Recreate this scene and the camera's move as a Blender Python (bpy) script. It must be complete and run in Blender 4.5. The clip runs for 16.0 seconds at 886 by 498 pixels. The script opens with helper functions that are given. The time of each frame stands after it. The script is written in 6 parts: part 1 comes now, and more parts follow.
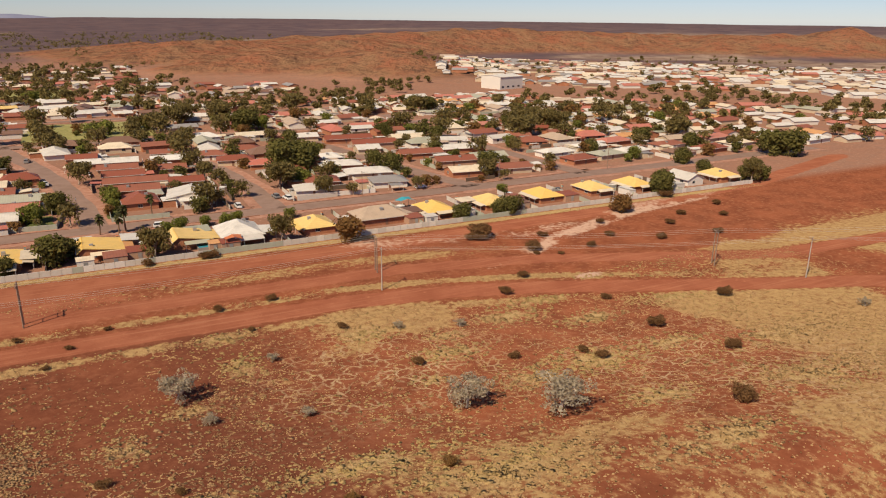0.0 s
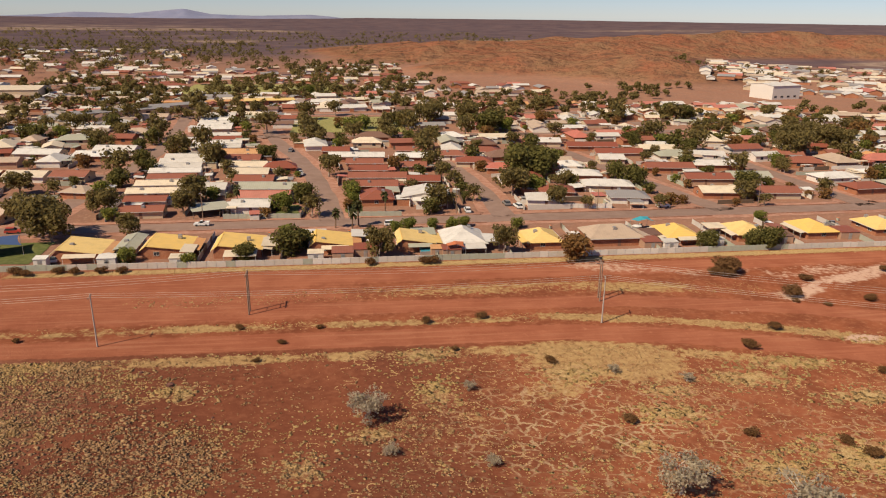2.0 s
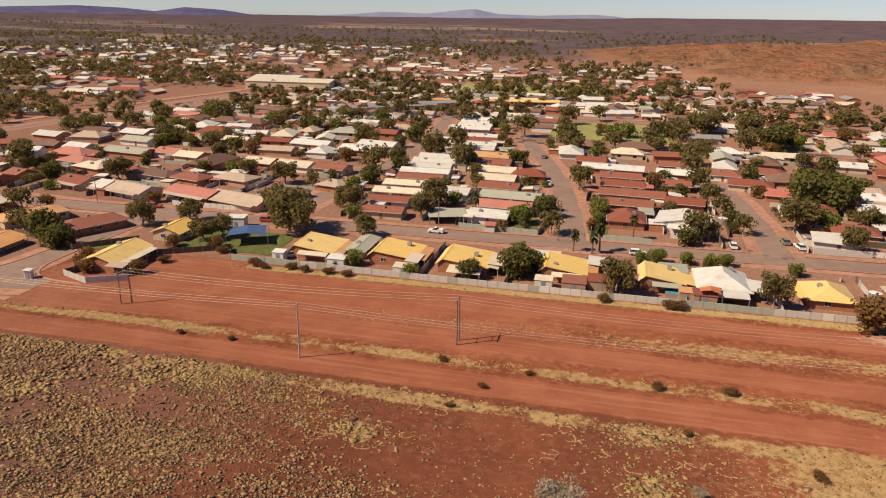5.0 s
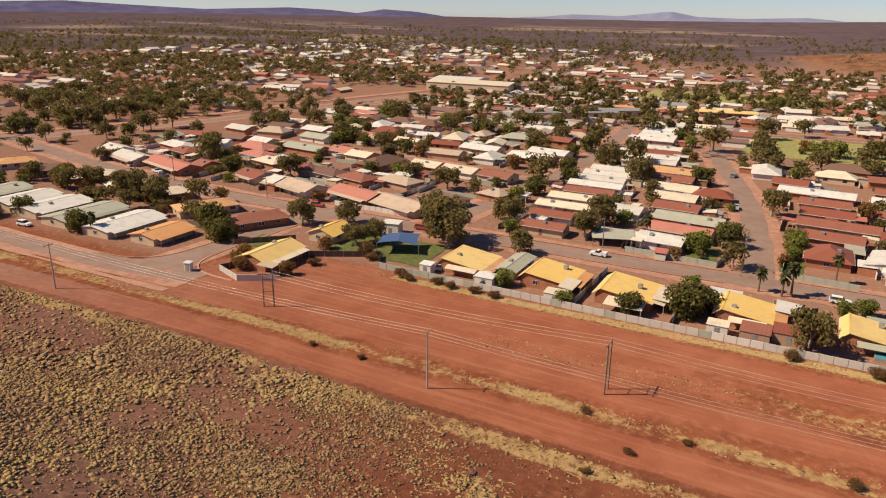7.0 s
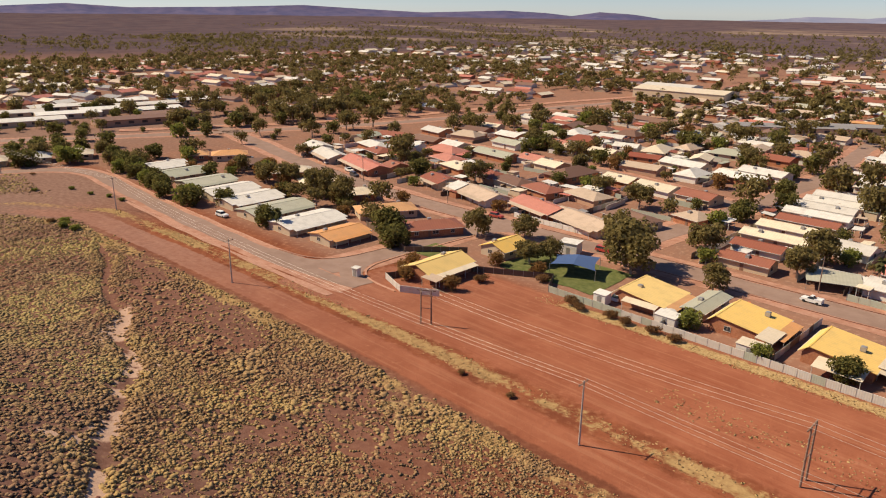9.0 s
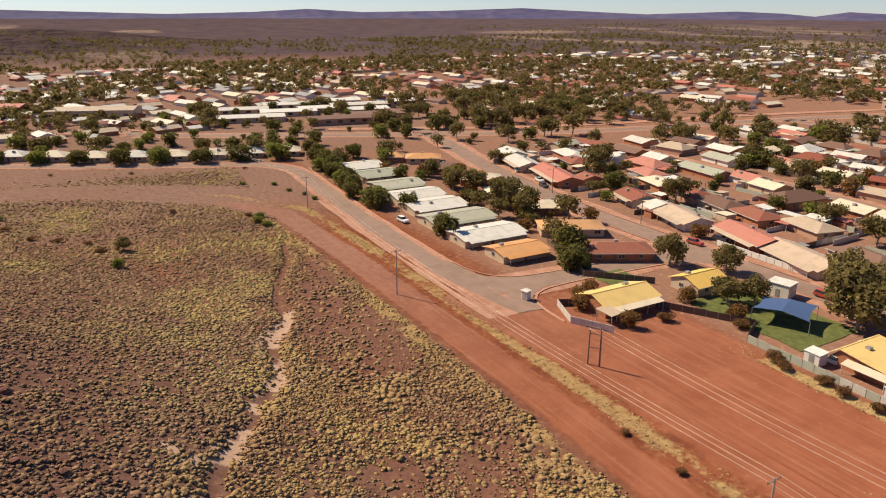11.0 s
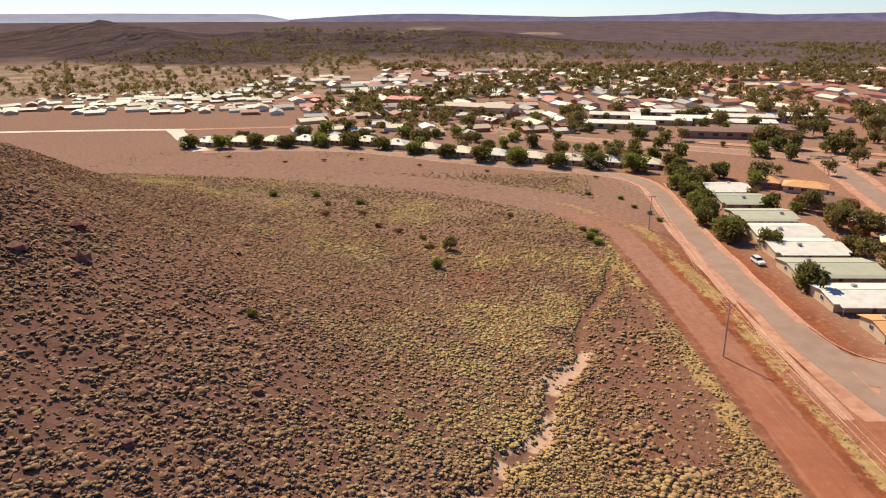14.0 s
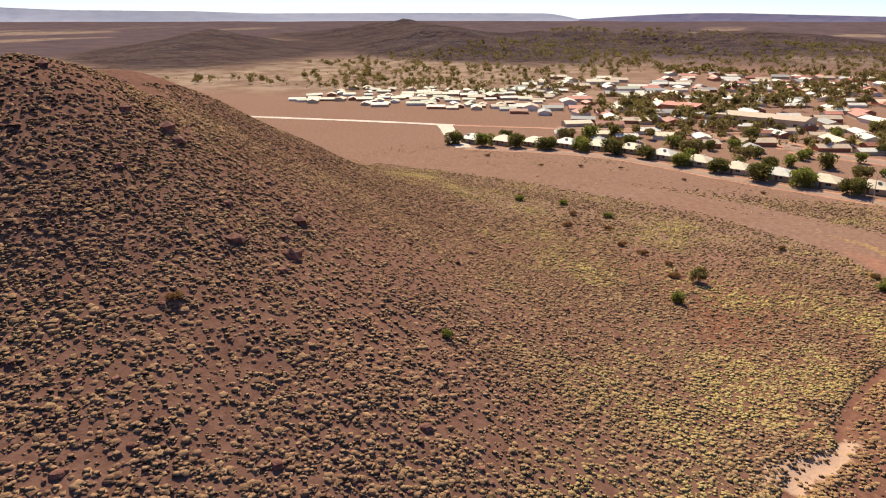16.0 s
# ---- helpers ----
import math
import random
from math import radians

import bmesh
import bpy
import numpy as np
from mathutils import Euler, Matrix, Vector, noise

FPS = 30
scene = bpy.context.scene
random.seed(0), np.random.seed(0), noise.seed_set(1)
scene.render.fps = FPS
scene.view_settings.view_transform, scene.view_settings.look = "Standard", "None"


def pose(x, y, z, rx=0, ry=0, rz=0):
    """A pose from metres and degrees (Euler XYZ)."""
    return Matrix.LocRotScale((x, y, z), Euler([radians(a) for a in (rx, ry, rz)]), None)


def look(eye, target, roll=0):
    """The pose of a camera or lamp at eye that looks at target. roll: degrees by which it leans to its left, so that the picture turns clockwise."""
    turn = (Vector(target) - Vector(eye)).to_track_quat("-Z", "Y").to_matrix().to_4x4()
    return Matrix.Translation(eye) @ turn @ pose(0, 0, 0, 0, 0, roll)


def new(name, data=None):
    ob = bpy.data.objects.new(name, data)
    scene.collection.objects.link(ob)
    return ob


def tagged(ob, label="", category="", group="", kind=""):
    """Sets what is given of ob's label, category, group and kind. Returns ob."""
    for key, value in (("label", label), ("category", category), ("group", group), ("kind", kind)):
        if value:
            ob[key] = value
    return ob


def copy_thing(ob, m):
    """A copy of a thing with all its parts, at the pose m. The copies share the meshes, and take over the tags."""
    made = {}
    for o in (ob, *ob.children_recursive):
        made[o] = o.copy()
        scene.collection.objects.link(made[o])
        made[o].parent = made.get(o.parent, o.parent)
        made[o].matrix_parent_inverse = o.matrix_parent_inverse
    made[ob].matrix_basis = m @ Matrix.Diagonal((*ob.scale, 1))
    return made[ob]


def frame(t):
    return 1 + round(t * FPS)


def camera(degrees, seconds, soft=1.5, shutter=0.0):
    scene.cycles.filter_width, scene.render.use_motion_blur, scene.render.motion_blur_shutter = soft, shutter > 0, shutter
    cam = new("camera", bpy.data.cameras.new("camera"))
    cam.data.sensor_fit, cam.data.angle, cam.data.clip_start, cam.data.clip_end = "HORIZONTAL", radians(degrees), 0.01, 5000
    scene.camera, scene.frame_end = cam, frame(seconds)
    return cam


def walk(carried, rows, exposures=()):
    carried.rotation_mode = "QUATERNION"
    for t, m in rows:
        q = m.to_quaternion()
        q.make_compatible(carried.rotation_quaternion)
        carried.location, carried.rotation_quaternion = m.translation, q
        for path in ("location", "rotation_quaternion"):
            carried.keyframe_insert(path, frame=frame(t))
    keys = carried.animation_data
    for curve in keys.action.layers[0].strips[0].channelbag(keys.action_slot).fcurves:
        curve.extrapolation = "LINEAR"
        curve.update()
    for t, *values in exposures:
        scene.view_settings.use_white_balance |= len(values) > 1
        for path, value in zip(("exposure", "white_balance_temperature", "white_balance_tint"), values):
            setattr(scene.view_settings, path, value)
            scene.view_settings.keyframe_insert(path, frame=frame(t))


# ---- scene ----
cam = camera(63.4, 16.0, 1.1)
PATH = [
    (0, (-0.52, -0.26, 61.596), (0.373, 1.421, 60.981), 0.7),
    (0.5, (1.689, 2.772, 61.596), (2.44, 4.52, 60.979), 0.7),
    (1, (3.848, 5.844, 61.602), (4.449, 7.649, 60.984), 0.8),
    (1.5, (5.872, 9.102, 61.633), (6.308, 10.953, 61.014), 0.8),
    (2, (7.686, 12.468, 61.675), (7.956, 14.35, 61.055), 0.8),
    (2.5, (9.324, 15.901, 61.67), (9.446, 17.798, 61.048), 0.8),
    (3, (10.849, 19.562, 61.694), (10.823, 21.462, 61.07), 0.9),
    (3.5, (12.05, 23.197, 61.709), (11.898, 25.09, 61.083), 0.9),
    (4, (12.857, 26.88, 61.69), (12.602, 28.762, 61.065), 0.9),
    (4.2, (13.007, 28.383, 61.678), (12.714, 30.26, 61.051), 0.9),
    (6.3, (12.754, 44.656, 61.276), (12.058, 46.423, 60.648), 0.9),
    (6.5, (12.68, 46.2, 61.26), (11.934, 47.946, 60.631), 1.0),
    (7, (12.378, 50.039, 61.246), (11.496, 51.719, 60.616), 0.9),
    (7.5, (11.914, 53.792, 61.243), (10.91, 55.403, 60.613), 0.9),
    (8, (11.203, 57.371, 61.229), (10.088, 58.907, 60.599), 0.8),
    (8.5, (10.266, 60.84, 61.216), (9.049, 62.297, 60.586), 0.8),
    (9, (9.14, 64.245, 61.211), (7.821, 65.61, 60.581), 0.7),
    (9.2, (8.555, 65.594, 61.208), (7.198, 66.922, 60.579), 0.5),
    (11.3, (0.816, 79.551, 61.097), (-0.881, 80.402, 60.469), -0.0),
    (11.5, (-0.028, 80.729, 61.082), (-1.751, 81.529, 60.453), -0.1),
    (12, (-2.399, 83.325, 60.968), (-4.177, 83.99, 60.34), -0.1),
    (12.5, (-5.066, 85.761, 60.834), (-6.897, 86.266, 60.209), -0.2),
    (13, (-7.911, 88.123, 60.729), (-9.784, 88.445, 60.106), -0.1),
    (13.5, (-10.82, 90.177, 60.661), (-12.715, 90.325, 60.04), -0.1),
    (14, (-13.815, 91.955, 60.647), (-15.716, 91.929, 60.027), -0.1),
    (14.5, (-16.894, 93.523, 60.619), (-18.786, 93.333, 59.999), -0.1),
    (15, (-20.155, 94.856, 60.628), (-22.021, 94.488, 60.007), 0.1),
    (15.5, (-23.583, 95.801, 60.674), (-25.402, 95.25, 60.053), 0.2),
    (16, (-27.063, 96.45, 60.732), (-28.818, 95.719, 60.111), 0.0),
]
walk(cam, [(t, look(eye, target, roll)) for t, eye, target, roll in PATH], [(0, 0.0, 6500, 10), (4, 0.08, 6500, 10), (9, 0.27, 6450, 8), (12, 0.42, 6350, 5), (16, 0.70, 6250, 4)])

# ---- light ----
world = bpy.data.worlds.new("sky")
scene.world = world
world.use_nodes = True
wn = world.node_tree
sky = wn.nodes.new("ShaderNodeTexSky")
sky.sky_type = "NISHITA"
sky.sun_disc = False
SUN_UP, SUN_FROM = radians(46), Vector((-0.86, -0.51, 0)).normalized()
sky.sun_elevation = SUN_UP
sky.sun_rotation = math.atan2(SUN_FROM.x, SUN_FROM.y)
sky.dust_density, sky.air_density, sky.ozone_density = 0.0, 1.0, 3.0
sky.altitude = 600
tint = wn.nodes.new("ShaderNodeMix")
tint.data_type, tint.blend_type = "RGBA", "MULTIPLY"
tint.inputs[0].default_value, tint.inputs[7].default_value = 1.0, (0.82, 0.90, 1.20, 1)
wn.links.new(sky.outputs[0], tint.inputs[6])
wn.links.new(tint.outputs[2], wn.nodes["Background"].inputs[0])
wn.nodes["Background"].inputs[1].default_value = 0.075
sun = new("sun", bpy.data.lights.new("sun", "SUN"))
sun.data.energy, sun.data.angle, sun.data.color = 5.7, radians(0.53), (1.0, 0.895, 0.69)
sun.matrix_world = look((0, 0, 300), Vector((0, 0, 300)) - Vector((SUN_FROM.x * math.cos(SUN_UP), SUN_FROM.y * math.cos(SUN_UP), math.sin(SUN_UP))))

# ---- materials ----


class Nodes:
    """A short way to write a node material."""

    def __init__(self, name, rough=0.9, metal=0.0):
        self.m = bpy.data.materials.new(name)
        self.m.use_nodes = True
        self.t = self.m.node_tree
        self.b = self.t.nodes["Principled BSDF"]
        self.b.inputs["Roughness"].default_value = rough
        self.b.inputs["Metallic"].default_value = metal
        self.b.inputs["Specular IOR Level"].default_value = 0.25
        self.pos = self.t.nodes.new("ShaderNodeNewGeometry").outputs["Position"]

    def link(self, a, b):
        self.t.links.new(a, b)

    def noise(self, scale, detail=4.0, rough=0.55, vec=None):
        n = self.t.nodes.new("ShaderNodeTexNoise")
        n.inputs["Scale"].default_value, n.inputs["Detail"].default_value, n.inputs["Roughness"].default_value = scale, detail, rough
        self.link(vec or self.pos, n.inputs["Vector"])
        return n.outputs["Fac"]

    def ramp(self, fac, lo, hi):
        n = self.t.nodes.new("ShaderNodeMapRange")
        n.interpolation_type = "SMOOTHSTEP"
        n.inputs["From Min"].default_value, n.inputs["From Max"].default_value = lo, hi
        self.link(fac, n.inputs["Value"])
        return n.outputs["Result"]

    def mix(self, fac, a, b, kind="MIX"):
        n = self.t.nodes.new("ShaderNodeMix")
        n.data_type, n.blend_type = "RGBA", kind
        for socket, v in ((n.inputs[0], fac), (n.inputs[6], a), (n.inputs[7], b)):
            if isinstance(v, (int, float)):
                socket.default_value = v
            elif isinstance(v, tuple):
                socket.default_value = (*v, 1)
            else:
                self.link(v, socket)
        return n.outputs[2]

    def calc(self, op, a, b):
        n = self.t.nodes.new("ShaderNodeMath")
        n.operation = op
        for socket, v in zip(n.inputs, (a, b)):
            if isinstance(v, (int, float)):
                socket.default_value = v
            else:
                self.link(v, socket)
        return n.outputs[0]

    def attr(self, name):
        n = self.t.nodes.new("ShaderNodeAttribute")
        n.attribute_name = name
        s = self.t.nodes.new("ShaderNodeSeparateColor")
        self.link(n.outputs["Color"], s.inputs[0])
        return s.outputs

    def chance(self):
        return self.t.nodes.new("ShaderNodeObjectInfo").outputs["Random"]

    def island(self):
        return self.t.nodes.new("ShaderNodeNewGeometry").outputs["Random Per Island"]

    def wave(self, scale, axis):
        n = self.t.nodes.new("ShaderNodeTexWave")
        n.bands_direction = axis
        n.inputs["Scale"].default_value = scale
        self.link(self.t.nodes.new("ShaderNodeTexCoord").outputs["Object"], n.inputs["Vector"])
        return n.outputs["Fac"]

    def done(self, colour, bump=None, strength=0.4, depth=0.05):
        if isinstance(colour, tuple):
            self.b.inputs["Base Color"].default_value = (*colour, 1)
        else:
            self.link(colour, self.b.inputs["Base Color"])
        if bump is not None:
            n = self.t.nodes.new("ShaderNodeBump")
            n.inputs["Strength"].default_value, n.inputs["Distance"].default_value = strength, depth
            self.link(bump, n.inputs["Height"])
            self.link(n.outputs[0], self.b.inputs["Normal"])
        return self.m


def ground_material():
    n = Nodes("red_earth", 1.0)
    n.b.inputs["Diffuse Roughness"].default_value = 0.22
    n.b.inputs["Specular IOR Level"].default_value = 0.0
    cover, zone = n.attr("cover"), n.attr("zone")
    big, mid, fine, grit = n.noise(0.02, 3), n.noise(0.12, 5, 0.6), n.noise(0.7, 6, 0.65), n.noise(3.0, 4, 0.7)
    soil = n.mix(n.ramp(mid, 0.3, 0.7), (0.165, 0.045, 0.021), (0.28, 0.082, 0.037))
    soil = n.mix(n.ramp(fine, 0.45, 0.75), soil, (0.34, 0.13, 0.063))
    stony = n.mix(n.ramp(fine, 0.3, 0.7), (0.13, 0.064, 0.046), (0.212, 0.108, 0.077))
    stony = n.mix(n.ramp(grit, 0.55, 0.8), stony, (0.30, 0.175, 0.13))
    town = n.mix(n.ramp(mid, 0.3, 0.7), (0.30, 0.145, 0.092), (0.25, 0.135, 0.092))
    town = n.mix(n.ramp(fine, 0.5, 0.75), town, (0.42, 0.25, 0.165))
    grass = n.mix(n.ramp(fine, 0.3, 0.7), (0.29, 0.165, 0.068), (0.45, 0.28, 0.115))
    # far plain: purple-grey distance haze is put into the scrub's base colour
    hazy_scrub = n.mix(n.ramp(n.noise(0.012, 6, 0.7), 0.35, 0.65), (0.058, 0.050, 0.064), (0.108, 0.080, 0.084))
    hill = n.mix(n.ramp(n.noise(0.02, 8, 0.7), 0.35, 0.65), (0.29, 0.105, 0.055), (0.275, 0.15, 0.078))
    # darker patches put the shade of gullies finer than the grid into the colour
    hill = n.mix(n.ramp(n.noise(0.06, 7, 0.75), 0.50, 0.62), hill, (0.16, 0.083, 0.05))
    hill = n.mix(n.ramp(n.noise(0.25, 5, 0.7), 0.56, 0.66), hill, (0.10, 0.062, 0.036))
    track = n.mix(n.ramp(mid, 0.3, 0.7), (0.27, 0.081, 0.041), (0.35, 0.118, 0.061))
    track = n.mix(n.ramp(fine, 0.55, 0.8), track, (0.41, 0.156, 0.081))
    along = n.t.nodes.new("ShaderNodeVectorMath")
    along.operation = "MULTIPLY"
    along.inputs[1].default_value = (0.035, 0.9, 0.0)
    n.link(n.pos, along.inputs[0])
    ruts = n.noise(1.0, 4, 0.6, along.outputs[0])
    track = n.mix(n.calc("MULTIPLY", n.ramp(ruts, 0.52, 0.66), 0.6), track, (0.39, 0.155, 0.083))
    track = n.mix(n.calc("MULTIPLY", n.ramp(ruts, 0.46, 0.32), 0.5), track, (0.24, 0.062, 0.03))
    c = n.mix(zone[0], soil, stony)
    c = n.mix(zone[1], c, town)
    web = n.attr("web")
    c = n.mix(web[1], c, n.mix(n.ramp(fine, 0.3, 0.7), (0.098, 0.029, 0.017), (0.165, 0.05, 0.027)))
    c = n.mix(zone[2], c, n.mix(n.ramp(fine, 0.3, 0.7), (0.205, 0.118, 0.086), (0.31, 0.19, 0.137)))
    c = n.mix(n.ramp(n.calc("ADD", cover[1], n.calc("MULTIPLY", n.calc("SUBTRACT", fine, 0.5), 1.6)), 0.35, 0.8), c, grass)
    wander = n.t.nodes.new("ShaderNodeTexNoise")
    wander.inputs["Scale"].default_value, wander.inputs["Detail"].default_value = 0.4, 3.0
    n.link(n.pos, wander.inputs["Vector"])
    bent = n.t.nodes.new("ShaderNodeVectorMath")
    bent.operation = "MULTIPLY_ADD"
    bent.inputs[1].default_value = (3.0, 3.0, 0.0)
    n.link(wander.outputs["Color"], bent.inputs[0])
    n.link(n.pos, bent.inputs[2])
    cells = n.t.nodes.new("ShaderNodeTexVoronoi")
    cells.feature = "DISTANCE_TO_EDGE"
    cells.voronoi_dimensions = "2D"
    cells.inputs["Scale"].default_value = 0.42
    n.link(bent.outputs[0], cells.inputs["Vector"])
    thread = n.calc("MULTIPLY", n.calc("MULTIPLY", n.ramp(cells.outputs["Distance"], 0.13, 0.03), n.ramp(n.noise(0.25, 3), 0.38, 0.6)), web[0])
    c = n.mix(thread, c, n.mix(n.ramp(grit, 0.35, 0.65), (0.38, 0.24, 0.125), (0.56, 0.39, 0.215)))
    straw = n.ramp(n.calc("ADD", web[2], n.calc("MULTIPLY", n.calc("SUBTRACT", n.noise(0.45, 6, 0.7), 0.5), 1.5)), 0.4, 0.72)
    c = n.mix(straw, c, n.mix(n.ramp(grit, 0.35, 0.65), (0.34, 0.21, 0.085), (0.54, 0.37, 0.165)))
    edge = n.calc("ADD", cover[0], n.calc("MULTIPLY", n.calc("SUBTRACT", n.noise(0.35, 5, 0.65), 0.5), 0.9))
    track = n.mix(n.calc("MULTIPLY", n.attr("plain")[1], 0.6), track, n.mix(n.ramp(fine, 0.3, 0.7), (0.255, 0.145, 0.108), (0.37, 0.225, 0.165)))
    c = n.mix(n.ramp(edge, 0.35, 0.7), c, track)
    c = n.mix(n.ramp(n.calc("ADD", cover[2], n.calc("MULTIPLY", n.calc("SUBTRACT", fine, 0.5), 1.2)), 0.4, 0.8), c, (0.55, 0.345, 0.235))
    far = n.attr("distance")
    c = n.mix(far[0], c, hazy_scrub)
    c = n.mix(far[1], c, hill)
    # western ridges: grey-purple haze painted into their colour
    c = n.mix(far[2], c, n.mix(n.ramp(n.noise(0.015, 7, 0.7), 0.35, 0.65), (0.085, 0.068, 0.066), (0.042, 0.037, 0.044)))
    c = n.mix(n.attr("plain")[0], c, n.mix(n.ramp(n.noise(0.03, 6, 0.7), 0.4, 0.62), (0.20, 0.13, 0.09), (0.40, 0.29, 0.205)))
    c = n.mix(n.calc("MULTIPLY", big, 0.35), c, (0.22, 0.09, 0.05))
    relief = n.calc("MULTIPLY", n.calc("ADD", far[1], far[2]), n.calc("MULTIPLY", n.noise(0.016, 7, 0.62), 380.0))
    return n.done(c, n.calc("ADD", relief, n.calc("ADD", n.calc("MULTIPLY", grit, 0.4), fine)), 0.6, 0.25)


def speckled(name, dark, light, scale=1.0, rough=0.9, bump=0.3, depth=0.03, vary=0.25):
    n = Nodes(name, rough)
    n.b.inputs["Specular IOR Level"].default_value = 0.08
    c = n.mix(n.ramp(n.noise(scale, 5, 0.65), 0.3, 0.7), dark, light)
    c = n.mix(n.calc("MULTIPLY", n.ramp(n.noise(scale * 0.13, 3), 0.4, 0.7), vary), c, tuple(v * 0.55 for v in dark))
    return n.done(c, n.noise(scale * 6, 3), bump, depth)


def sheet_metal(name, colour, faded, rough=0.66):
    """Corrugated roof sheet: ribs, rust and dust, each roof a little different."""
    n = Nodes(name, rough)
    n.b.inputs["Specular IOR Level"].default_value = 0.2
    c = n.mix(n.chance(), colour, faded)
    c = n.mix(n.calc("MULTIPLY", n.ramp(n.noise(0.35, 5, 0.7), 0.42, 0.72), 0.55), c, tuple(v * 0.72 for v in faded))
    c = n.mix(n.calc("MULTIPLY", n.ramp(n.noise(1.7, 5, 0.7), 0.55, 0.8), 0.4), c, (0.30, 0.14, 0.08))
    c = n.mix(n.calc("MULTIPLY", n.wave(0.42, "X"), 0.16), c, tuple(v * 0.6 for v in colour))
    return n.done(c, n.wave(1.9, "X"), 0.35, 0.03)


def leaf_material(name, dark, light):
    n = Nodes(name, 0.8)
    n.b.inputs["Specular IOR Level"].default_value = 0.0
    c = n.mix(n.island(), dark, light)
    c = n.mix(n.calc("MULTIPLY", n.chance(), 0.6), c, n.mix(n.noise(0.5), dark, tuple(v * 1.15 for v in light)))
    n.done(c)
    thin, both = n.t.nodes.new("ShaderNodeBsdfTranslucent"), n.t.nodes.new("ShaderNodeMixShader")
    both.inputs[0].default_value = 0.46
    n.link(c, thin.inputs["Color"])
    n.link(n.b.outputs[0], both.inputs[1])
    n.link(thin.outputs[0], both.inputs[2])
    n.link(both.outputs[0], n.t.nodes["Material Output"].inputs["Surface"])
    return n.m


def clump_material(name, dark, light, pale, upland=None):
    n = Nodes(name, 1.0)
    n.b.inputs["Specular IOR Level"].default_value = 0.0
    c = n.mix(n.island(), dark, light)
    c = n.mix(n.ramp(n.noise(0.045, 4, 0.6), 0.42, 0.66), c, pale)
    if upland:
        high = n.t.nodes.new("ShaderNodeSeparateXYZ")
        n.link(n.pos, high.inputs[0])
        c = n.mix(n.calc("MULTIPLY", n.ramp(n.calc("ADD", high.outputs[2], n.calc("MULTIPLY", n.noise(0.05), 14.0)), 11.0, 24.0), 0.85), c, n.mix(n.island(), upland[0], upland[1]))
    return n.done(c, n.noise(7.0, 4, 0.7), 0.7, 0.12)


def painted(name, colour, rough=0.6, metal=0.0, vary=0.12):
    n = Nodes(name, rough, metal)
    c = n.mix(n.calc("MULTIPLY", n.ramp(n.noise(1.3, 5, 0.7), 0.4, 0.75), 0.4), colour, tuple(v * 0.7 for v in colour))
    c = n.mix(n.calc("MULTIPLY", n.chance(), vary), c, (0.30, 0.17, 0.11))
    return n.done(c, n.noise(20.0), 0.1, 0.01)


M = {}
M["ground"] = ground_material()
M["asphalt"] = speckled("dusty_asphalt", (0.245, 0.148, 0.107), (0.29, 0.182, 0.134), 0.25, 0.9, 0.15, 0.005, 0.2)
M["kerb"] = speckled("kerb_concrete", (0.36, 0.17, 0.105), (0.45, 0.24, 0.16), 1.5)
M["concrete"] = speckled("concrete", (0.38, 0.29, 0.23), (0.50, 0.40, 0.33), 1.0)
M["verge"] = speckled("verge_dirt", (0.33, 0.145, 0.088), (0.45, 0.235, 0.155), 0.4, 0.95, 0.4, 0.05)
M["sand"] = speckled("pale_gravel", (0.50, 0.36, 0.28), (0.60, 0.47, 0.39), 0.5)
M["lawn"] = speckled("watered_lawn", (0.085, 0.092, 0.026), (0.15, 0.142, 0.048), 0.6, 0.9, 0.5, 0.05)
M["dry_lawn"] = speckled("dry_lawn", (0.22, 0.20, 0.06), (0.36, 0.29, 0.11), 0.5, 0.9, 0.5, 0.05)
ROOFS = {
    "Y": sheet_metal("yellow_roof_sheet", (0.76, 0.44, 0.095), (0.72, 0.48, 0.18)),
    "O": sheet_metal("orange_roof_sheet", (0.62, 0.27, 0.09), (0.56, 0.29, 0.13)),
    "W": sheet_metal("white_roof_sheet", (0.70, 0.62, 0.53), (0.54, 0.46, 0.38)),
    "C": sheet_metal("cream_roof_sheet", (0.72, 0.56, 0.38), (0.60, 0.47, 0.33)),
    "R": sheet_metal("red_brown_roof_sheet", (0.25, 0.065, 0.035), (0.30, 0.11, 0.065)),
    "P": sheet_metal("faded_red_roof_sheet", (0.48, 0.13, 0.085), (0.47, 0.19, 0.13)),
    "G": sheet_metal("grey_green_roof_sheet", (0.33, 0.31, 0.22), (0.42, 0.37, 0.27)),
    "T": sheet_metal("tan_roof_sheet", (0.52, 0.36, 0.25), (0.44, 0.31, 0.21)),
    "B": sheet_metal("dark_brown_roof_sheet", (0.17, 0.085, 0.055), (0.24, 0.13, 0.085)),
    "S": sheet_metal("slate_grey_roof_sheet", (0.25, 0.22, 0.20), (0.32, 0.27, 0.24)),
}
WALLS = {
    "brick": speckled("orange_brick_wall", (0.33, 0.12, 0.06), (0.44, 0.19, 0.10), 2.5),
    "white": painted("white_wall_board", (0.70, 0.60, 0.50)),
    "cream": painted("cream_wall_board", (0.55, 0.40, 0.26)),
    "tan": painted("tan_wall_board", (0.42, 0.24, 0.15)),
}
M["glass"] = painted("window_glass", (0.03, 0.035, 0.04), 0.12)
M["frame"] = painted("window_frame_paint", (0.55, 0.47, 0.40))
M["door"] = painted("door_paint", (0.22, 0.11, 0.07))
M["steel"] = painted("galvanised_steel", (0.42, 0.38, 0.34), 0.45, 0.5)
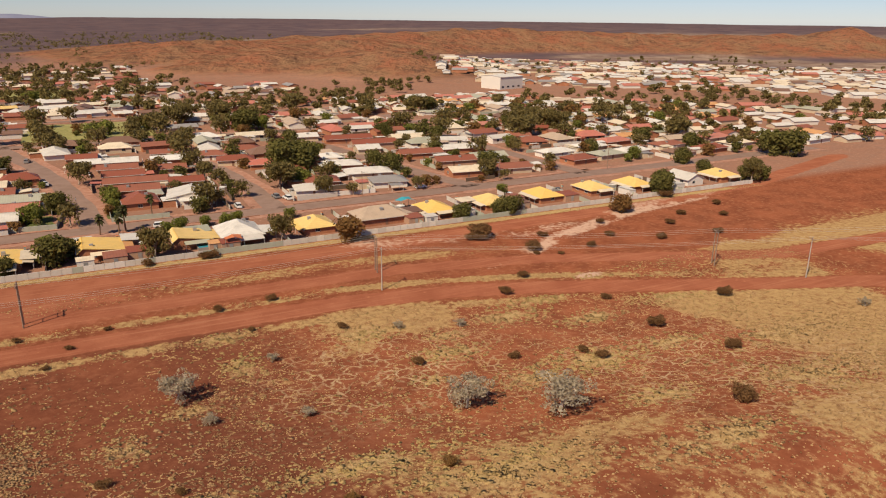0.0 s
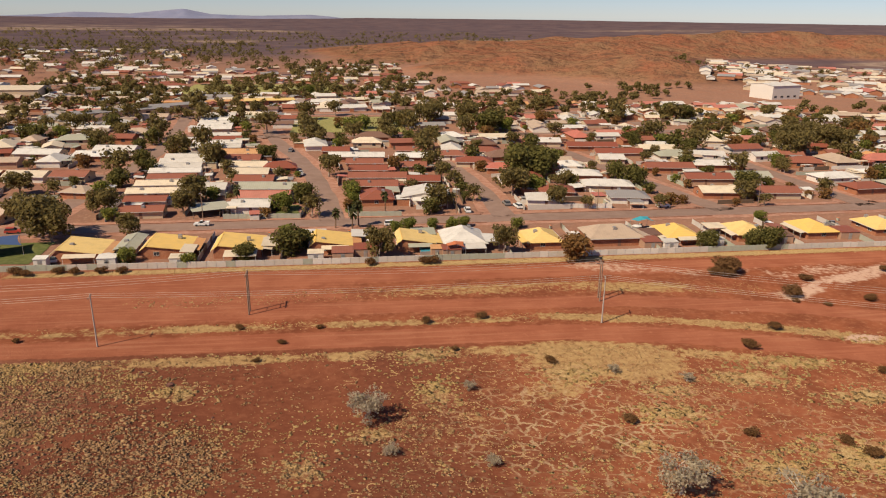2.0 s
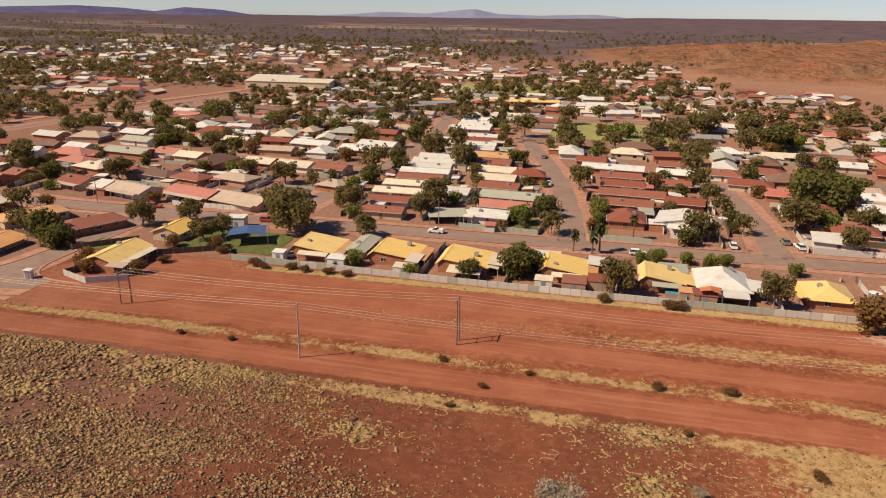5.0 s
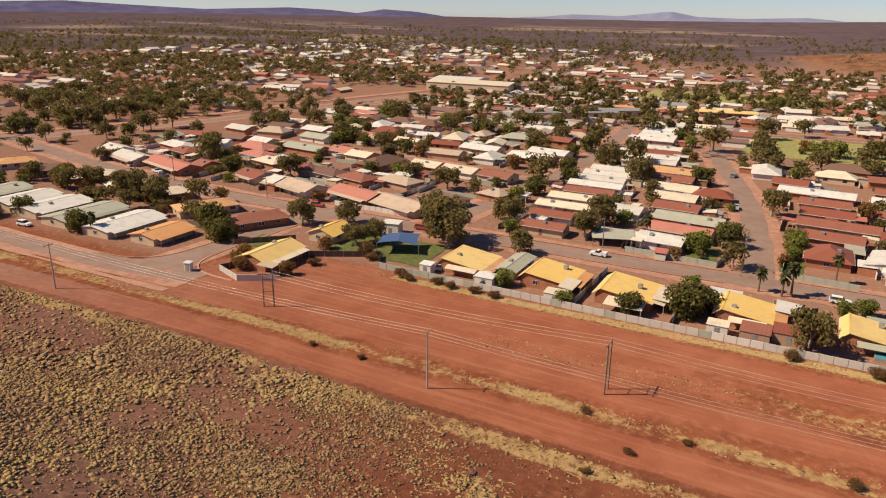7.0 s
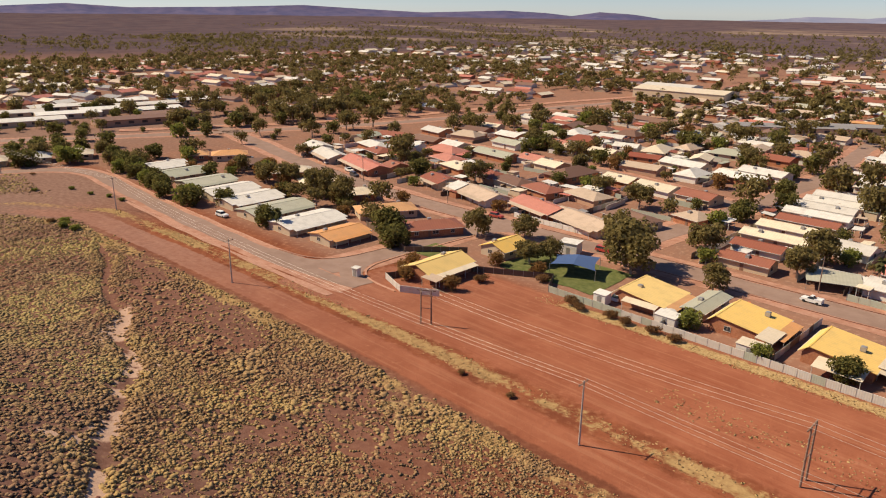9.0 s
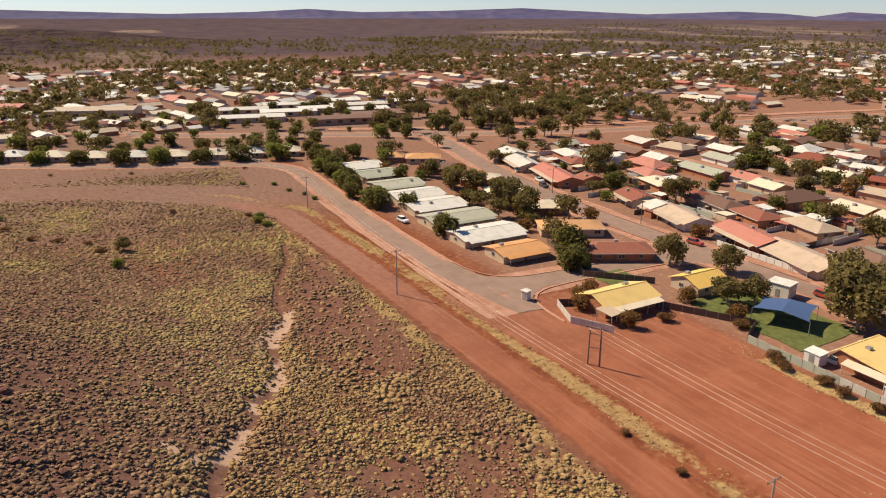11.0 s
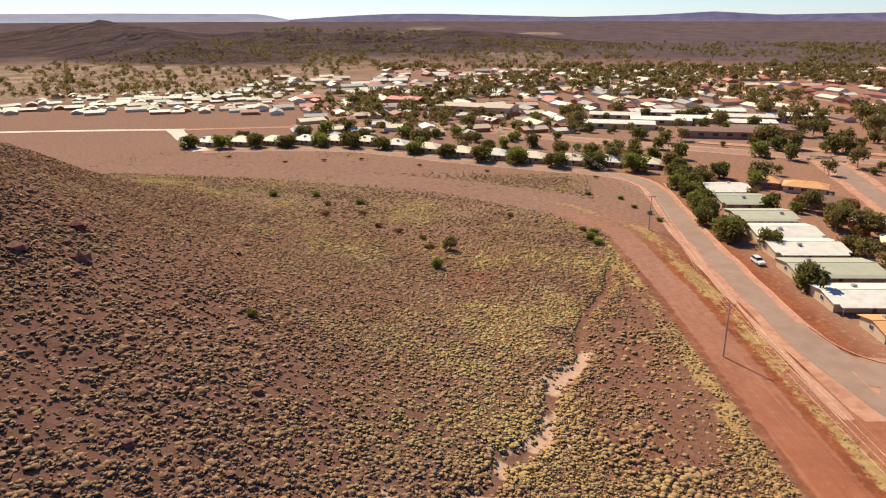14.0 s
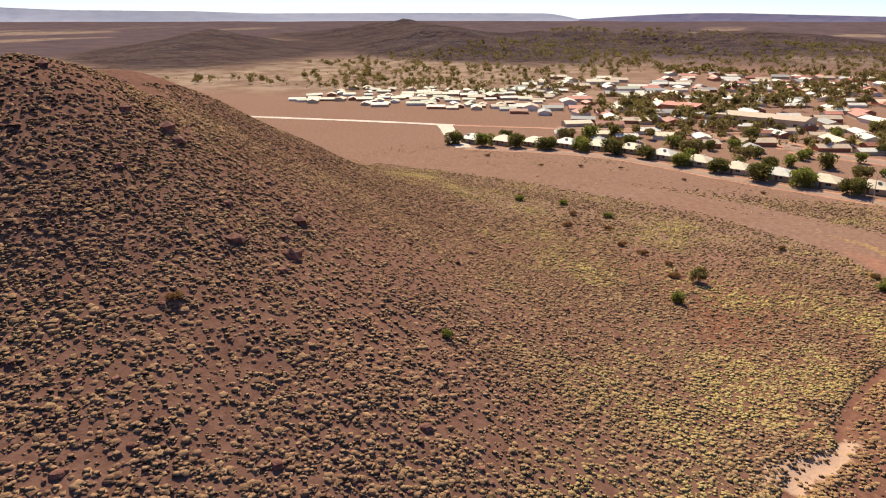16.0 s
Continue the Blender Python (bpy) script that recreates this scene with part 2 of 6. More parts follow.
M["pole"] = speckled("weathered_pole_timber", (0.20, 0.12, 0.08), (0.32, 0.21, 0.15), 3.0)
M["pale_pole"] = speckled("galvanised_pole", (0.36, 0.28, 0.23), (0.46, 0.37, 0.31), 3.0)
M["wire"] = painted("bright_wire", (0.62, 0.50, 0.40), 0.4, 0.3)
M["insulator"] = painted("insulator_porcelain", (0.30, 0.20, 0.15), 0.3)
M["blue"] = painted("blue_shade_cloth", (0.035, 0.085, 0.20), 0.8)
M["teal"] = painted("teal_shade_cloth", (0.05, 0.30, 0.34), 0.8)
M["orange_tarp"] = painted("orange_tarpaulin", (0.55, 0.15, 0.05), 0.7)
M["bark"] = speckled("gum_bark", (0.24, 0.16, 0.11), (0.46, 0.36, 0.28), 3.0)
M["pale_bark"] = speckled("bleached_shrub_bark", (0.48, 0.38, 0.29), (0.62, 0.52, 0.42), 4.0)
M["palm_trunk"] = speckled("palm_trunk_bark", (0.16, 0.09, 0.055), (0.25, 0.15, 0.09), 4.0)
LEAVES = {
    "gum": leaf_material("gum_leaves", (0.098, 0.07, 0.024), (0.30, 0.22, 0.08)),
    "dark": leaf_material("dark_leaves", (0.066, 0.057, 0.017), (0.235, 0.195, 0.058)),
    "green": leaf_material("fresh_leaves", (0.11, 0.118, 0.026), (0.29, 0.265, 0.06)),
    "rust": leaf_material("rusty_leaves", (0.17, 0.085, 0.03), (0.32, 0.17, 0.06)),
    "grey": leaf_material("silver_grey_leaves", (0.29, 0.225, 0.145), (0.54, 0.435, 0.30)),
    "olive": leaf_material("olive_shrub_leaves", (0.135, 0.066, 0.028), (0.27, 0.142, 0.06)),
    "palm": leaf_material("palm_fronds", (0.045, 0.05, 0.018), (0.14, 0.12, 0.05)),
}
M["spinifex"] = clump_material("spinifex_needles", (0.18, 0.098, 0.057), (0.345, 0.207, 0.108), (0.40, 0.278, 0.104), ((0.15, 0.077, 0.05), (0.30, 0.17, 0.095)))
M["flat_spinifex"] = clump_material("flat_spinifex_needles", (0.215, 0.115, 0.06), (0.36, 0.21, 0.103), (0.395, 0.25, 0.098))
M["hay"] = clump_material("dry_grass_straw", (0.32, 0.175, 0.08), (0.47, 0.285, 0.135), (0.42, 0.26, 0.11))
M["tussock"] = clump_material("soft_straw_tussock", (0.31, 0.18, 0.075), (0.48, 0.30, 0.132), (0.41, 0.27, 0.105))
M["rock"] = speckled("ironstone_rock", (0.11, 0.045, 0.035), (0.25, 0.11, 0.075), 1.2, 0.9, 0.8, 0.1)
# both skyline ranges carry the air's purple and blue haze as base colour
M["range"] = speckled("hazy_ironstone_range", (0.068, 0.062, 0.125), (0.12, 0.092, 0.145), 0.012, 1.0, 0.3, 4.0)
M["far_range"] = speckled("hazy_far_range", (0.19, 0.19, 0.26), (0.25, 0.235, 0.29), 0.006, 1.0, 0.2, 2.0)

# ---- helpers ----


def fast_mesh(name, verts, faces, mats, smooth=False, slots=None):
    """A mesh from arrays: verts (n, 3), faces (m, k) with k the same for all faces."""
    verts, faces = np.asarray(verts, dtype=np.float32), np.asarray(faces, dtype=np.int32)
    me = bpy.data.meshes.new(name)
    me.vertices.add(len(verts))
    me.vertices.foreach_set("co", verts.ravel())
    k = faces.shape[1]
    me.loops.add(faces.size)
    me.loops.foreach_set("vertex_index", faces.ravel())
    me.polygons.add(len(faces))
    me.polygons.foreach_set("loop_start", np.arange(0, faces.size, k, dtype=np.int32))
    if slots is not None:
        me.polygons.foreach_set("material_index", np.asarray(slots, dtype=np.int32))
    me.polygons.foreach_set("use_smooth", np.full(len(faces), smooth))
    for m in mats:
        me.materials.append(m)
    me.update(calc_edges=True)
    return me


class Build:
    """Collects boxes, prisms and sheets into one mesh."""

    def __init__(self):
        self.v, self.f = [], []

    def add(self, verts, faces):
        k = len(self.v)
        self.v += [tuple(p) for p in verts]
        self.f += [tuple(i + k for i in f) for f in faces]
        return self

    def box(self, x0, y0, z0, x1, y1, z1):
        return self.add([(x0, y0, z0), (x1, y0, z0), (x1, y1, z0), (x0, y1, z0), (x0, y0, z1), (x1, y0, z1), (x1, y1, z1), (x0, y1, z1)],
                        [(3, 2, 1, 0), (4, 5, 6, 7), (0, 1, 5, 4), (1, 2, 6, 5), (2, 3, 7, 6), (3, 0, 4, 7)])

    def slab(self, quad, thick):
        """A sloping slab: four corners of its top, and how thick it is."""
        top = [Vector(p) for p in quad]
        low = [p - Vector((0, 0, thick)) for p in top]
        return self.add(top + low, [(0, 1, 2, 3), (7, 6, 5, 4), (0, 4, 5, 1), (1, 5, 6, 2), (2, 6, 7, 3), (3, 7, 4, 0)])

    def tube(self, points, radii, n=6):
        rings = []
        for i, p in enumerate(points):
            a, b = Vector(points[max(0, i - 1)]), Vector(points[min(len(points) - 1, i + 1)])
            d = (b - a).normalized()
            s = d.orthogonal().normalized()
            u = d.cross(s)
            rings.append([Vector(p) + radii[i] * (math.cos(2 * math.pi * j / n) * s + math.sin(2 * math.pi * j / n) * u) for j in range(n)])
        faces = [(i * n + j, i * n + (j + 1) % n, (i + 1) * n + (j + 1) % n, (i + 1) * n + j) for i in range(len(points) - 1) for j in range(n)]
        faces += [tuple(range(n - 1, -1, -1)), tuple(range((len(points) - 1) * n, len(points) * n))]
        return self.add([p for r in rings for p in r], faces)

    def mesh(self, name, mat):
        me = bpy.data.meshes.new(name)
        me.from_pydata(self.v, [], self.f)
        me.materials.append(mat)
        me.update()
        return me


def part(name, b, mat, parent, label="", at=None):
    """Links a Build or a ready mesh as one object under a thing or a part."""
    ob = new(name, b.mesh(name, mat) if isinstance(b, Build) else b)
    ob.parent = parent
    if at is not None:
        ob.matrix_basis = at
    if label:
        ob["label"] = label
    return ob


def thing(name, m, label, category, group="", kind=""):
    ob = new(name)
    ob.matrix_basis = m
    return tagged(ob, label, category, group, kind)


# ---- the lie of the land ----
TRACK_LOW = ((-420, 20), (-318, -40), (-303, 20), (-283, 72), (-240, 126), (-215, 141), (-160, 143), (-60, 142.3), (0, 143), (52, 142.5), (75, 138), (97, 131), (153, 106), (260, 62), (420, 0))
TRACK_HIGH = ((-125, 153), (-70, 158), (-10, 160), (30, 159), (70, 158), (110, 149), (170, 124), (250, 118))
TRACK_TOP = ((-70, 182), (0, 180), (80, 179), (160, 182), (240, 190), (330, 215))
GULLY = ((-187, 134), (-160, 123.5), (-141, 117), (-128, 115), (-116, 109), (-104, 106), (-95, 102), (-86, 97), (-76, 92), (-64, 85.4), (-50, 77))


def off(x, y, line):
    """How far points lie from a broken line."""
    best = np.full(np.shape(x), 1e9)
    for (ax, ay), (bx, by) in zip(line, line[1:]):
        dx, dy = bx - ax, by - ay
        s = np.clip(((x - ax) * dx + (y - ay) * dy) / (dx * dx + dy * dy), 0, 1)
        best = np.minimum(best, np.hypot(x - ax - s * dx, y - ay - s * dy))
    return best


def gully_off(x, y):
    return off(x + 3.5 * (waves(x, y, 7, 501, 3) - 0.5), y + 3.5 * (waves(x, y, 7, 507, 3) - 0.5), GULLY)


def ease(v, lo, hi):
    s = np.clip((v - lo) / (hi - lo), 0, 1)
    return s * s * (3 - 2 * s)


def waves(x, y, size, seed, octaves=4):
    """Smooth noise from value lattices, about 0 to 1."""
    out, total = 0, 0
    for o in range(octaves):
        step = size / 2 ** o
        table = np.random.RandomState(seed + o).rand(64, 64)
        u, v = x / step, y / step
        i, j = np.floor(u).astype(int), np.floor(v).astype(int)
        a, b = u - i, v - j
        a, b = a * a * (3 - 2 * a), b * b * (3 - 2 * b)
        t = lambda p, q: table[p % 64, q % 64]
        out = out + 0.5 ** o * (t(i, j) * (1 - a) * (1 - b) + t(i + 1, j) * a * (1 - b) + t(i, j + 1) * (1 - a) * b + t(i + 1, j + 1) * a * b)
        total += 0.5 ** o
    return out / total


def swell(x, y, tall, x0, y0, sx, sy, turn=0.0, power=0.8):
    c, s = math.cos(turn), math.sin(turn)
    u, v = ((x - x0) * c + (y - y0) * s) / sx, (-(x - x0) * s + (y - y0) * c) / sy
    return tall * np.exp(-(u * u + v * v) ** power)


def near_hill(x, y):
    return swell(x, y, 53.3, -110.1, -13.3, 73.8, 60.8, 0.96) + swell(x, y, 11.9, 48.1, 47.0, 144.0, 33.7, -0.1) + swell(x, y, 32.2, -180.9, -64.5, 42.5, 64.3, 0.62)


def red_hills(x, y):
    """The bare red hills beyond the town's north-east."""
    z = 0
    for tall, x0, y0, sx, sy, turn in ((27, 338, 748, 78, 70, 0.2), (19, 205, 838, 95, 62, 0.1), (30, 330, 905, 120, 90, 0.3), (26, 180, 1080, 150, 110, 0.5), (22, 90, 1250, 130, 110, 0.2), (30, 420, 1150, 190, 120, 0.2),
                                       (34, 700, 1250, 230, 120, -0.2), (36, 980, 1160, 210, 110, -0.5), (34, 1230, 960, 190, 120, -0.7), (30, 560, 1500, 300, 140, 0.1),
                                       (40, 1500, 900, 220, 160, -0.8), (30, 1300, 1350, 260, 140, -0.4)):
        z = z + swell(x, y, tall, x0, y0, sx, sy, turn, 1.0)
    return z * (0.38 + 0.7 * waves(x, y, 150, 5, 5) + 1.1 * np.abs(waves(x, y, 110, 15, 4) - 0.5))


def west_hills(x, y):
    """The low dark ridges beyond the town's west."""
    z = 0
    for tall, x0, y0, sx, sy, turn in ((30, -1250, -420, 260, 110, 0.8), (34, -1500, -150, 300, 120, 1.2), (30, -1100, -800, 320, 120, 0.6), (26, -1750, 120, 220, 120, 1.4), (38, -1700, -750, 400, 130, 0.9)):
        z = z + swell(x, y, tall, x0, y0, sx, sy, turn, 1.0)
    return z * (0.5 + 0.9 * waves(x, y, 150, 9, 5) + 0.8 * np.abs(waves(x, y, 110, 19, 4) - 0.5))


def height(x, y):
    x, y = np.asarray(x, dtype=float), np.asarray(y, dtype=float)
    r = np.hypot(x, y)
    z = near_hill(x, y)
    z = z + ease(z, 4, 25) * 2.2 * (waves(x, y, 22, 31, 4) - 0.5)
    z = z + 0.5 * (waves(x, y, 9, 33, 3) - 0.5) * ease(150 - y, 0, 15) * ease(z, 0.2, 2)
    z = z - 0.6 * ease(2.4 - gully_off(x, y), 0, 2.2)
    z = z + red_hills(x, y) + west_hills(x, y)
    z = z + 8 * (waves(x, y, 400, 41, 4) - 0.5) * ease(r, 1100, 2200)
    return z + 26 * ease(r, 2200, 4600) + 14 * ease(r, 2500, 4600) * ease(np.arctan2(x, y), -0.15, 0.1)


def spaced(lo, hi, fine_lo, fine_hi, step, grow):
    """Grid lines: even between fine_lo and fine_hi, wider and wider outside."""
    mid = list(np.arange(fine_lo, fine_hi + step, step))
    right, left, s = [], [], step
    while (right[-1] if right else mid[-1]) < hi:
        s *= grow
        right.append((right[-1] if right else mid[-1]) + s)
    s = step
    while (left[-1] if left else mid[0]) > lo:
        s *= grow
        left.append((left[-1] if left else mid[0]) - s)
    return np.array(left[::-1] + mid + right)


GRID = {}


def lie(x, y):
    """The ground's height at one place, read from its grid."""
    gx, gy, gz = GRID["x"], GRID["y"], GRID["z"]
    i, j = bisect(gx, x) - 1, bisect(gy, y) - 1
    a, b = (x - gx[i]) / (gx[i + 1] - gx[i]), (y - gy[j]) / (gy[j + 1] - gy[j])
    return (gz[j][i] * (1 - a) + gz[j][i + 1] * a) * (1 - b) + (gz[j + 1][i] * (1 - a) + gz[j + 1][i + 1] * a) * b


def bisect(rising, v):
    lo, hi = 0, len(rising)
    while lo < hi:
        mid = (lo + hi) // 2
        if v < rising[mid]:
            hi = mid
        else:
            lo = mid + 1
    return lo


def away(x, y, line):
    """How far one place lies from a broken line."""
    best = 1e9
    for (ax, ay), (bx, by) in zip(line, line[1:]):
        dx, dy = bx - ax, by - ay
        s = min(1, max(0, ((x - ax) * dx + (y - ay) * dy) / (dx * dx + dy * dy)))
        best = min(best, math.hypot(x - ax - s * dx, y - ay - s * dy))
    return best


# patches of pale straw-coloured grass: centre and half widths
STRAW = ((22, 134, 6, 5), (22, 119, 4, 7), (77, 72, 8, 4.5), (59, 108, 9, 5), (11, 105, 5, 3), (1, 95, 4, 5), (28, 72, 14, 5), (79, 119, 10, 5), (81, 92, 13, 7), (122, 84, 16, 7), (70, 54, 14, 5), (111, 131, 7, 2), (-64, 130, 7, 4), (-17, 139, 12, 2), (48, 124, 8, 4), (-20, 122, 5, 4), (-45, 109, 12, 6), (104, 66, 16, 7), (40, 60, 14, 6), (8, 72, 7, 3), (-6, 66, 8, 3), (-20, 76, 4, 8), (62, 116, 6, 3), (95, 110, 10, 4), (90, 124, 12, 3), (118, 112, 10, 4), (66, 90, 8, 5), (100, 92, 8, 4), (50, 98, 4, 3))


def make_ground():
    gx, gy = spaced(-4900, 4900, -250, 175, 1.4, 1.029), spaced(-4900, 4900, 40, 195, 1.4, 1.029)
    x, y = np.meshgrid(gx, gy)
    r = np.hypot(x, y)
    k = np.minimum(1, 4850 / np.maximum(r, 1))
    x, y = x * k, y * k
    z = height(x, y)
    GRID.update(x=gx.tolist(), y=gy.tolist(), z=z.tolist())
    nx, ny = len(gx), len(gy)
    i = np.arange(nx * ny).reshape(ny, nx)
    faces = np.stack([i[:-1, :-1], i[:-1, 1:], i[1:, 1:], i[1:, :-1]], -1).reshape(-1, 4)
    me = fast_mesh("ground", np.stack([x, y, z], -1).reshape(-1, 3), faces, [M["ground"]], True)
    x, y = x.ravel(), y.ravel()
    r = np.hypot(x, y)
    lump = near_hill(x, y)
    # cover: bare wheel tracks, dry grass, pale wash
    bare = np.maximum.reduce([ease(5.2 - off(x, y, TRACK_LOW), 0, 2.5), ease(5.0 - off(x, y, TRACK_HIGH), 0, 3), ease(6.5 - off(x, y, TRACK_TOP), 0, 4)])
    bare = np.maximum(bare, ease(y, 150, 156) * ease(192 - y, 0, 3) * ease(x, -130, -110) * ease(30 - x, -40, 60) * 0.75)
    bare = np.maximum(bare, 0.75 * ease(12 - off(x, y, ((-232, 141), (-252, 128), (-268, 100), (-282, 66), (-292, 25), (-301, -20), (-306, -60))), -3, 7))
    foot = ease(2.6 - np.abs(y - 187.9), 0, 1.6) * ease(x, -80, -70) * ease(240 - x, 0, 20)
    bare = bare * (1 - 0.7 * ease(-205 - x, 0, 50)) * (1 - foot)
    patch = waves(x, y, 26, 61, 4)
    strip = np.maximum.reduce([ease(3.4 - np.abs(off(x, y, TRACK_LOW) - 8.0), 0, 2.5) * ease(y, 100, 140), 0.8 * ease(5.0 - off(x, y, ((-38, 166), (0, 168), (60, 168), (105, 162))), 0, 3), 1.1 * ease(2.6 - np.abs(y - 187.6), 0, 1.2) * ease(x, -80, -70) * ease(240 - x, 0, 20)])
    flat = ease(140 - y, -4, 4) * ease(16 - lump, 0, 6) * ease(x, 5, 45)
    grass = np.maximum(strip * (0.5 + 0.45 * ease(waves(x, y, 11, 131, 3), 0.30, 0.5)), flat * (0.26 + 0.58 * ease(patch, 0.40, 0.60)))
    grass = np.maximum(grass, ease(x, 90, 140) * ease(185 - y, 0, 10) * ease(patch, 0.42, 0.62) * 0.5)
    west = ease(-190 - x, -10, 60) * ease(168 - y, 0, 10)
    grass = np.maximum(grass, west * ease(waves(x, y, 18, 77, 4), 0.56, 0.72) * 0.2)
    grass = grass * (1 - 0.55 * ease(x, 84, 96) * ease(y, 140, 150) * ease(186 - y, 0, 3))
    grass = np.maximum(grass, ease(lump, 0.5, 3.0) * ease(-30 - x, -20, 20) * (0.12 + 0.2 * ease(waves(x, y, 22, 161, 3), 0.45, 0.65)) * (1 - 0.5 * ease(lump, 7, 16)))
    grass = grass * (1 - bare)
    wash = ease(x, -140, -128)
    sand = ease((0.6 + 4.8 * wash) * waves(x, y, 7, 72, 3) - gully_off(x, y), 0, 1.0) * ease(waves(x, y, 6, 71, 3), 0.30, 0.52) * (0.35 + 0.65 * wash)
    for px, py, a, b, turn in ((-101, 107.4, 5.5, 2.0, -0.1), (-128.5, 115.4, 3.5, 1.4, -0.3), (-76, 86.5, 4.0, 1.6, 0.5), (-96.5, 103.5, 3.0, 2.6, 0.2), (-88, 98.5, 3.0, 1.6, 0.5)):
        sand = np.maximum(sand, np.clip(1.3 * swell(x + 3 * (waves(x, y, 4, 73, 2) - 0.5), y, 1.0, px, py, a, b, turn, 1.6), 0, 1))
    worn = ((92, 151), (112, 157), (132, 166), (160, 176), (210, 184))
    sand = np.maximum(sand, 0.75 * ease(6.5 - off(x, y, worn), 0, 5) * (0.4 + 0.6 * ease(waves(x, y, 8, 75, 3), 0.35, 0.6)))
    sand = np.maximum(sand, 0.62 * ease(7.5 - off(x, y, ((66, 185), (93, 172), (117, 171.5), (157, 180), (212, 188))), -2, 6) * (0.35 + 0.65 * ease(waves(x, y, 10, 76, 3), 0.32, 0.6)) * ease(188 - y, 0, 2))
    sand = np.maximum(sand, np.exp(-(((x - 112) / 5) ** 2 + ((y - 133) / 2.2) ** 2) ** 1.5))
    stone = np.maximum(ease(lump, 2.0, 6.5), (0.55 + 0.3 * ease(waves(x, y, 40, 141, 3), 0.35, 0.6)) * ease(141 - y, 0, 6)) * ease(-40 - x, -25, 25)
    town = np.maximum(ease(y + 21 * ease(-114 - x, 0, 10), 186, 196), ease(-290 - x, 0, 40)) * ease(1500 - r, 0, 500)
    town = np.maximum(town, 0.6 * west)
    # where the haze-tinted scrub colour takes over, by distance
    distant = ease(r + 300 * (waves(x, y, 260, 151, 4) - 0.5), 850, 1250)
    red = ease(red_hills(x, y), 2.0, 7.0) * ease(2600 - r, 0, 600)
    # mask of the western ridges that get the haze-tinted colour
    hazy_ridge = ease(west_hills(x, y), 0.5, 4.0)
    clearing = 0.75 * ease(waves(x, y * 2.5, 500, 171, 3), 0.60, 0.68) * ease(r, 1000, 1300) * ease(3600 - r, 0, 900) * (1 - hazy_ridge) * (1 - red)
    plain = ease(-470 - x, 0, 120) * ease(-20 - y, -150, 120) * ease(1250 - r, 0, 350) * (1 - hazy_ridge)
    net = np.clip(swell(x, y, 1.0, 45, 105, 24, 20, 0.2, 1.5) + swell(x, y, 0.95, 98, 76, 36, 26, -0.5, 1.5), 0, 1) * (1 - bare)
    iron = 0.85 * ease(34 - x, -14, 22) * ease(x, -62, -34) * ease(142 - y, 0, 4) * np.maximum(ease(4.0 - lump, 0, 3), ease(x, -45, -25)) * (1 - bare) * (0.6 + 0.4 * ease(waves(x, y, 24, 181, 3), 0.3, 0.6))
    hay = np.zeros_like(x)
    for hx, hy, a, b in STRAW:
        hay = np.maximum(hay, 0.72 * np.exp(-(((x - hx) / a) ** 2 + ((y - hy) / b) ** 2) ** 0.8))
    hay = np.maximum(hay * (1 - bare), 0.8 * foot)
    for name, cols in (("web", (net, iron, hay)), ("cover", (bare, grass, sand)), ("zone", (stone, town, np.maximum(west, ease(-290 - x, 0, 60) * ease(340 - y, 0, 100)) * 0.8)), ("distance", (distant * (1 - 0.6 * hazy_ridge), red, hazy_ridge * 0.95)), ("plain", (np.maximum(plain * 0.85, clearing), ease(-60 - x, 0, 130), plain * 0))):
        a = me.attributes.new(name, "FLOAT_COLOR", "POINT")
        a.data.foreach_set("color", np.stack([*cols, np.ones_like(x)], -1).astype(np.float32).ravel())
    tagged(new("ground", me), "red iron-rich earth with dirt tracks and dry grass", "ground", kind="structure")


make_ground()


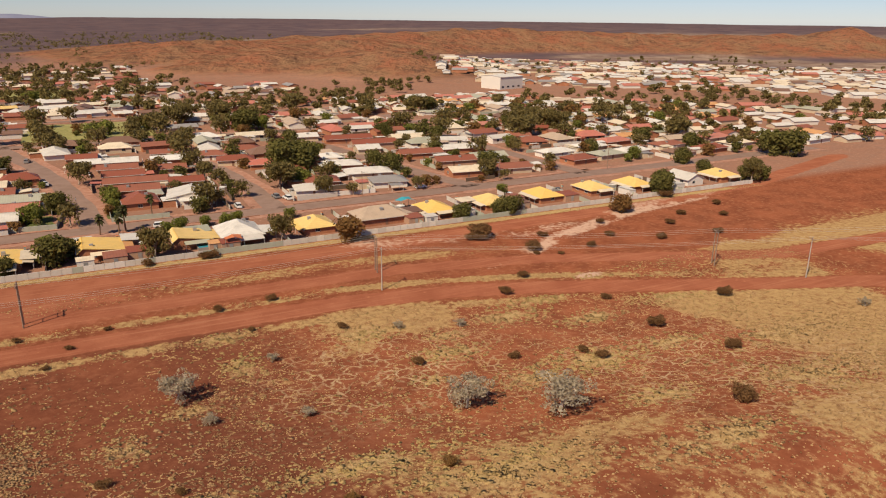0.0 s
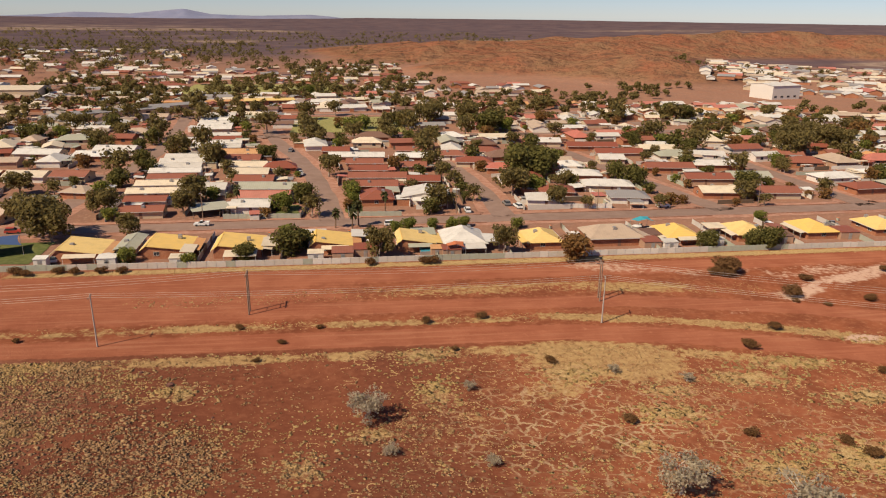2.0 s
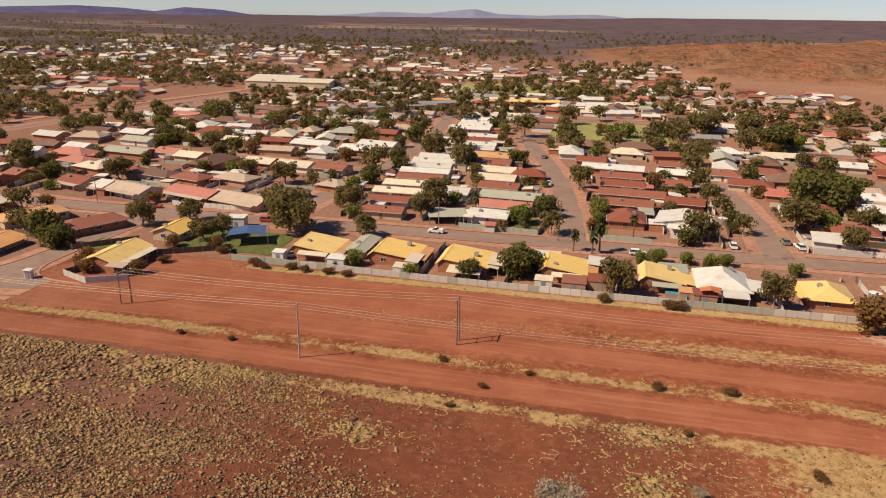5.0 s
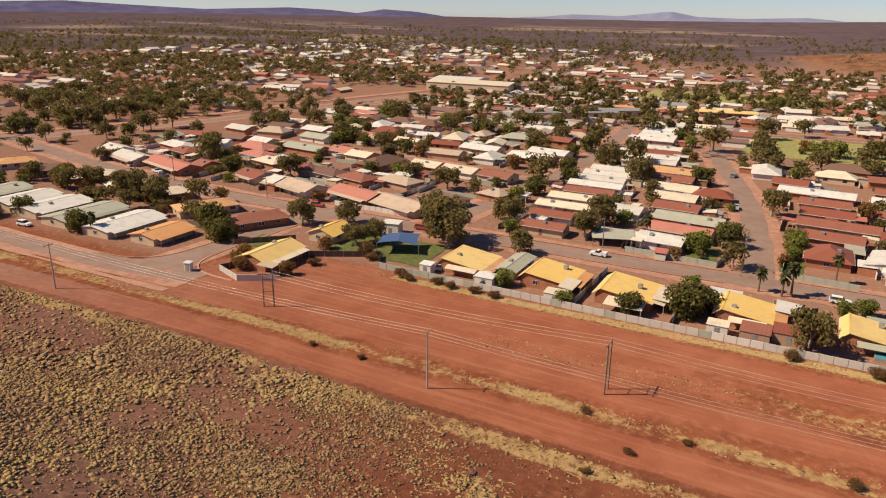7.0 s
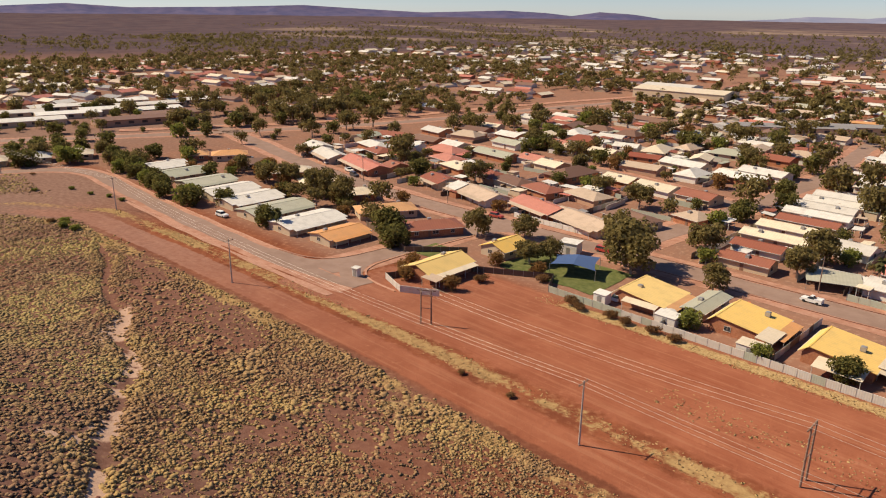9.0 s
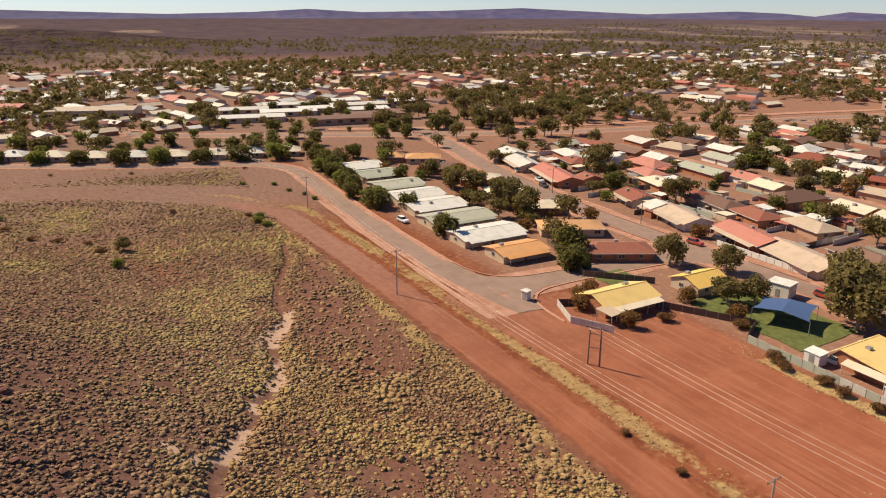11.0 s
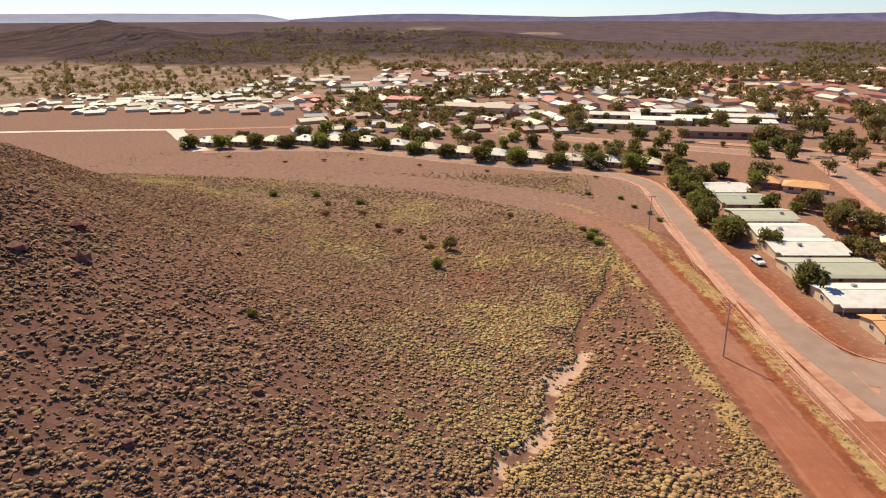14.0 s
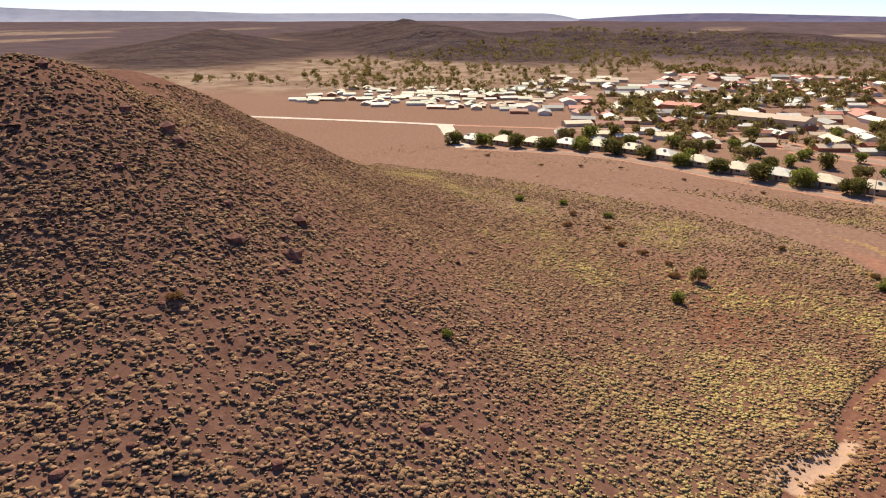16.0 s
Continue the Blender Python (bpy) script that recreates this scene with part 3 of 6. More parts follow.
def far_range():
    """The ranges on the skyline, by compass bearing and rise above eye level in degrees."""
    profile = ((-175, 0.3), (-150, 0.5), (-143, 0.5), (-138, 0.3), (-130, 0.25), (-125, 0.09), (-113, 0.14), (-105, 0.1), (-90, 0.1), (-80, -0.15), (-74, 0), (-70, 0.22), (-66, 0), (-60, 0.1),
               (-54, 0.3), (-50, 0.1), (-45, -0.12), (-39, 0.08), (-36, -0.05), (-34, -0.25), (-32, 0.05), (-29, -0.12), (-25, -0.3), (-20, -0.2), (-18, -0.05), (-14.5, -0.18), (-12, 0.1), (-10.9, 0.2),
               (-9, -0.15), (-6, -0.22), (-2, -0.1), (0.5, -0.27), (4, -0.6))
    az = np.arange(-175, 4.01, 0.25)
    top = np.interp(az, [p[0] for p in profile], [p[1] for p in profile])
    # bearings where the blue haze tint replaces the purple one
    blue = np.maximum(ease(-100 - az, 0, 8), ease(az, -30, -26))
    for name, keep, mat, label in (("mountain_range", blue < 0.5, M["range"], "long rocky range on the horizon, purple haze in its colour"), ("blue_mountain_range", blue >= 0.5, M["far_range"], "low range on the horizon, blue haze in its colour")):
        for lo, hi in ((-175, -99), (-108, -25), (-31, 4)):
            sel = (az >= lo) & (az <= hi)
            if keep[sel].mean() < 0.5:
                continue
            a = np.radians(az[sel])
            fade = ease(az[sel] - lo, 0, 16) * ease(hi - az[sel], 0, 5)
            rows = []
            for k, d in enumerate((4050, 4250, 4400, 4520, 4620, 4720)):
                s = k / 5
                crest = 61 + d * np.tan(np.radians(top[sel]))
                base = height(d * np.sin(a), d * np.cos(a)) - 14
                gully = 0.75 + 0.5 * waves(a * 900, np.full_like(a, k * 7.0), 9, 83, 3)
                z = base + fade * np.maximum(crest - base, 0) * min(1, s ** 1.5 * 1.0) * (gully if 0 < k < 5 else 1)
                rows.append(np.stack([d * np.sin(a), d * np.cos(a), np.minimum(z, np.maximum(crest, base))], -1))
            n = len(a)
            v = np.concatenate(rows)
            i = np.arange(6 * n).reshape(6, n)
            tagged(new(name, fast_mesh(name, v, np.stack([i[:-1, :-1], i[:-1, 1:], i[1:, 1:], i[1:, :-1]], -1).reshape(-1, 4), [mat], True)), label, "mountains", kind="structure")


far_range()

# ---- roads ----


def resample(line, step):
    out = []
    for (ax, ay), (bx, by) in zip(line, line[1:]):
        n = max(1, int(math.hypot(bx - ax, by - ay) / step))
        out += [(ax + (bx - ax) * i / n, ay + (by - ay) * i / n) for i in range(n)]
    return out + [line[-1]]


def smooth_line(line, rounds=2):
    for _ in range(rounds):
        out = [line[0]]
        for (ax, ay), (bx, by) in zip(line, line[1:]):
            out += [(ax * 0.75 + bx * 0.25, ay * 0.75 + by * 0.25), (ax * 0.25 + bx * 0.75, ay * 0.25 + by * 0.75)]
        line = out + [line[-1]]
    return line


def strip(name, line, width, mat, lift, label, category, side=0.0, thick=0.0, taper=0.0):
    """A road, kerb or path laid on the ground along a line."""
    pts = resample(smooth_line(list(line)), 3.0)
    v, f = [], []
    for i, (x, y) in enumerate(pts):
        a, b = pts[max(0, i - 1)], pts[min(len(pts) - 1, i + 1)]
        d = math.hypot(b[0] - a[0], b[1] - a[1]) or 1
        nx, ny = -(b[1] - a[1]) / d, (b[0] - a[0]) / d
        wob = 0.0 if thick else 0.25 * math.sin(i * 0.9) + 0.2 * math.sin(i * 0.37)
        for s in (-1, -0.4, 0.4, 1):
            o = side + s * (width / 2 + (wob if abs(s) == 1 else 0)) * (min(1.0, 0.25 + i * 3.0 / taper) if taper else 1)
            px, py = x + nx * o, y + ny * o
            v.append((px, py, lie(px, py) + lift))
    n = len(pts)
    for i in range(n - 1):
        for j in range(3):
            f.append((i * 4 + j + 1, i * 4 + j, (i + 1) * 4 + j, (i + 1) * 4 + j + 1))
    if thick:
        k = len(v)
        v += [(x, y, z - thick) for x, y, z in v]
        for i in range(n - 1):
            for j in (0, 3):
                f.append((i * 4 + j, (i + 1) * 4 + j, k + (i + 1) * 4 + j, k + i * 4 + j))
    return tagged(new(name, fast_mesh(name, v, f, [mat], True)), label, category, kind="structure")


STREETS = {
    "west": (((-112, 161), (-140, 159.5), (-190, 160.5), (-240, 163.5), (-280, 167), (-296, 157), (-305, 135), (-320, 98), (-336, 73), (-350, 46), (-353, 20), (-350, -5), (-347, -25)), 6.4),
    "corner": (((-127, 163), (-126, 190), (-125, 226)), 7.5),
    "main": (((-360, 262), (-300, 250), (-239, 236), (-170, 227), (-100, 227.5), (0, 229), (100, 230), (200, 233), (340, 236)), 8.5),
    "side_a": (((4, 231), (1, 270), (-10, 330), (-26, 383), (-32, 420)), 7.5),
    "side_b": (((59, 231), (59, 262), (56, 300), (48, 345)), 7.0),
    "side_c": (((136, 232), (128, 262), (122, 300), (112, 345), (108, 400)), 8.0),
    "side_d": (((190, 234), (186, 297), (184, 370), (188, 440)), 7.5),
    "side_e": (((-86, 229), (-80, 292), (-75, 367), (-82, 430), (-92, 540)), 7.5),
    "back": (((-262, 322), (-188, 315), (-150, 317), (-106, 308), (-80, 300)), 7.5),
    "highway": (((-400, 120), (-340, 235), (-296, 340), (-284, 437), (-262, 540), (-215, 700), (-150, 1000)), 9.0),
    "cross_a": (((-82, 398), (-28, 395), (60, 398), (184, 400), (330, 420)), 7.5),
    "cross_b": (((-275, 470), (-180, 474), (-88, 480), (60, 484), (186, 490)), 7.5),
    "school": (((-425, 0), (-440, 60), (-420, 120), (-400, 120)), 8.0),
}
for line, width in STREETS.values():
    strip("verge", line, width + (4.0 if line[0] == (-112, 161) else 7.0), M["verge"], 0.05, "bare red dirt verge beside the asphalt", "verge")
for line, width in STREETS.values():
    strip("road", line, width, M["asphalt"], 0.09, "worn grey asphalt street dusted with red dirt", "road", taper=26.0 if line[0] == (-112, 161) else 0.0)
for line, width in ((((-150, 160), (-133, 162), (-127.5, 171), (-126.5, 184)), 6.5), (((-112, 163.5), (-119, 164.5), (-125, 171), (-126, 184)), 5.5), (((-140, 227), (-129, 224), (-125.5, 213)), 6), (((-108, 227.5), (-120, 224), (-124.5, 213)), 6)):
    strip("road_corner", line, width, M["asphalt"], 0.085, "rounded asphalt street corner", "road")
KERBS = [((-148, 164.3), (-190, 165.3), (-240, 168.3), (-280, 171.8)), ((-104, 165.8), (-114, 166.3), (-120, 170), (-122.3, 178), (-121.7, 200), (-121, 212)), ((-148, 164.3), (-138, 165.3), (-131.8, 170), (-130.3, 178), (-129.6, 200), (-129, 212))]
for a, b in ((-230, -138), (-112, -95), (-77, -3), (11, 52), (66, 128), (144, 183)):
    for s in (-4.6, 4.6):
        KERBS.append(tuple((x, float(np.interp(x, [-239, -170, -100, 0, 100, 200], [236, 227, 227.5, 229, 230, 233])) + s) for x in np.linspace(a, b, 4).tolist()))
for line in KERBS:
    strip("kerb", line, 0.45, M["kerb"], 0.2, "low dusty concrete kerb", "kerb", 0.0, 0.2)
strip("gravel_road", ((-384, -290), (-399, -187), (-407, -130), (-411, -94), (-413.5, -58)), 6.0, M["sand"], 0.1, "pale gravel road across open ground", "road")
strip("gravel_road", ((-414, -64), (-390, -51), (-372, -41), (-347, -26)), 8.0, M["sand"], 0.105, "pale gravel road joining the street of small houses", "road")
strip("dirt_road", ((-413.5, -58), (-420, -20), (-432, 40), (-452, 110)), 4.5, M["verge"], 0.09, "narrow red dirt road behind the small houses", "road")
strip("railway_bed", ((-372, 215), (-318, 330), (-306, 437), (-284, 540), (-238, 700)), 7.0, M["verge"], 0.25, "raised red earth railway bed", "railway", 0, 0.25)
strip("road_edge_gravel", ((-112, 153.5), (-140, 153.4), (-190, 154.9), (-232, 157)), 1.7, M["kerb"], 0.07, "dusty gravel windrow along the road edge", "gravel")


def lawn(x0, y0, x1, y1, mat, label, seed=1):
    nx, ny = max(2, int((x1 - x0) / 3)), max(2, int((y1 - y0) / 3))
    rnd = random.Random(seed)
    v = [(x0 + (x1 - x0) * i / nx + rnd.uniform(-0.5, 0.5), y0 + (y1 - y0) * j / ny + rnd.uniform(-0.5, 0.5)) for j in range(ny + 1) for i in range(nx + 1)]
    v = [(x, y, lie(x, y) + 0.11) for x, y in v]
    f = [(j * (nx + 1) + i, j * (nx + 1) + i + 1, (j + 1) * (nx + 1) + i + 1, (j + 1) * (nx + 1) + i) for j in range(ny) for i in range(nx)]
    tagged(new("lawn", fast_mesh("lawn", v, f, [mat], True)), label, "lawn", kind="structure")


lawn(-100, 197, -72, 216, M["lawn"], "watered green lawn under a shade sail", 2)
lawn(-20, 408, 44, 470, M["dry_lawn"], "dry yellowing park grass", 3)
lawn(-120, 600, 10, 690, M["dry_lawn"], "dry yellow-green sports oval", 4)
lawn(-14, 238, -7, 252, M["lawn"], "small green back lawn", 5)
lawn(8, 240, 14, 252, M["lawn"], "small green front lawn", 6)
lawn(-124, 189, -112, 199, M["lawn"], "small green front lawn", 7)
lawn(-440, 150, -425, 165, M["dry_lawn"], "dry school lawn", 8)

# ---- power lines ----
CROSS_ARM = Build().box(-1.2, -0.06, -0.06, 1.2, 0.06, 0.06)


def insulators(top, arm, yaw):
    for k in (-1.1, 0.0, 1.1):
        b = Build().tube([(k, 0, 0.06), (k, 0, 0.2), (k, 0, 0.3)], [0.05, 0.09, 0.05], 6)
        part("insulator", b, M["insulator"], arm)


def pole_single(x, y, tall=10.8, yaw=90):
    z = lie(x, y)
    p = thing("power_pole", pose(x, y, z - 0.2, 0, 0, yaw), "slim pale timber power pole with crossarm beside dirt track", "power pole", "power poles")
    part("pole", Build().tube([(0, 0, 0), (0, 0, tall * 0.5), (0.03, 0, tall)], [0.17, 0.14, 0.1], 8), M["pale_pole"], p)
    arm = part("crossarm", CROSS_ARM, M["pole"], p, at=pose(0, 0.12, tall - 0.5))
    insulators(tall, arm, yaw)
    return z + tall - 0.4


def pole_frame(x, y, tall=9.6, yaw=90):
    z = lie(x, y)
    p = thing("twin_pole_frame", pose(x, y, z - 0.2, 0, 0, yaw), "twin timber pole frame with level cross bars on red dirt", "power pole", "twin pole frames")
    for s in (-1.1, 1.1):
        part("pole", Build().tube([(s, 0, 0), (s * 0.97, 0, tall * 0.5), (s * 0.94, 0, tall)], [0.17, 0.15, 0.12], 8), M["pole"], p)
    for level in (0.46, 0.8):
        part("cross_bar", Build().tube([(-1.3, 0.12, tall * level), (1.3, 0.12, tall * level)], [0.07, 0.07], 6), M["pole"], p)
    arm = part("crossarm", Build().box(-2.0, 0.13, -0.1, 2.0, 0.27, 0.1), M["pole"], p, at=pose(0, 0, tall - 0.4))
    insulators(tall, arm, yaw)
    return z + tall - 0.2


def wires(a, b, spread, sag=0.9, r=0.022):
    """Three conductors hung between two poles, each a curve with a little sag."""
    (ax, ay, az), (bx, by, bz) = a, b
    d = math.hypot(bx - ax, by - ay)
    nx, ny = -(by - ay) / d, (bx - ax) / d
    for k in (-1, 0, 1):
        cu = bpy.data.curves.new("power_line", "CURVE")
        cu.dimensions, cu.bevel_depth, cu.bevel_resolution = "3D", r, 0
        sp = cu.splines.new("POLY")
        n = 14
        sp.points.add(n)
        for i in range(n + 1):
            s = i / n
            sp.points[i].co = (ax + (bx - ax) * s + nx * k * spread, ay + (by - ay) * s + ny * k * spread, az + (bz - az) * s - sag * 4 * s * (1 - s), 1)
        cu.materials.append(M["wire"])
        tagged(new("power_line", cu), "thin sagging power line between poles", "power line", "power lines")


south = [(x, y, pole_single(x, y, 10.8, yaw)) for x, y, yaw in ((-300, 140, 95), (-218, 150, 95), (-133, 141.5, 92), (-39.3, 143.5, 92), (61, 146, 75), (160, 107, 65), (250, 66, 65))]
for a, b in zip(south, south[1:]):
    wires(a, b, 1.1)
north = [(x, y, pole_frame(x, y, 9.6 if x > -50 else 7.8, yaw)) for x, y, yaw in ((-86, 158, 32), (-13, 158.5, 90), (65, 159, 80), (147, 125, 60), (230, 95, 65))]
for a, b in zip(north, north[1:]):
    wires(a, b, 1.5)


def street_pole(x, y, tall=9.0):
    z = lie(x, y)
    p = thing("street_lamp", pose(x, y, z, 0, 0, -90), "timber street pole with a lamp arm", "street lamp", "street lamps")
    part("pole", Build().tube([(0, 0, 0), (0, 0, tall)], [0.15, 0.1], 6), M["pole"], p)
    part("arm", Build().tube([(0, 0, tall - 0.8), (0.9, 0, tall - 0.3), (1.9, 0, tall - 0.2)], [0.04, 0.035, 0.03], 5), M["steel"], p)
    part("lamp_head", Build().box(1.7, -0.12, tall - 0.32, 2.4, 0.12, tall - 0.16), M["steel"], p)


for x in (-196, -152, -36, 0, 44, 92, 150, 205):
    street_pole(x, 236.5 if x > -120 else 233)

# ---- fences ----
PANELS = [painted("grey_fence_sheet", (0.56, 0.48, 0.40)), painted("green_fence_sheet", (0.38, 0.37, 0.28)), painted("white_fence_sheet", (0.68, 0.59, 0.50)), painted("brown_fence_sheet", (0.13, 0.085, 0.055))]


def panel_mesh(mat, w=2.4, h=1.55):
    """One ribbed steel fence sheet with a folded top, standing along x."""
    n = 12
    v = []
    for i in range(n + 1):
        o = 0.022 * (i % 2)
        v += [(w * i / n, o - 0.012, 0), (w * i / n, o - 0.012, h), (w * i / n, 0.055, h + 0.03), (w * i / n, o + 0.012, h), (w * i / n, o + 0.012, 0)]
    f = [(5 * i + j, 5 * i + 5 + j, 5 * i + 6 + j, 5 * i + 1 + j) for i in range(n) for j in range(4)]
    return Build().add(v, f).mesh("fence_panel", mat)


PANEL_MESH = [panel_mesh(m) for m in PANELS]
POST_MESH = Build().box(-0.04, -0.04, -0.1, 0.04, 0.08, 1.62).mesh("fence_post", M["steel"])


def fence(line, pick, label, seed=0, posts=True):
    rnd = random.Random(seed)
    f = thing("fence", pose(*line[0], 0), label, "fence")
    x0, y0 = line[0]
    for (ax, ay), (bx, by) in zip(line, line[1:]):
        d, yaw = math.hypot(bx - ax, by - ay), math.degrees(math.atan2(by - ay, bx - ax))
        n = max(1, round(d / 2.4))
        for i in range(n):
            px, py = ax + (bx - ax) * i / n, ay + (by - ay) * i / n
            m = pose(px - x0, py - y0, lie(px, py) + rnd.uniform(-0.03, 0.02), rnd.uniform(-0.6, 0.6), 0, yaw) @ Matrix.Diagonal((d / n / 2.4, 1, rnd.uniform(0.98, 1.03), 1))
            part("fence_panel", PANEL_MESH[pick(px, rnd)], None, f, at=m)
            if posts:
                part("fence_post", POST_MESH, None, f, at=pose(px - x0, py - y0, lie(px, py), 0, 0, yaw))
    return f


def mixed(px, rnd):
    if 28 < px < 48 or 106 < px < 130:
        return 1
    if -2 < px < 8 or 55 < px < 100 or px > 135:
        return 2 if rnd.random() < 0.75 else 0
    return 1 if px < -62 or rnd.random() < 0.15 else 0


fence(((-80, 191.5), (-20, 190), (240, 190)), mixed, "long faded steel sheet fence behind the yellow-roofed houses", 1)
fence(((-80, 191.5), (-84, 199), (-103, 188), (-112, 170)), lambda px, rnd: 3, "dark brown steel sheet fence round a park", 2)
fence(((-112, 170), (-103, 166.5), (-95, 171)), lambda px, rnd: 0, "low grey steel fence beside a corner house", 3)
fence(((-30, 236.5), (-6, 235), (-4, 252)), lambda px, rnd: 1, "grey-green steel fence round a corner yard", 4)
fence(((9, 252), (9, 236), (26, 235)), lambda px, rnd: 1, "grey-green steel fence round a corner yard", 5)
fence(((82, 240), (98, 238.5), (98, 262)), lambda px, rnd: 2, "pale steel fence beside a driveway", 6)
fence(((-126, 243), (-126, 236), (-98, 235.5)), lambda px, rnd: 2, "low pale masonry-coloured fence along the footpath", 7)
fence(((-150, 196), (-124, 187.5), (-112, 199)), lambda px, rnd: 3, "dark fence round a corner house", 8)
YARDS = [x for x in (-52, -30, -9, 16, 32, 52, 73, 94, 116, 137, 159, 181, 203)]
for k, x in enumerate(YARDS):
    fence(((x, 191), (x + 0.6, 218)), lambda px, rnd: rnd.choice((0, 1, 0, 3)), "weathered steel side fence between two yards", 20 + k, False)
for k, (x, y0, y1) in enumerate(((-16, 236, 262), (45, 236, 300), (-42, 240, 262), (-68, 238, 300), (28, 262, 300), (84, 262, 300), (-112, 250, 290), (-152, 240, 282), (-185, 240, 290), (-215, 245, 300))):
    fence(((x, y0), (x, y1)), lambda px, rnd: rnd.choice((0, 1, 3)), "weathered steel fence between two yards", 50 + k, False)

# ---- houses ----
GROUP = {"Y": "yellow", "O": "orange", "W": "white", "C": "cream", "R": "red-brown", "P": "faded red", "G": "grey-green", "T": "tan", "B": "dark brown", "S": "slate grey"}


def gable_roof(L, W, wall, rise, over=0.6, t=0.12, skew=0.0):
    b = Build()
    x, y, drop, k = L / 2 + over * 0.7, W / 2 + over, rise * over / (W / 2), skew * W
    for s in (-1, 1):
        q = [(-x, k, wall + rise), (x, k, wall + rise), (x, s * y, wall - drop), (-x, s * y, wall - drop)]
        b.slab(q if s < 0 else q[::-1], t)
    return b


def hip_roof(L, W, wall, rise, over=0.6, t=0.12):
    b = Build()
    x, y, drop = L / 2 + over, W / 2 + over, rise * over / (W / 2)
    k = max(0.3, L / 2 - W / 2 * 0.8)
    z0, z1 = wall - drop, wall + rise
    v = [(-x, -y, z0), (x, -y, z0), (x, y, z0), (-x, y, z0), (-k, 0, z1), (k, 0, z1)]
    v += [(p[0], p[1], p[2] - t) for p in v]
    return b.add(v, [(0, 1, 5, 4), (1, 2, 5), (2, 3, 4, 5), (3, 0, 4), (10, 11, 7, 6), (11, 8, 7), (11, 10, 9, 8), (10, 6, 9), (0, 6, 7, 1), (1, 7, 8, 2), (2, 8, 9, 3), (3, 9, 6, 0)])


def walls(L, W, wall, rise, gable, skew=0.0):
    x, y, low = L / 2, W / 2, 0.3 if skew else 0.0
    if not gable:
        return Build().box(-x, -y, -0.2, x, y, wall)
    v = [(s * x, p, z) for s in (-1, 1) for p, z in ((-y, -0.2), (y, -0.2), (y, wall - low), (skew * W, wall + rise - 0.08 - low), (-y, wall - low))]
    return Build().add(v, [(4, 3, 2, 1, 0), (5, 6, 7, 8, 9), (0, 1, 6, 5), (1, 2, 7, 6), (2, 3, 8, 7), (3, 4, 9, 8), (4, 0, 5, 9)])


def window(parent, x, y, z, w, h, face):
    """face: 0 looks to -y, 1 to +y, 2 to -x, 3 to +x."""
    yaw = (0, 180, -90, 90)[face]
    b = Build()
    for a in ((-w / 2, -0.06, -h / 2, -w / 2 + 0.07, 0.02, h / 2), (w / 2 - 0.07, -0.06, -h / 2, w / 2, 0.02, h / 2), (-w / 2, -0.06, h / 2 - 0.07, w / 2, 0.02, h / 2), (-w / 2, -0.08, -h / 2 - 0.03, w / 2, 0.02, -h / 2 + 0.06), (-0.03, -0.05, -h / 2, 0.03, 0.02, h / 2)):
        b.box(*a)
    f = part("window", b, M["frame"], parent, at=pose(x, y, z, 0, 0, yaw))
    part("pane", Build().box(-w / 2 + 0.05, -0.02, -h / 2 + 0.05, w / 2 - 0.05, 0.01, h / 2 - 0.05), M["glass"], f)


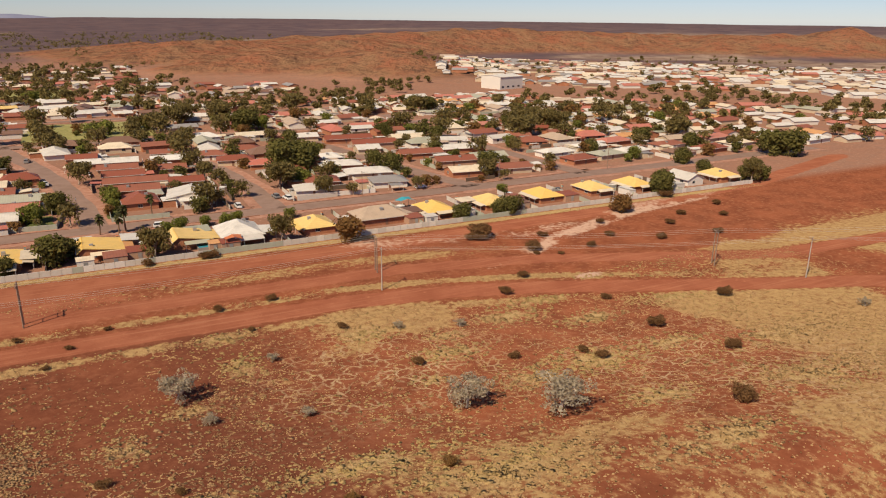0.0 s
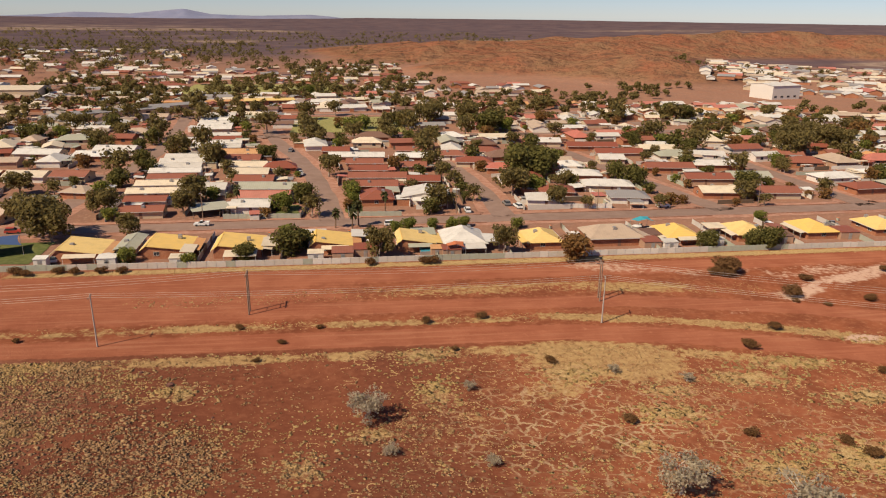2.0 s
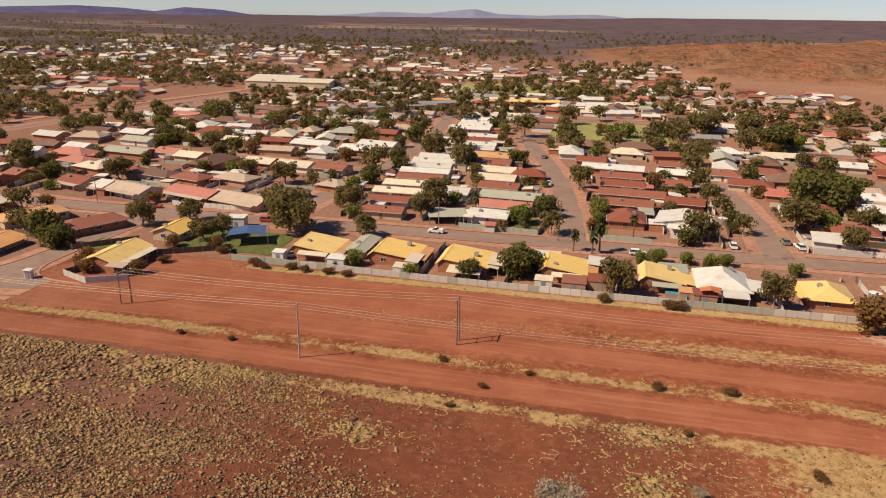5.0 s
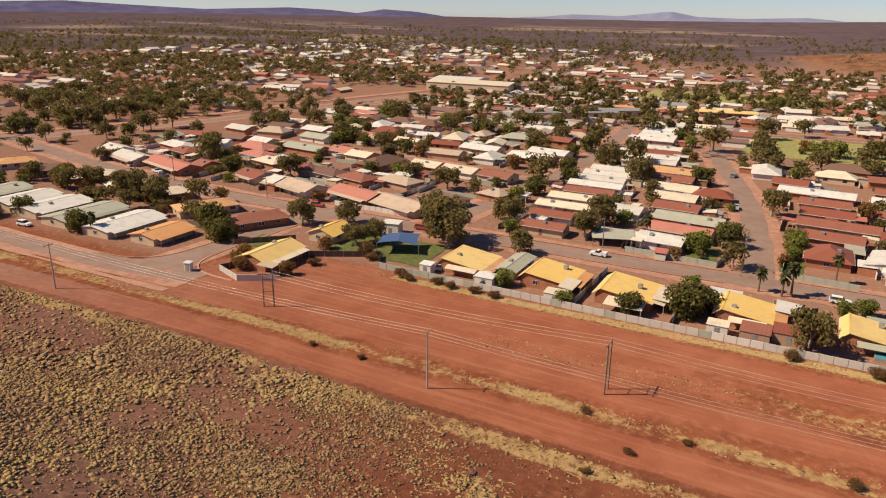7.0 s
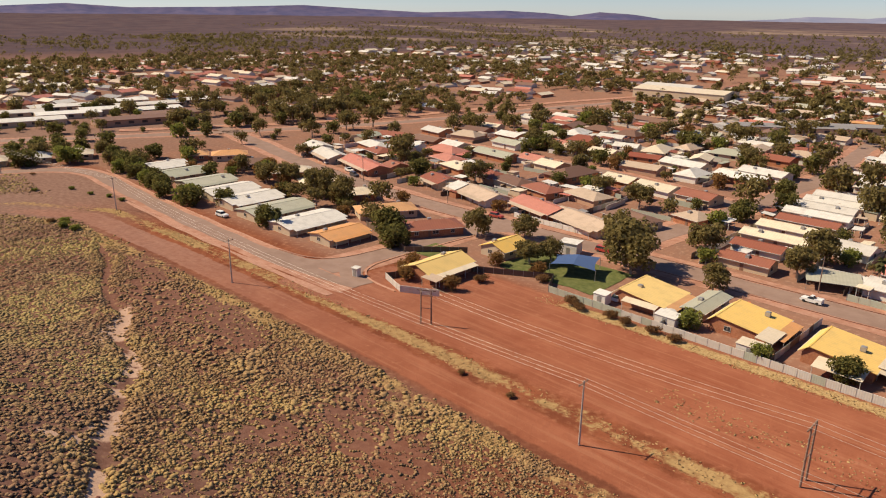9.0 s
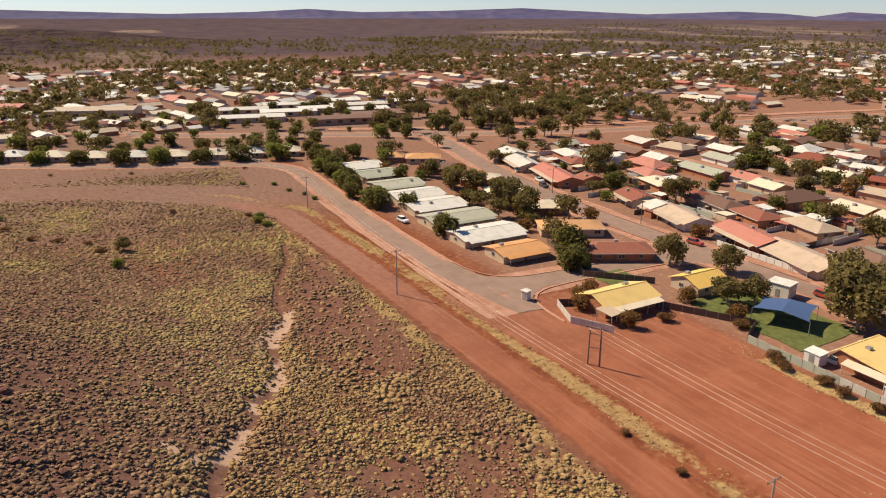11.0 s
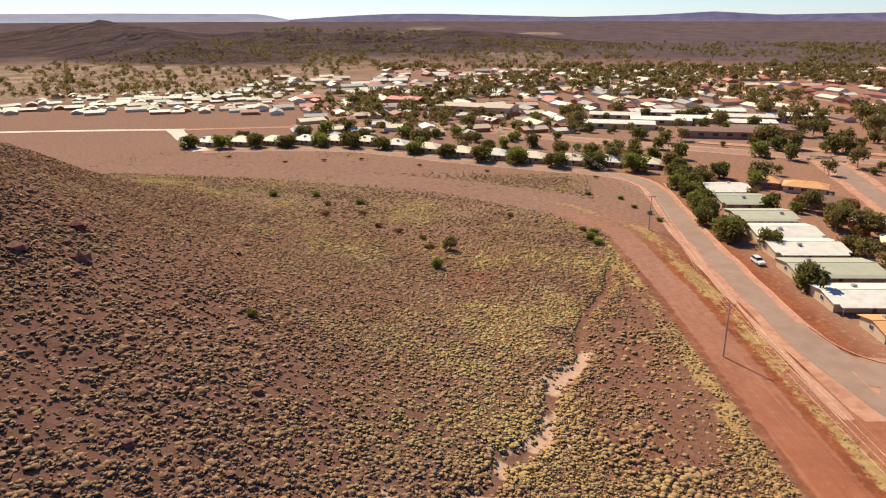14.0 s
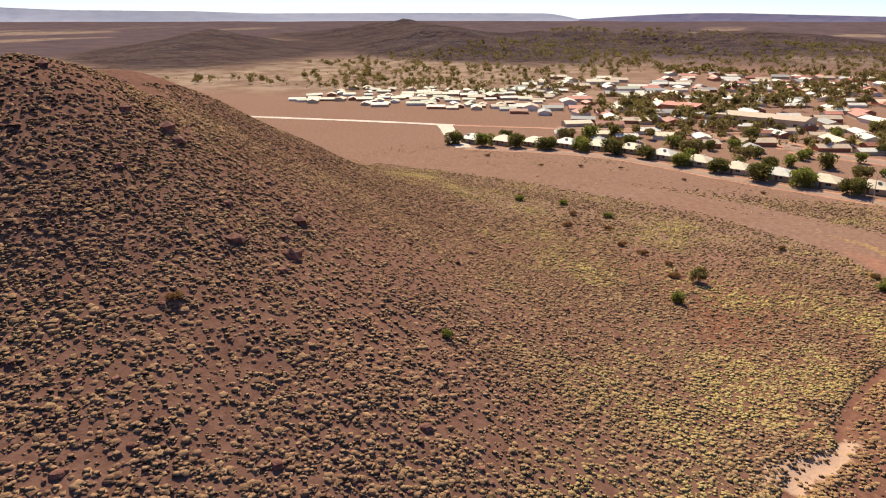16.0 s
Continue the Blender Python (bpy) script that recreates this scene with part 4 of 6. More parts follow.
def house(x, y, yaw, L, W, roof, wall="brick", form="gable", tall=2.6, rise=None, porch=None, lean=None, seed=0, label="", skew=0.0):
    """A single-storey house, its ridge along its own x. porch: a roof along one long side (its depth, side and colour); lean: a patio roof off one end."""
    rnd = random.Random(seed * 7 + int(x * 3 + y))
    rise = rise or W * 0.15
    z = lie(x, y)
    h = thing("house", pose(x, y, z, 0, 0, yaw), label or f"single-storey {wall} house with {GROUP[roof]} metal roof", "house", "houses of the town")
    part("wall", walls(L, W, tall, rise, form == "gable", skew), WALLS[wall], h)
    part("roof", gable_roof(L, W, tall, rise, skew=skew) if form == "gable" else hip_roof(L, W, tall, rise), ROOFS[roof], h)
    if form == "gable":
        part("ridge_cap", Build().box(-L / 2 - 0.4, skew * W - 0.15, tall + rise - 0.02, L / 2 + 0.4, skew * W + 0.15, tall + rise + 0.05), ROOFS[roof], h)
    drop = rise * 0.6 / (W / 2)
    for s in (-1, 1):
        part("gutter", Build().box(-L / 2 - 0.4, s * (W / 2 + 0.66) - 0.07, tall - drop - 0.18, L / 2 + 0.4, s * (W / 2 + 0.66) + 0.07, tall - drop - 0.03), M["frame"], h)
        for k in range(max(2, int(L / 4.5)) if math.sin(math.radians(yaw)) * -0.3 + math.cos(math.radians(yaw)) * -s < 0.25 else 0):
            window(h, -L / 2 + (k + 0.5) * L / max(2, int(L / 4.5)) + rnd.uniform(-0.4, 0.4), s * (W / 2 + 0.01), 1.45, rnd.choice((1.2, 1.8)), 1.1, 0 if s < 0 else 1)
    for s in (-1, 1):
        window(h, s * (L / 2 + 0.01), rnd.uniform(-W / 5, W / 5), 1.45, 1.4, 1.1, 2 if s < 0 else 3)
    part("door", Build().box(-0.45, -0.06, 0, 0.45, 0.05, 2.05), M["door"], h, at=pose(rnd.uniform(-0.1, 0.1) * L, -W / 2 - 0.02, 0))
    part("air_conditioner", Build().box(-0.5, -0.5, -0.3, 0.5, 0.5, 0.55).box(-0.42, -0.42, 0.55, 0.42, 0.42, 0.62), M["steel"], h, at=pose(rnd.uniform(-0.3, 0.3) * L, rnd.choice((-1, 1)) * W * 0.2, tall + rise * 0.62))
    if porch:
        depth, side, colour = porch
        y0, y1 = side * (W / 2 + 0.55), side * (W / 2 + depth)
        q = [(-L * 0.46, y0, tall - drop + 0.02), (L * 0.46, y0, tall - drop + 0.02), (L * 0.46, y1, tall - drop - 0.35), (-L * 0.46, y1, tall - drop - 0.35)]
        part("veranda_roof", Build().slab(q if side < 0 else q[::-1], 0.08), ROOFS[colour], h, "lower veranda roof of another colour" if colour != roof else "")
        for k in range(4):
            part("veranda_post", Build().box(-0.05, -0.05, 0, 0.05, 0.05, tall - drop - 0.4), M["frame"], h, at=pose(-L * 0.44 + k * L * 0.88 / 3, y1 - side * 0.15, 0))
    if lean:
        depth, side, colour = lean
        x0, x1 = side * (L / 2 + 0.3), side * (L / 2 + depth)
        q = [(x0, -W * 0.45, tall), (x0, W * 0.25, tall), (x1, W * 0.25, tall - 0.5), (x1, -W * 0.45, tall - 0.5)]
        part("patio_roof", Build().slab(q[::-1] if side > 0 else q, 0.08), ROOFS[colour], h, "patio roof sheet of another colour")
        for s in (-0.43, 0.23):
            part("patio_post", Build().box(-0.05, -0.05, 0, 0.05, 0.05, tall - 0.55), M["frame"], h, at=pose(x1 - side * 0.15, s * W, 0))
    return h


def shed(x, y, yaw, L, W, roof, tall=2.2, wall="white"):
    z = lie(x, y)
    s = thing("garden_shed", pose(x, y, z, 0, 0, yaw), f"small steel garden shed with {GROUP[roof]} roof in a yard", "shed", "garden sheds")
    part("wall", Build().box(-L / 2, -W / 2, -0.2, L / 2, W / 2, tall), WALLS[wall], s)
    part("roof", Build().slab([(-L / 2 - 0.15, -W / 2 - 0.15, tall + 0.1), (L / 2 + 0.15, -W / 2 - 0.15, tall + 0.1), (L / 2 + 0.15, W / 2 + 0.15, tall + 0.35), (-L / 2 - 0.15, W / 2 + 0.15, tall + 0.35)], 0.06), ROOFS[roof], s)
    part("door", Build().box(-0.5, -0.04, 0, 0.5, 0.03, 1.9), M["steel"], s, at=pose(0, -W / 2 - 0.02, 0))


def carport(x, y, yaw, L, W, roof, tall=2.4):
    z = lie(x, y)
    c = thing("carport", pose(x, y, z, 0, 0, yaw), f"open carport with flat {GROUP[roof]} sheet roof", "carport", "carports")
    part("roof", Build().slab([(-L / 2, -W / 2, tall), (L / 2, -W / 2, tall), (L / 2, W / 2, tall + 0.3), (-L / 2, W / 2, tall + 0.3)], 0.1), ROOFS[roof], c)
    for i in (-1, 1):
        for j in (-1, 1):
            part("post", Build().box(-0.06, -0.06, 0, 0.06, 0.06, tall - 0.02 + (0.24 if j > 0 else 0)), M["steel"], c, at=pose(i * (L / 2 - 0.2), j * (W / 2 - 0.2), 0))


TAKEN = []


def row(houses, turn, depth, wall, **more):
    """Houses along one street: x, y, length and roof colour."""
    for i, (x, y, L, roof) in enumerate(houses):
        TAKEN.append((x, y, max(L, depth) * 0.62))
        house(x, y, turn, L, depth, roof, wall if isinstance(wall, str) else wall[i % len(wall)], seed=i, **more)


# the yellow-roofed row behind the long fence
for i, (x, y, L, W, roof) in enumerate(((-60.5, 203, 11.5, 11.5, "Y"), (-39, 204, 11.5, 11.5, "Y"), (-20.5, 203, 12, 12, "Y"), (4, 204, 11, 10.5, "Y"), (27, 203.5, 10.5, 9.5, "Y"),
                                        (63, 202, 11, 9, "Y"), (104, 203, 11.5, 9.5, "Y"), (126, 203.5, 11, 9.5, "Y"), (148, 204, 11.5, 9.5, "Y"), (171, 205, 11, 9.5, "Y"), (190, 204, 11.5, 9, "Y"), (234, 202, 11.5, 9.5, "Y"))):
    TAKEN.append((x, y, 11))
    side = (-1, -1, -1, -1, -1, 1, 1, 1, 1, -1, 1, 1)[i]
    house(x, y, 90, L, W, roof, "brick", "gable" if i < 5 else "hip", 2.45, 1.25 if i < 5 else 1.9, porch=(3.0 if i < 5 else 2.2, side, "OOCOY"[i] if i < 5 else "Y" if i < 6 else "C"),
          lean=(4.5 if i == 2 else 2.2, -1, "C" if i != 4 else "G") if i not in (1, 5, 8) else None, seed=i, skew=0.4 if i < 5 else 0.0, label="brick house with sun-faded yellow metal roof behind the fence")
house(-49.5, 207, 90, 13, 4.4, "G", "cream", "gable", 2.4, 0.5, seed=31, label="long grey-green roofed annex beside a yellow-roofed house")
house(40.5, 203, 90, 13, 11, "W", "brick", "hip", 2.7, 2.6, lean=(4, -1, "W"), seed=32, label="brick house with big white hipped metal roof")
house(84, 203, 0, 15, 11, "T", "brick", "hip", 2.7, 2.4, lean=(4, 1, "T"), seed=33, label="brick house with tan-grey hipped metal roof")
house(216, 203, 90, 12, 8, "W", "white", "gable", 2.7, 1.8, seed=34)
house(-106, 182, 90, 15, 9, "Y", "brick", "gable", 2.7, 1.5, porch=(2.4, -1, "C"), seed=35, label="brick corner house with yellow metal roof among rusty shrubs")
house(-105, 206, 90, 10, 8, "Y", "cream", "gable", 2.6, 1.5, seed=36)
TAKEN += [(-47, 207, 8), (40, 203, 10), (84, 203, 10), (216, 203, 9), (-106, 182, 11), (-105, 206, 9), (-85, 205, 14)]
for x, y, yaw, L, W, roof in ((-52, 194.5, 0, 4.5, 3, "W"), (-34, 193, 0, 5, 3, "C"), (7, 194.5, 0, 5.5, 5, "R"), (13, 197, 0, 6, 5, "R"), (0, 193.5, 0, 4, 3, "C"), (36, 194, 0, 5, 4, "R"), (32, 194.5, 0, 3, 3, "O"),
                              (93, 196, 0, 5, 5, "R"), (96, 203, 0, 5, 6, "B"), (98, 194, 0, 4, 3, "W"), (113, 198, 90, 7, 3.5, "W"), (134, 197, 0, 5, 4, "B"), (137, 205, 90, 6, 4, "R"), (156, 200, 0, 6, 6, "R"), (181, 197, 90, 6, 3, "W"), (72, 196, 0, 4, 4, "T"), (-68, 195, 0, 3, 2.4, "W"), (205, 198, 90, 8, 4, "W")):
    shed(x, y, yaw, L, W, roof, wall="white" if roof in "WC" else "tan")
for x, y, yaw, L, W, roof in ((-12, 203, 90, 8, 5, "C"), (-33, 199, 90, 7, 3.5, "C"), (12, 209, 90, 7, 5, "W"), (-1, 211, 0, 7, 5, "W"), (30, 209, 0, 7, 6, "G"), (48, 201, 90, 8, 4, "W"), (118, 207, 0, 6, 5, "C"), (-100, 174, 0, 5, 3, "T"), (-35, 243, 20, 12, 9, "G"), (25, 262, 90, 8, 5, "G")):
    carport(x, y, yaw, L, W, roof)

# long roofs south of the main street's western end
for i, (x, L, roof) in enumerate(((-145, 14, "O"), (-162, 20, "W"), (-180, 21, "G"), (-197, 19, "W"), (-212, 18, "W"), (-229, 18, "G"), (-249, 16, "G"), (-266, 15, "W"))):
    y = 182 + 0.06 * (-143 - x)
    TAKEN.append((x, y, 14))
    house(x, y, 90, L, 11.5 if i else 9, roof, "cream", "gable", 2.35, 0.85, porch=(2.0, -1, roof), seed=40 + i, label=f"long low house with {GROUP[roof]} metal roof, end-on to the street")
row(((-132, 205, 17, "R"), (-155, 208, 18, "O"), (-178, 215, 12, "C"), (-200, 216, 14, "C"), (-222, 219, 15, "C"), (-268, 219, 14, "O"), (-277, 208, 10, "O"), (-246, 216, 14, "B")), 62, 9, ("brick", "cream"), form="hip")
# north side of the main street
row(((-213, 248, 28, "P"), (-238, 250, 20, "W"), (-258, 258, 14, "W"), (-201, 254, 8, "R"), (-172, 250, 13, "R"), (-147, 245, 19, "T"), (-123, 246, 20, "P"), (-104, 242.5, 22, "T"), (-158, 247, 6, "W")), -16, 9.5, ("brick", "cream", "white"), porch=(2.2, -1, "T"))
row(((-243, 279, 18, "W"), (-230, 271, 13, "R"), (-198, 281, 14, "P"), (-184, 273, 14, "C"), (-166, 270, 15, "R"), (-152, 268, 16, "B"), (-137, 266, 14, "R"), (-121, 270, 15, "T"), (-96, 256, 16, "B"), (-83, 271, 9, "T")), -14, 9, ("brick", "tan", "cream"), form="hip")
row(((-218, 307, 12, "W"), (-191, 304, 22, "G"), (-173, 308, 12, "P"), (-160, 303, 12, "C"), (-126, 300, 13, "C"), (-110, 298, 15, "C"), (-94, 297, 13, "R"), (-253, 330, 15, "W"), (-204, 330, 16, "G"), (-189, 347, 14, "P"), (-218, 348, 15, "W"), (-247, 406, 18, "W"), (-123, 345, 19, "W"), (-96, 338, 20, "W"), (-93, 352, 18, "W")), -8, 9, ("cream", "brick", "white"))
# parallel unit roofs between the two side streets
row(((-55, 242, 13, "R"), (-57, 255, 13, "R"), (-57, 267, 18, "C"), (-57, 279, 18, "C"), (-56, 290, 17, "R"), (-57, 301, 19, "W"), (-58, 311, 18, "W"), (-58, 321, 18, "W"), (-58, 331, 18, "W"), (-50, 355, 22, "W"), (-51, 366, 22, "W"), (-52, 378, 21, "R"), (-53, 389, 20, "W")), 0, 6.5, ("cream", "white"))
row(((-60, 412, 18, "W"), (-61, 423, 18, "W"), (-62, 434, 18, "W"), (-63, 445, 18, "W"), (-64, 456, 18, "W"), (-65, 467, 18, "W")), 0, 6.5, ("cream", "white"))
row(((-22, 246, 12, "W"), (-19, 258, 17, "P"), (-19, 271, 20, "G"), (-38, 272, 9, "W"), (-25, 284, 14, "R"), (-28, 297, 14, "C"), (-30, 311, 14, "C"), (-34, 326, 14, "R"), (-37, 340, 16, "O")), -4, 8.5, ("white", "cream", "brick"))
# east of the first side street
house(19, 254, 90, 12, 10.5, "R", "brick", "hip", 2.7, 2.2, seed=60)
house(36, 255, 80, 14, 15, "W", "white", "gable", 2.8, 1.6, lean=(3.5, -1, "W"), seed=61, label="wide white-roofed house with dark skylight patches")
TAKEN += [(19, 254, 9), (36, 255, 11), (-35, 243, 8)]
row(((20, 272, 15, "R"), (21, 286, 22, "R"), (38, 279, 12, "R"), (18, 300, 15, "R"), (17, 314, 15, "R"), (14, 329, 24, "W"), (5, 343, 12, "R"), (36, 306, 12, "R"), (38, 326, 14, "W"), (40, 342, 15, "R")), -4, 8, ("brick", "tan", "brick"))
row(((76, 247, 11, "W"), (84, 258, 12, "R"), (106, 266, 18, "W"), (107, 248, 13, "S"), (101, 285, 17, "W"), (103, 303, 9, "W"), (78, 282, 13, "R"), (74, 300, 14, "P"), (64, 314, 15, "R"), (57, 330, 12, "R"), (72, 338, 16, "R"), (92, 330, 14, "W")), -10, 9.5, ("white", "brick", "cream"), form="hip")
row(((144, 252, 16, "C"), (163, 250, 18, "R"), (150, 274, 18, "R"), (144, 296, 20, "R"), (126, 316, 11, "W"), (135, 330, 22, "R"), (128, 348, 24, "R"), (109, 362, 14, "W"), (168, 276, 17, "G"), (166, 300, 18, "W")), -6, 9, ("brick", "cream", "tan"))
row(((203, 254, 14, "R"), (203, 272, 16, "W"), (222, 258, 15, "G"), (239, 260, 17, "W"), (268, 266, 17, "R"), (258, 248, 14, "B"), (281, 250, 15, "R"), (305, 256, 16, "C"), (309, 274, 18, "P"), (338, 263, 17, "W"), (355, 248, 20, "W"), (228, 278, 16, "W"), (250, 286, 17, "P")), 6, 9.5, ("brick", "white", "cream"), form="hip")
# the curved row of small houses at the western edge
def small_row(y):
    return float(np.interp(y, [-30, -5, 22, 48, 73, 98, 133, 174], [-364, -366, -370, -368, -352, -336, -322, -312]))


for i in range(14):
    y = -27 + 15.4 * i
    x = small_row(y)
    TAKEN.append((x, y, 8))
    house(x, y, 70, 10.5, 9.5, "C" if i % 3 else "W", "cream", "hip", 2.5, 1.9, seed=80 + i, label="small pale-roofed house under street trees")


# ---- the rest of the town ----
def plain_house(form, L, W, roof, wall, panes):
    """A far house to copy: walls, roof and a few windows."""
    h = thing("house", pose(0, 0, -900), f"distant {wall}-walled house with {GROUP[roof]} metal roof", "house", "houses of the town")
    rise = W * (0.14 if form == "gable" else 0.19)
    part("wall", walls(L, W, 2.6, rise, form == "gable"), WALLS[wall], h)
    part("roof", (gable_roof if form == "gable" else hip_roof)(L, W, 2.6, rise), ROOFS[roof], h)
    for k in range(panes):
        part("window", Build().box(-0.8, -0.05, -0.55, 0.8, 0.03, 0.55), M["glass"], h, at=pose((k - (panes - 1) / 2) * L * 0.5, -W / 2 - 0.02, 1.45))
    return h


PLAIN = {}
for roof, wall in (("W", "white"), ("R", "brick"), ("C", "cream"), ("G", "cream"), ("P", "brick"), ("T", "tan"), ("B", "brick"), ("O", "cream"), ("S", "white")):
    for panes in (2,):
        PLAIN[roof, panes] = [plain_house("gable", 15, 8.5, roof, wall, panes), plain_house("hip", 14, 10, roof, wall, panes)]
ROAD_LINES = [line for line, width in STREETS.values()]


def clear_of(x, y, gap):
    return all(math.hypot(x - a, y - b) > r + gap for a, b, r in TAKEN) and all(away(x, y, line) > 10 for line in ROAD_LINES)


FAR = {"v": [], "f": [], "slot": []}
SLOTS = list(ROOFS)


def far_house(m, L, W, tall, rise, roof):
    k = len(FAR["v"])
    x, y, e = L / 2, W / 2, 0.5
    pts = [(-x, -y, -0.3), (x, -y, -0.3), (x, y, -0.3), (-x, y, -0.3), (-x, -y, tall), (x, -y, tall), (x, y, tall), (-x, y, tall), (-x, 0, tall + rise), (x, 0, tall + rise),
           (-x - e, -y - e, tall), (x + e, -y - e, tall), (x + e, 0, tall + rise + 0.15), (-x - e, 0, tall + rise + 0.15), (x + e, y + e, tall), (-x - e, y + e, tall)]
    FAR["v"] += [tuple(m @ Vector(p)) for p in pts]
    for face in ((0, 1, 5, 4), (1, 2, 6, 5), (2, 3, 7, 6), (3, 0, 4, 7), (4, 8, 7), (5, 6, 9)):
        FAR["f"].append(tuple(i + k for i in face))
        FAR["slot"].append(len(SLOTS) + (k // 16) % 3)
    for face in ((10, 11, 12, 13), (13, 12, 14, 15)):
        FAR["f"].append(tuple(i + k for i in face))
        FAR["slot"].append(SLOTS.index(roof))


def settle(x0, y0, x1, y1, dx, dy, colours, share, panes, turn=0.0, size=(0.75, 1.1), keep=None, seed=0, gap=3.5):
    """Fills a quarter with houses: single things where panes are given, else the far scatter."""
    rnd = random.Random(seed)
    y = y0
    while y < y1:
        x = x0 + rnd.uniform(0, dx)
        while x < x1:
            px, py = x + rnd.uniform(-3.5, 3.5), y + rnd.uniform(-4.5, 4.5)
            if rnd.random() < share and (keep is None or keep(px, py)) and clear_of(px, py, gap):
                roof = rnd.choice(colours)
                s = rnd.uniform(*size)
                m = pose(px, py, lie(px, py), 0, 0, turn + rnd.choice((0, 0, 90, 90, 180)) + rnd.uniform(-12, 12))
                if panes:
                    copy_thing(rnd.choice(PLAIN[roof, panes]), m @ Matrix.Diagonal((s * rnd.uniform(0.9, 1.25), s, rnd.uniform(0.95, 1.15), 1)))
                else:
                    far_house(m, 15 * s * rnd.uniform(0.8, 1.3), 9.5 * s, 2.2 * s, 1.5 * s, roof)
                TAKEN.append((px, py, 8 * s))
            x += dx
        y += dy


not_park = lambda x, y: not (-22 < x < 46 and 404 < y < 472) and not (-125 < x < 15 and 595 < y < 695)
settle(-270, 290, 70, 400, 20, 18, "RRRWCCPGTTBB", 0.92, 2, 3, keep=lambda x, y: x > -262 + (y - 330) * 0.12, seed=1)
settle(70, 300, 250, 400, 20, 20, "RRRWWCGPTB", 0.9, 2, -4, seed=2)
settle(-270, 400, 70, 600, 18, 17, "RRRWWCPGTTBSB", 0.92, 0, 3, keep=lambda x, y: not_park(x, y) and x > -262 + (y - 330) * 0.12, seed=11)
settle(70, 300, 330, 520, 19, 18, "RRWWWCGPTOCW", 0.9, 0, -4, seed=12)
settle(250, 240, 560, 520, 20, 19, "WWCRTOPG", 0.85, 0, -10, keep=lambda x, y: x + y < 835, seed=3)
settle(300, 330, 1100, 1050, 20, 18, "WCTWSPWCTWB", 0.8, 0, -25, (0.6, 1.35), keep=lambda x, y: 990 < x + y < 1560 and 0.52 * y < x < 1.9 * y, seed=4)
settle(-260, 600, 190, 900, 22, 21, "RRBWCTPSWC", 0.8, 0, 5, keep=lambda x, y: not_park(x, y) and not (x > 70 and y > 700), seed=5)
settle(-900, 330, -300, 700, 24, 23, "RWCTPBWC", 0.62, 0, 10, keep=lambda x, y: x < -320 + (y - 330) * 0.05, seed=6)
settle(-860, 20, -470, 330, 21, 21, "WCCTWPWSR", 0.8, 0, 20, seed=7)
settle(-900, 700, -200, 1250, 36, 36, "WCTRW", 0.62, 0, 0, (1.0, 1.4), seed=8)
settle(-620, -215, -478, -40, 13, 12, "WCTGCTG", 0.75, 0, -65, (0.5, 0.75), keep=lambda x, y: x > -640 - y * 0.25, seed=9)
settle(-760, -80, -560, 90, 23, 21, "WGCTSW", 0.72, 0, -65, seed=10)
settle(-480, 10, -385, 170, 19, 18, "WSCTRWC", 0.85, 0, -68, (0.65, 0.95), seed=13)
settle(-560, -40, -470, 110, 19, 18, "WSCTRBWP", 0.85, 0, -68, (0.7, 1.1), seed=14)
for family in PLAIN.values():
    for src in family:
        for o in (*src.children_recursive, src):
            bpy.data.objects.remove(o)


far_mesh = bpy.data.meshes.new("far_houses")
far_mesh.from_pydata(FAR["v"], [], FAR["f"])
for k in (*SLOTS, "x", "y", "z"):
    far_mesh.materials.append(ROOFS[k] if k in ROOFS else WALLS[{"x": "white", "y": "brick", "z": "cream"}[k]])
far_mesh.polygons.foreach_set("material_index", FAR["slot"])
tagged(new("far_houses", far_mesh), "far houses of the town with white, red and tan roofs", "houses", kind="stuff")


def slab_box(v, f, m, x0, y0, z0, x1, y1, z1, tilt=0.0):
    """One box, its top tilted along y, added to a vertex and face list."""
    k = len(v)
    v += [tuple(m @ Vector(p)) for p in ((x0, y0, z0), (x1, y0, z0), (x1, y1, z0 + tilt), (x0, y1, z0 + tilt), (x0, y0, z1), (x1, y0, z1), (x1, y1, z1 + tilt), (x0, y1, z1 + tilt))]
    f += [tuple(k + i for i in q) for q in ((3, 2, 1, 0), (4, 5, 6, 7), (0, 1, 5, 4), (1, 2, 6, 5), (2, 3, 7, 6), (3, 0, 4, 7))]


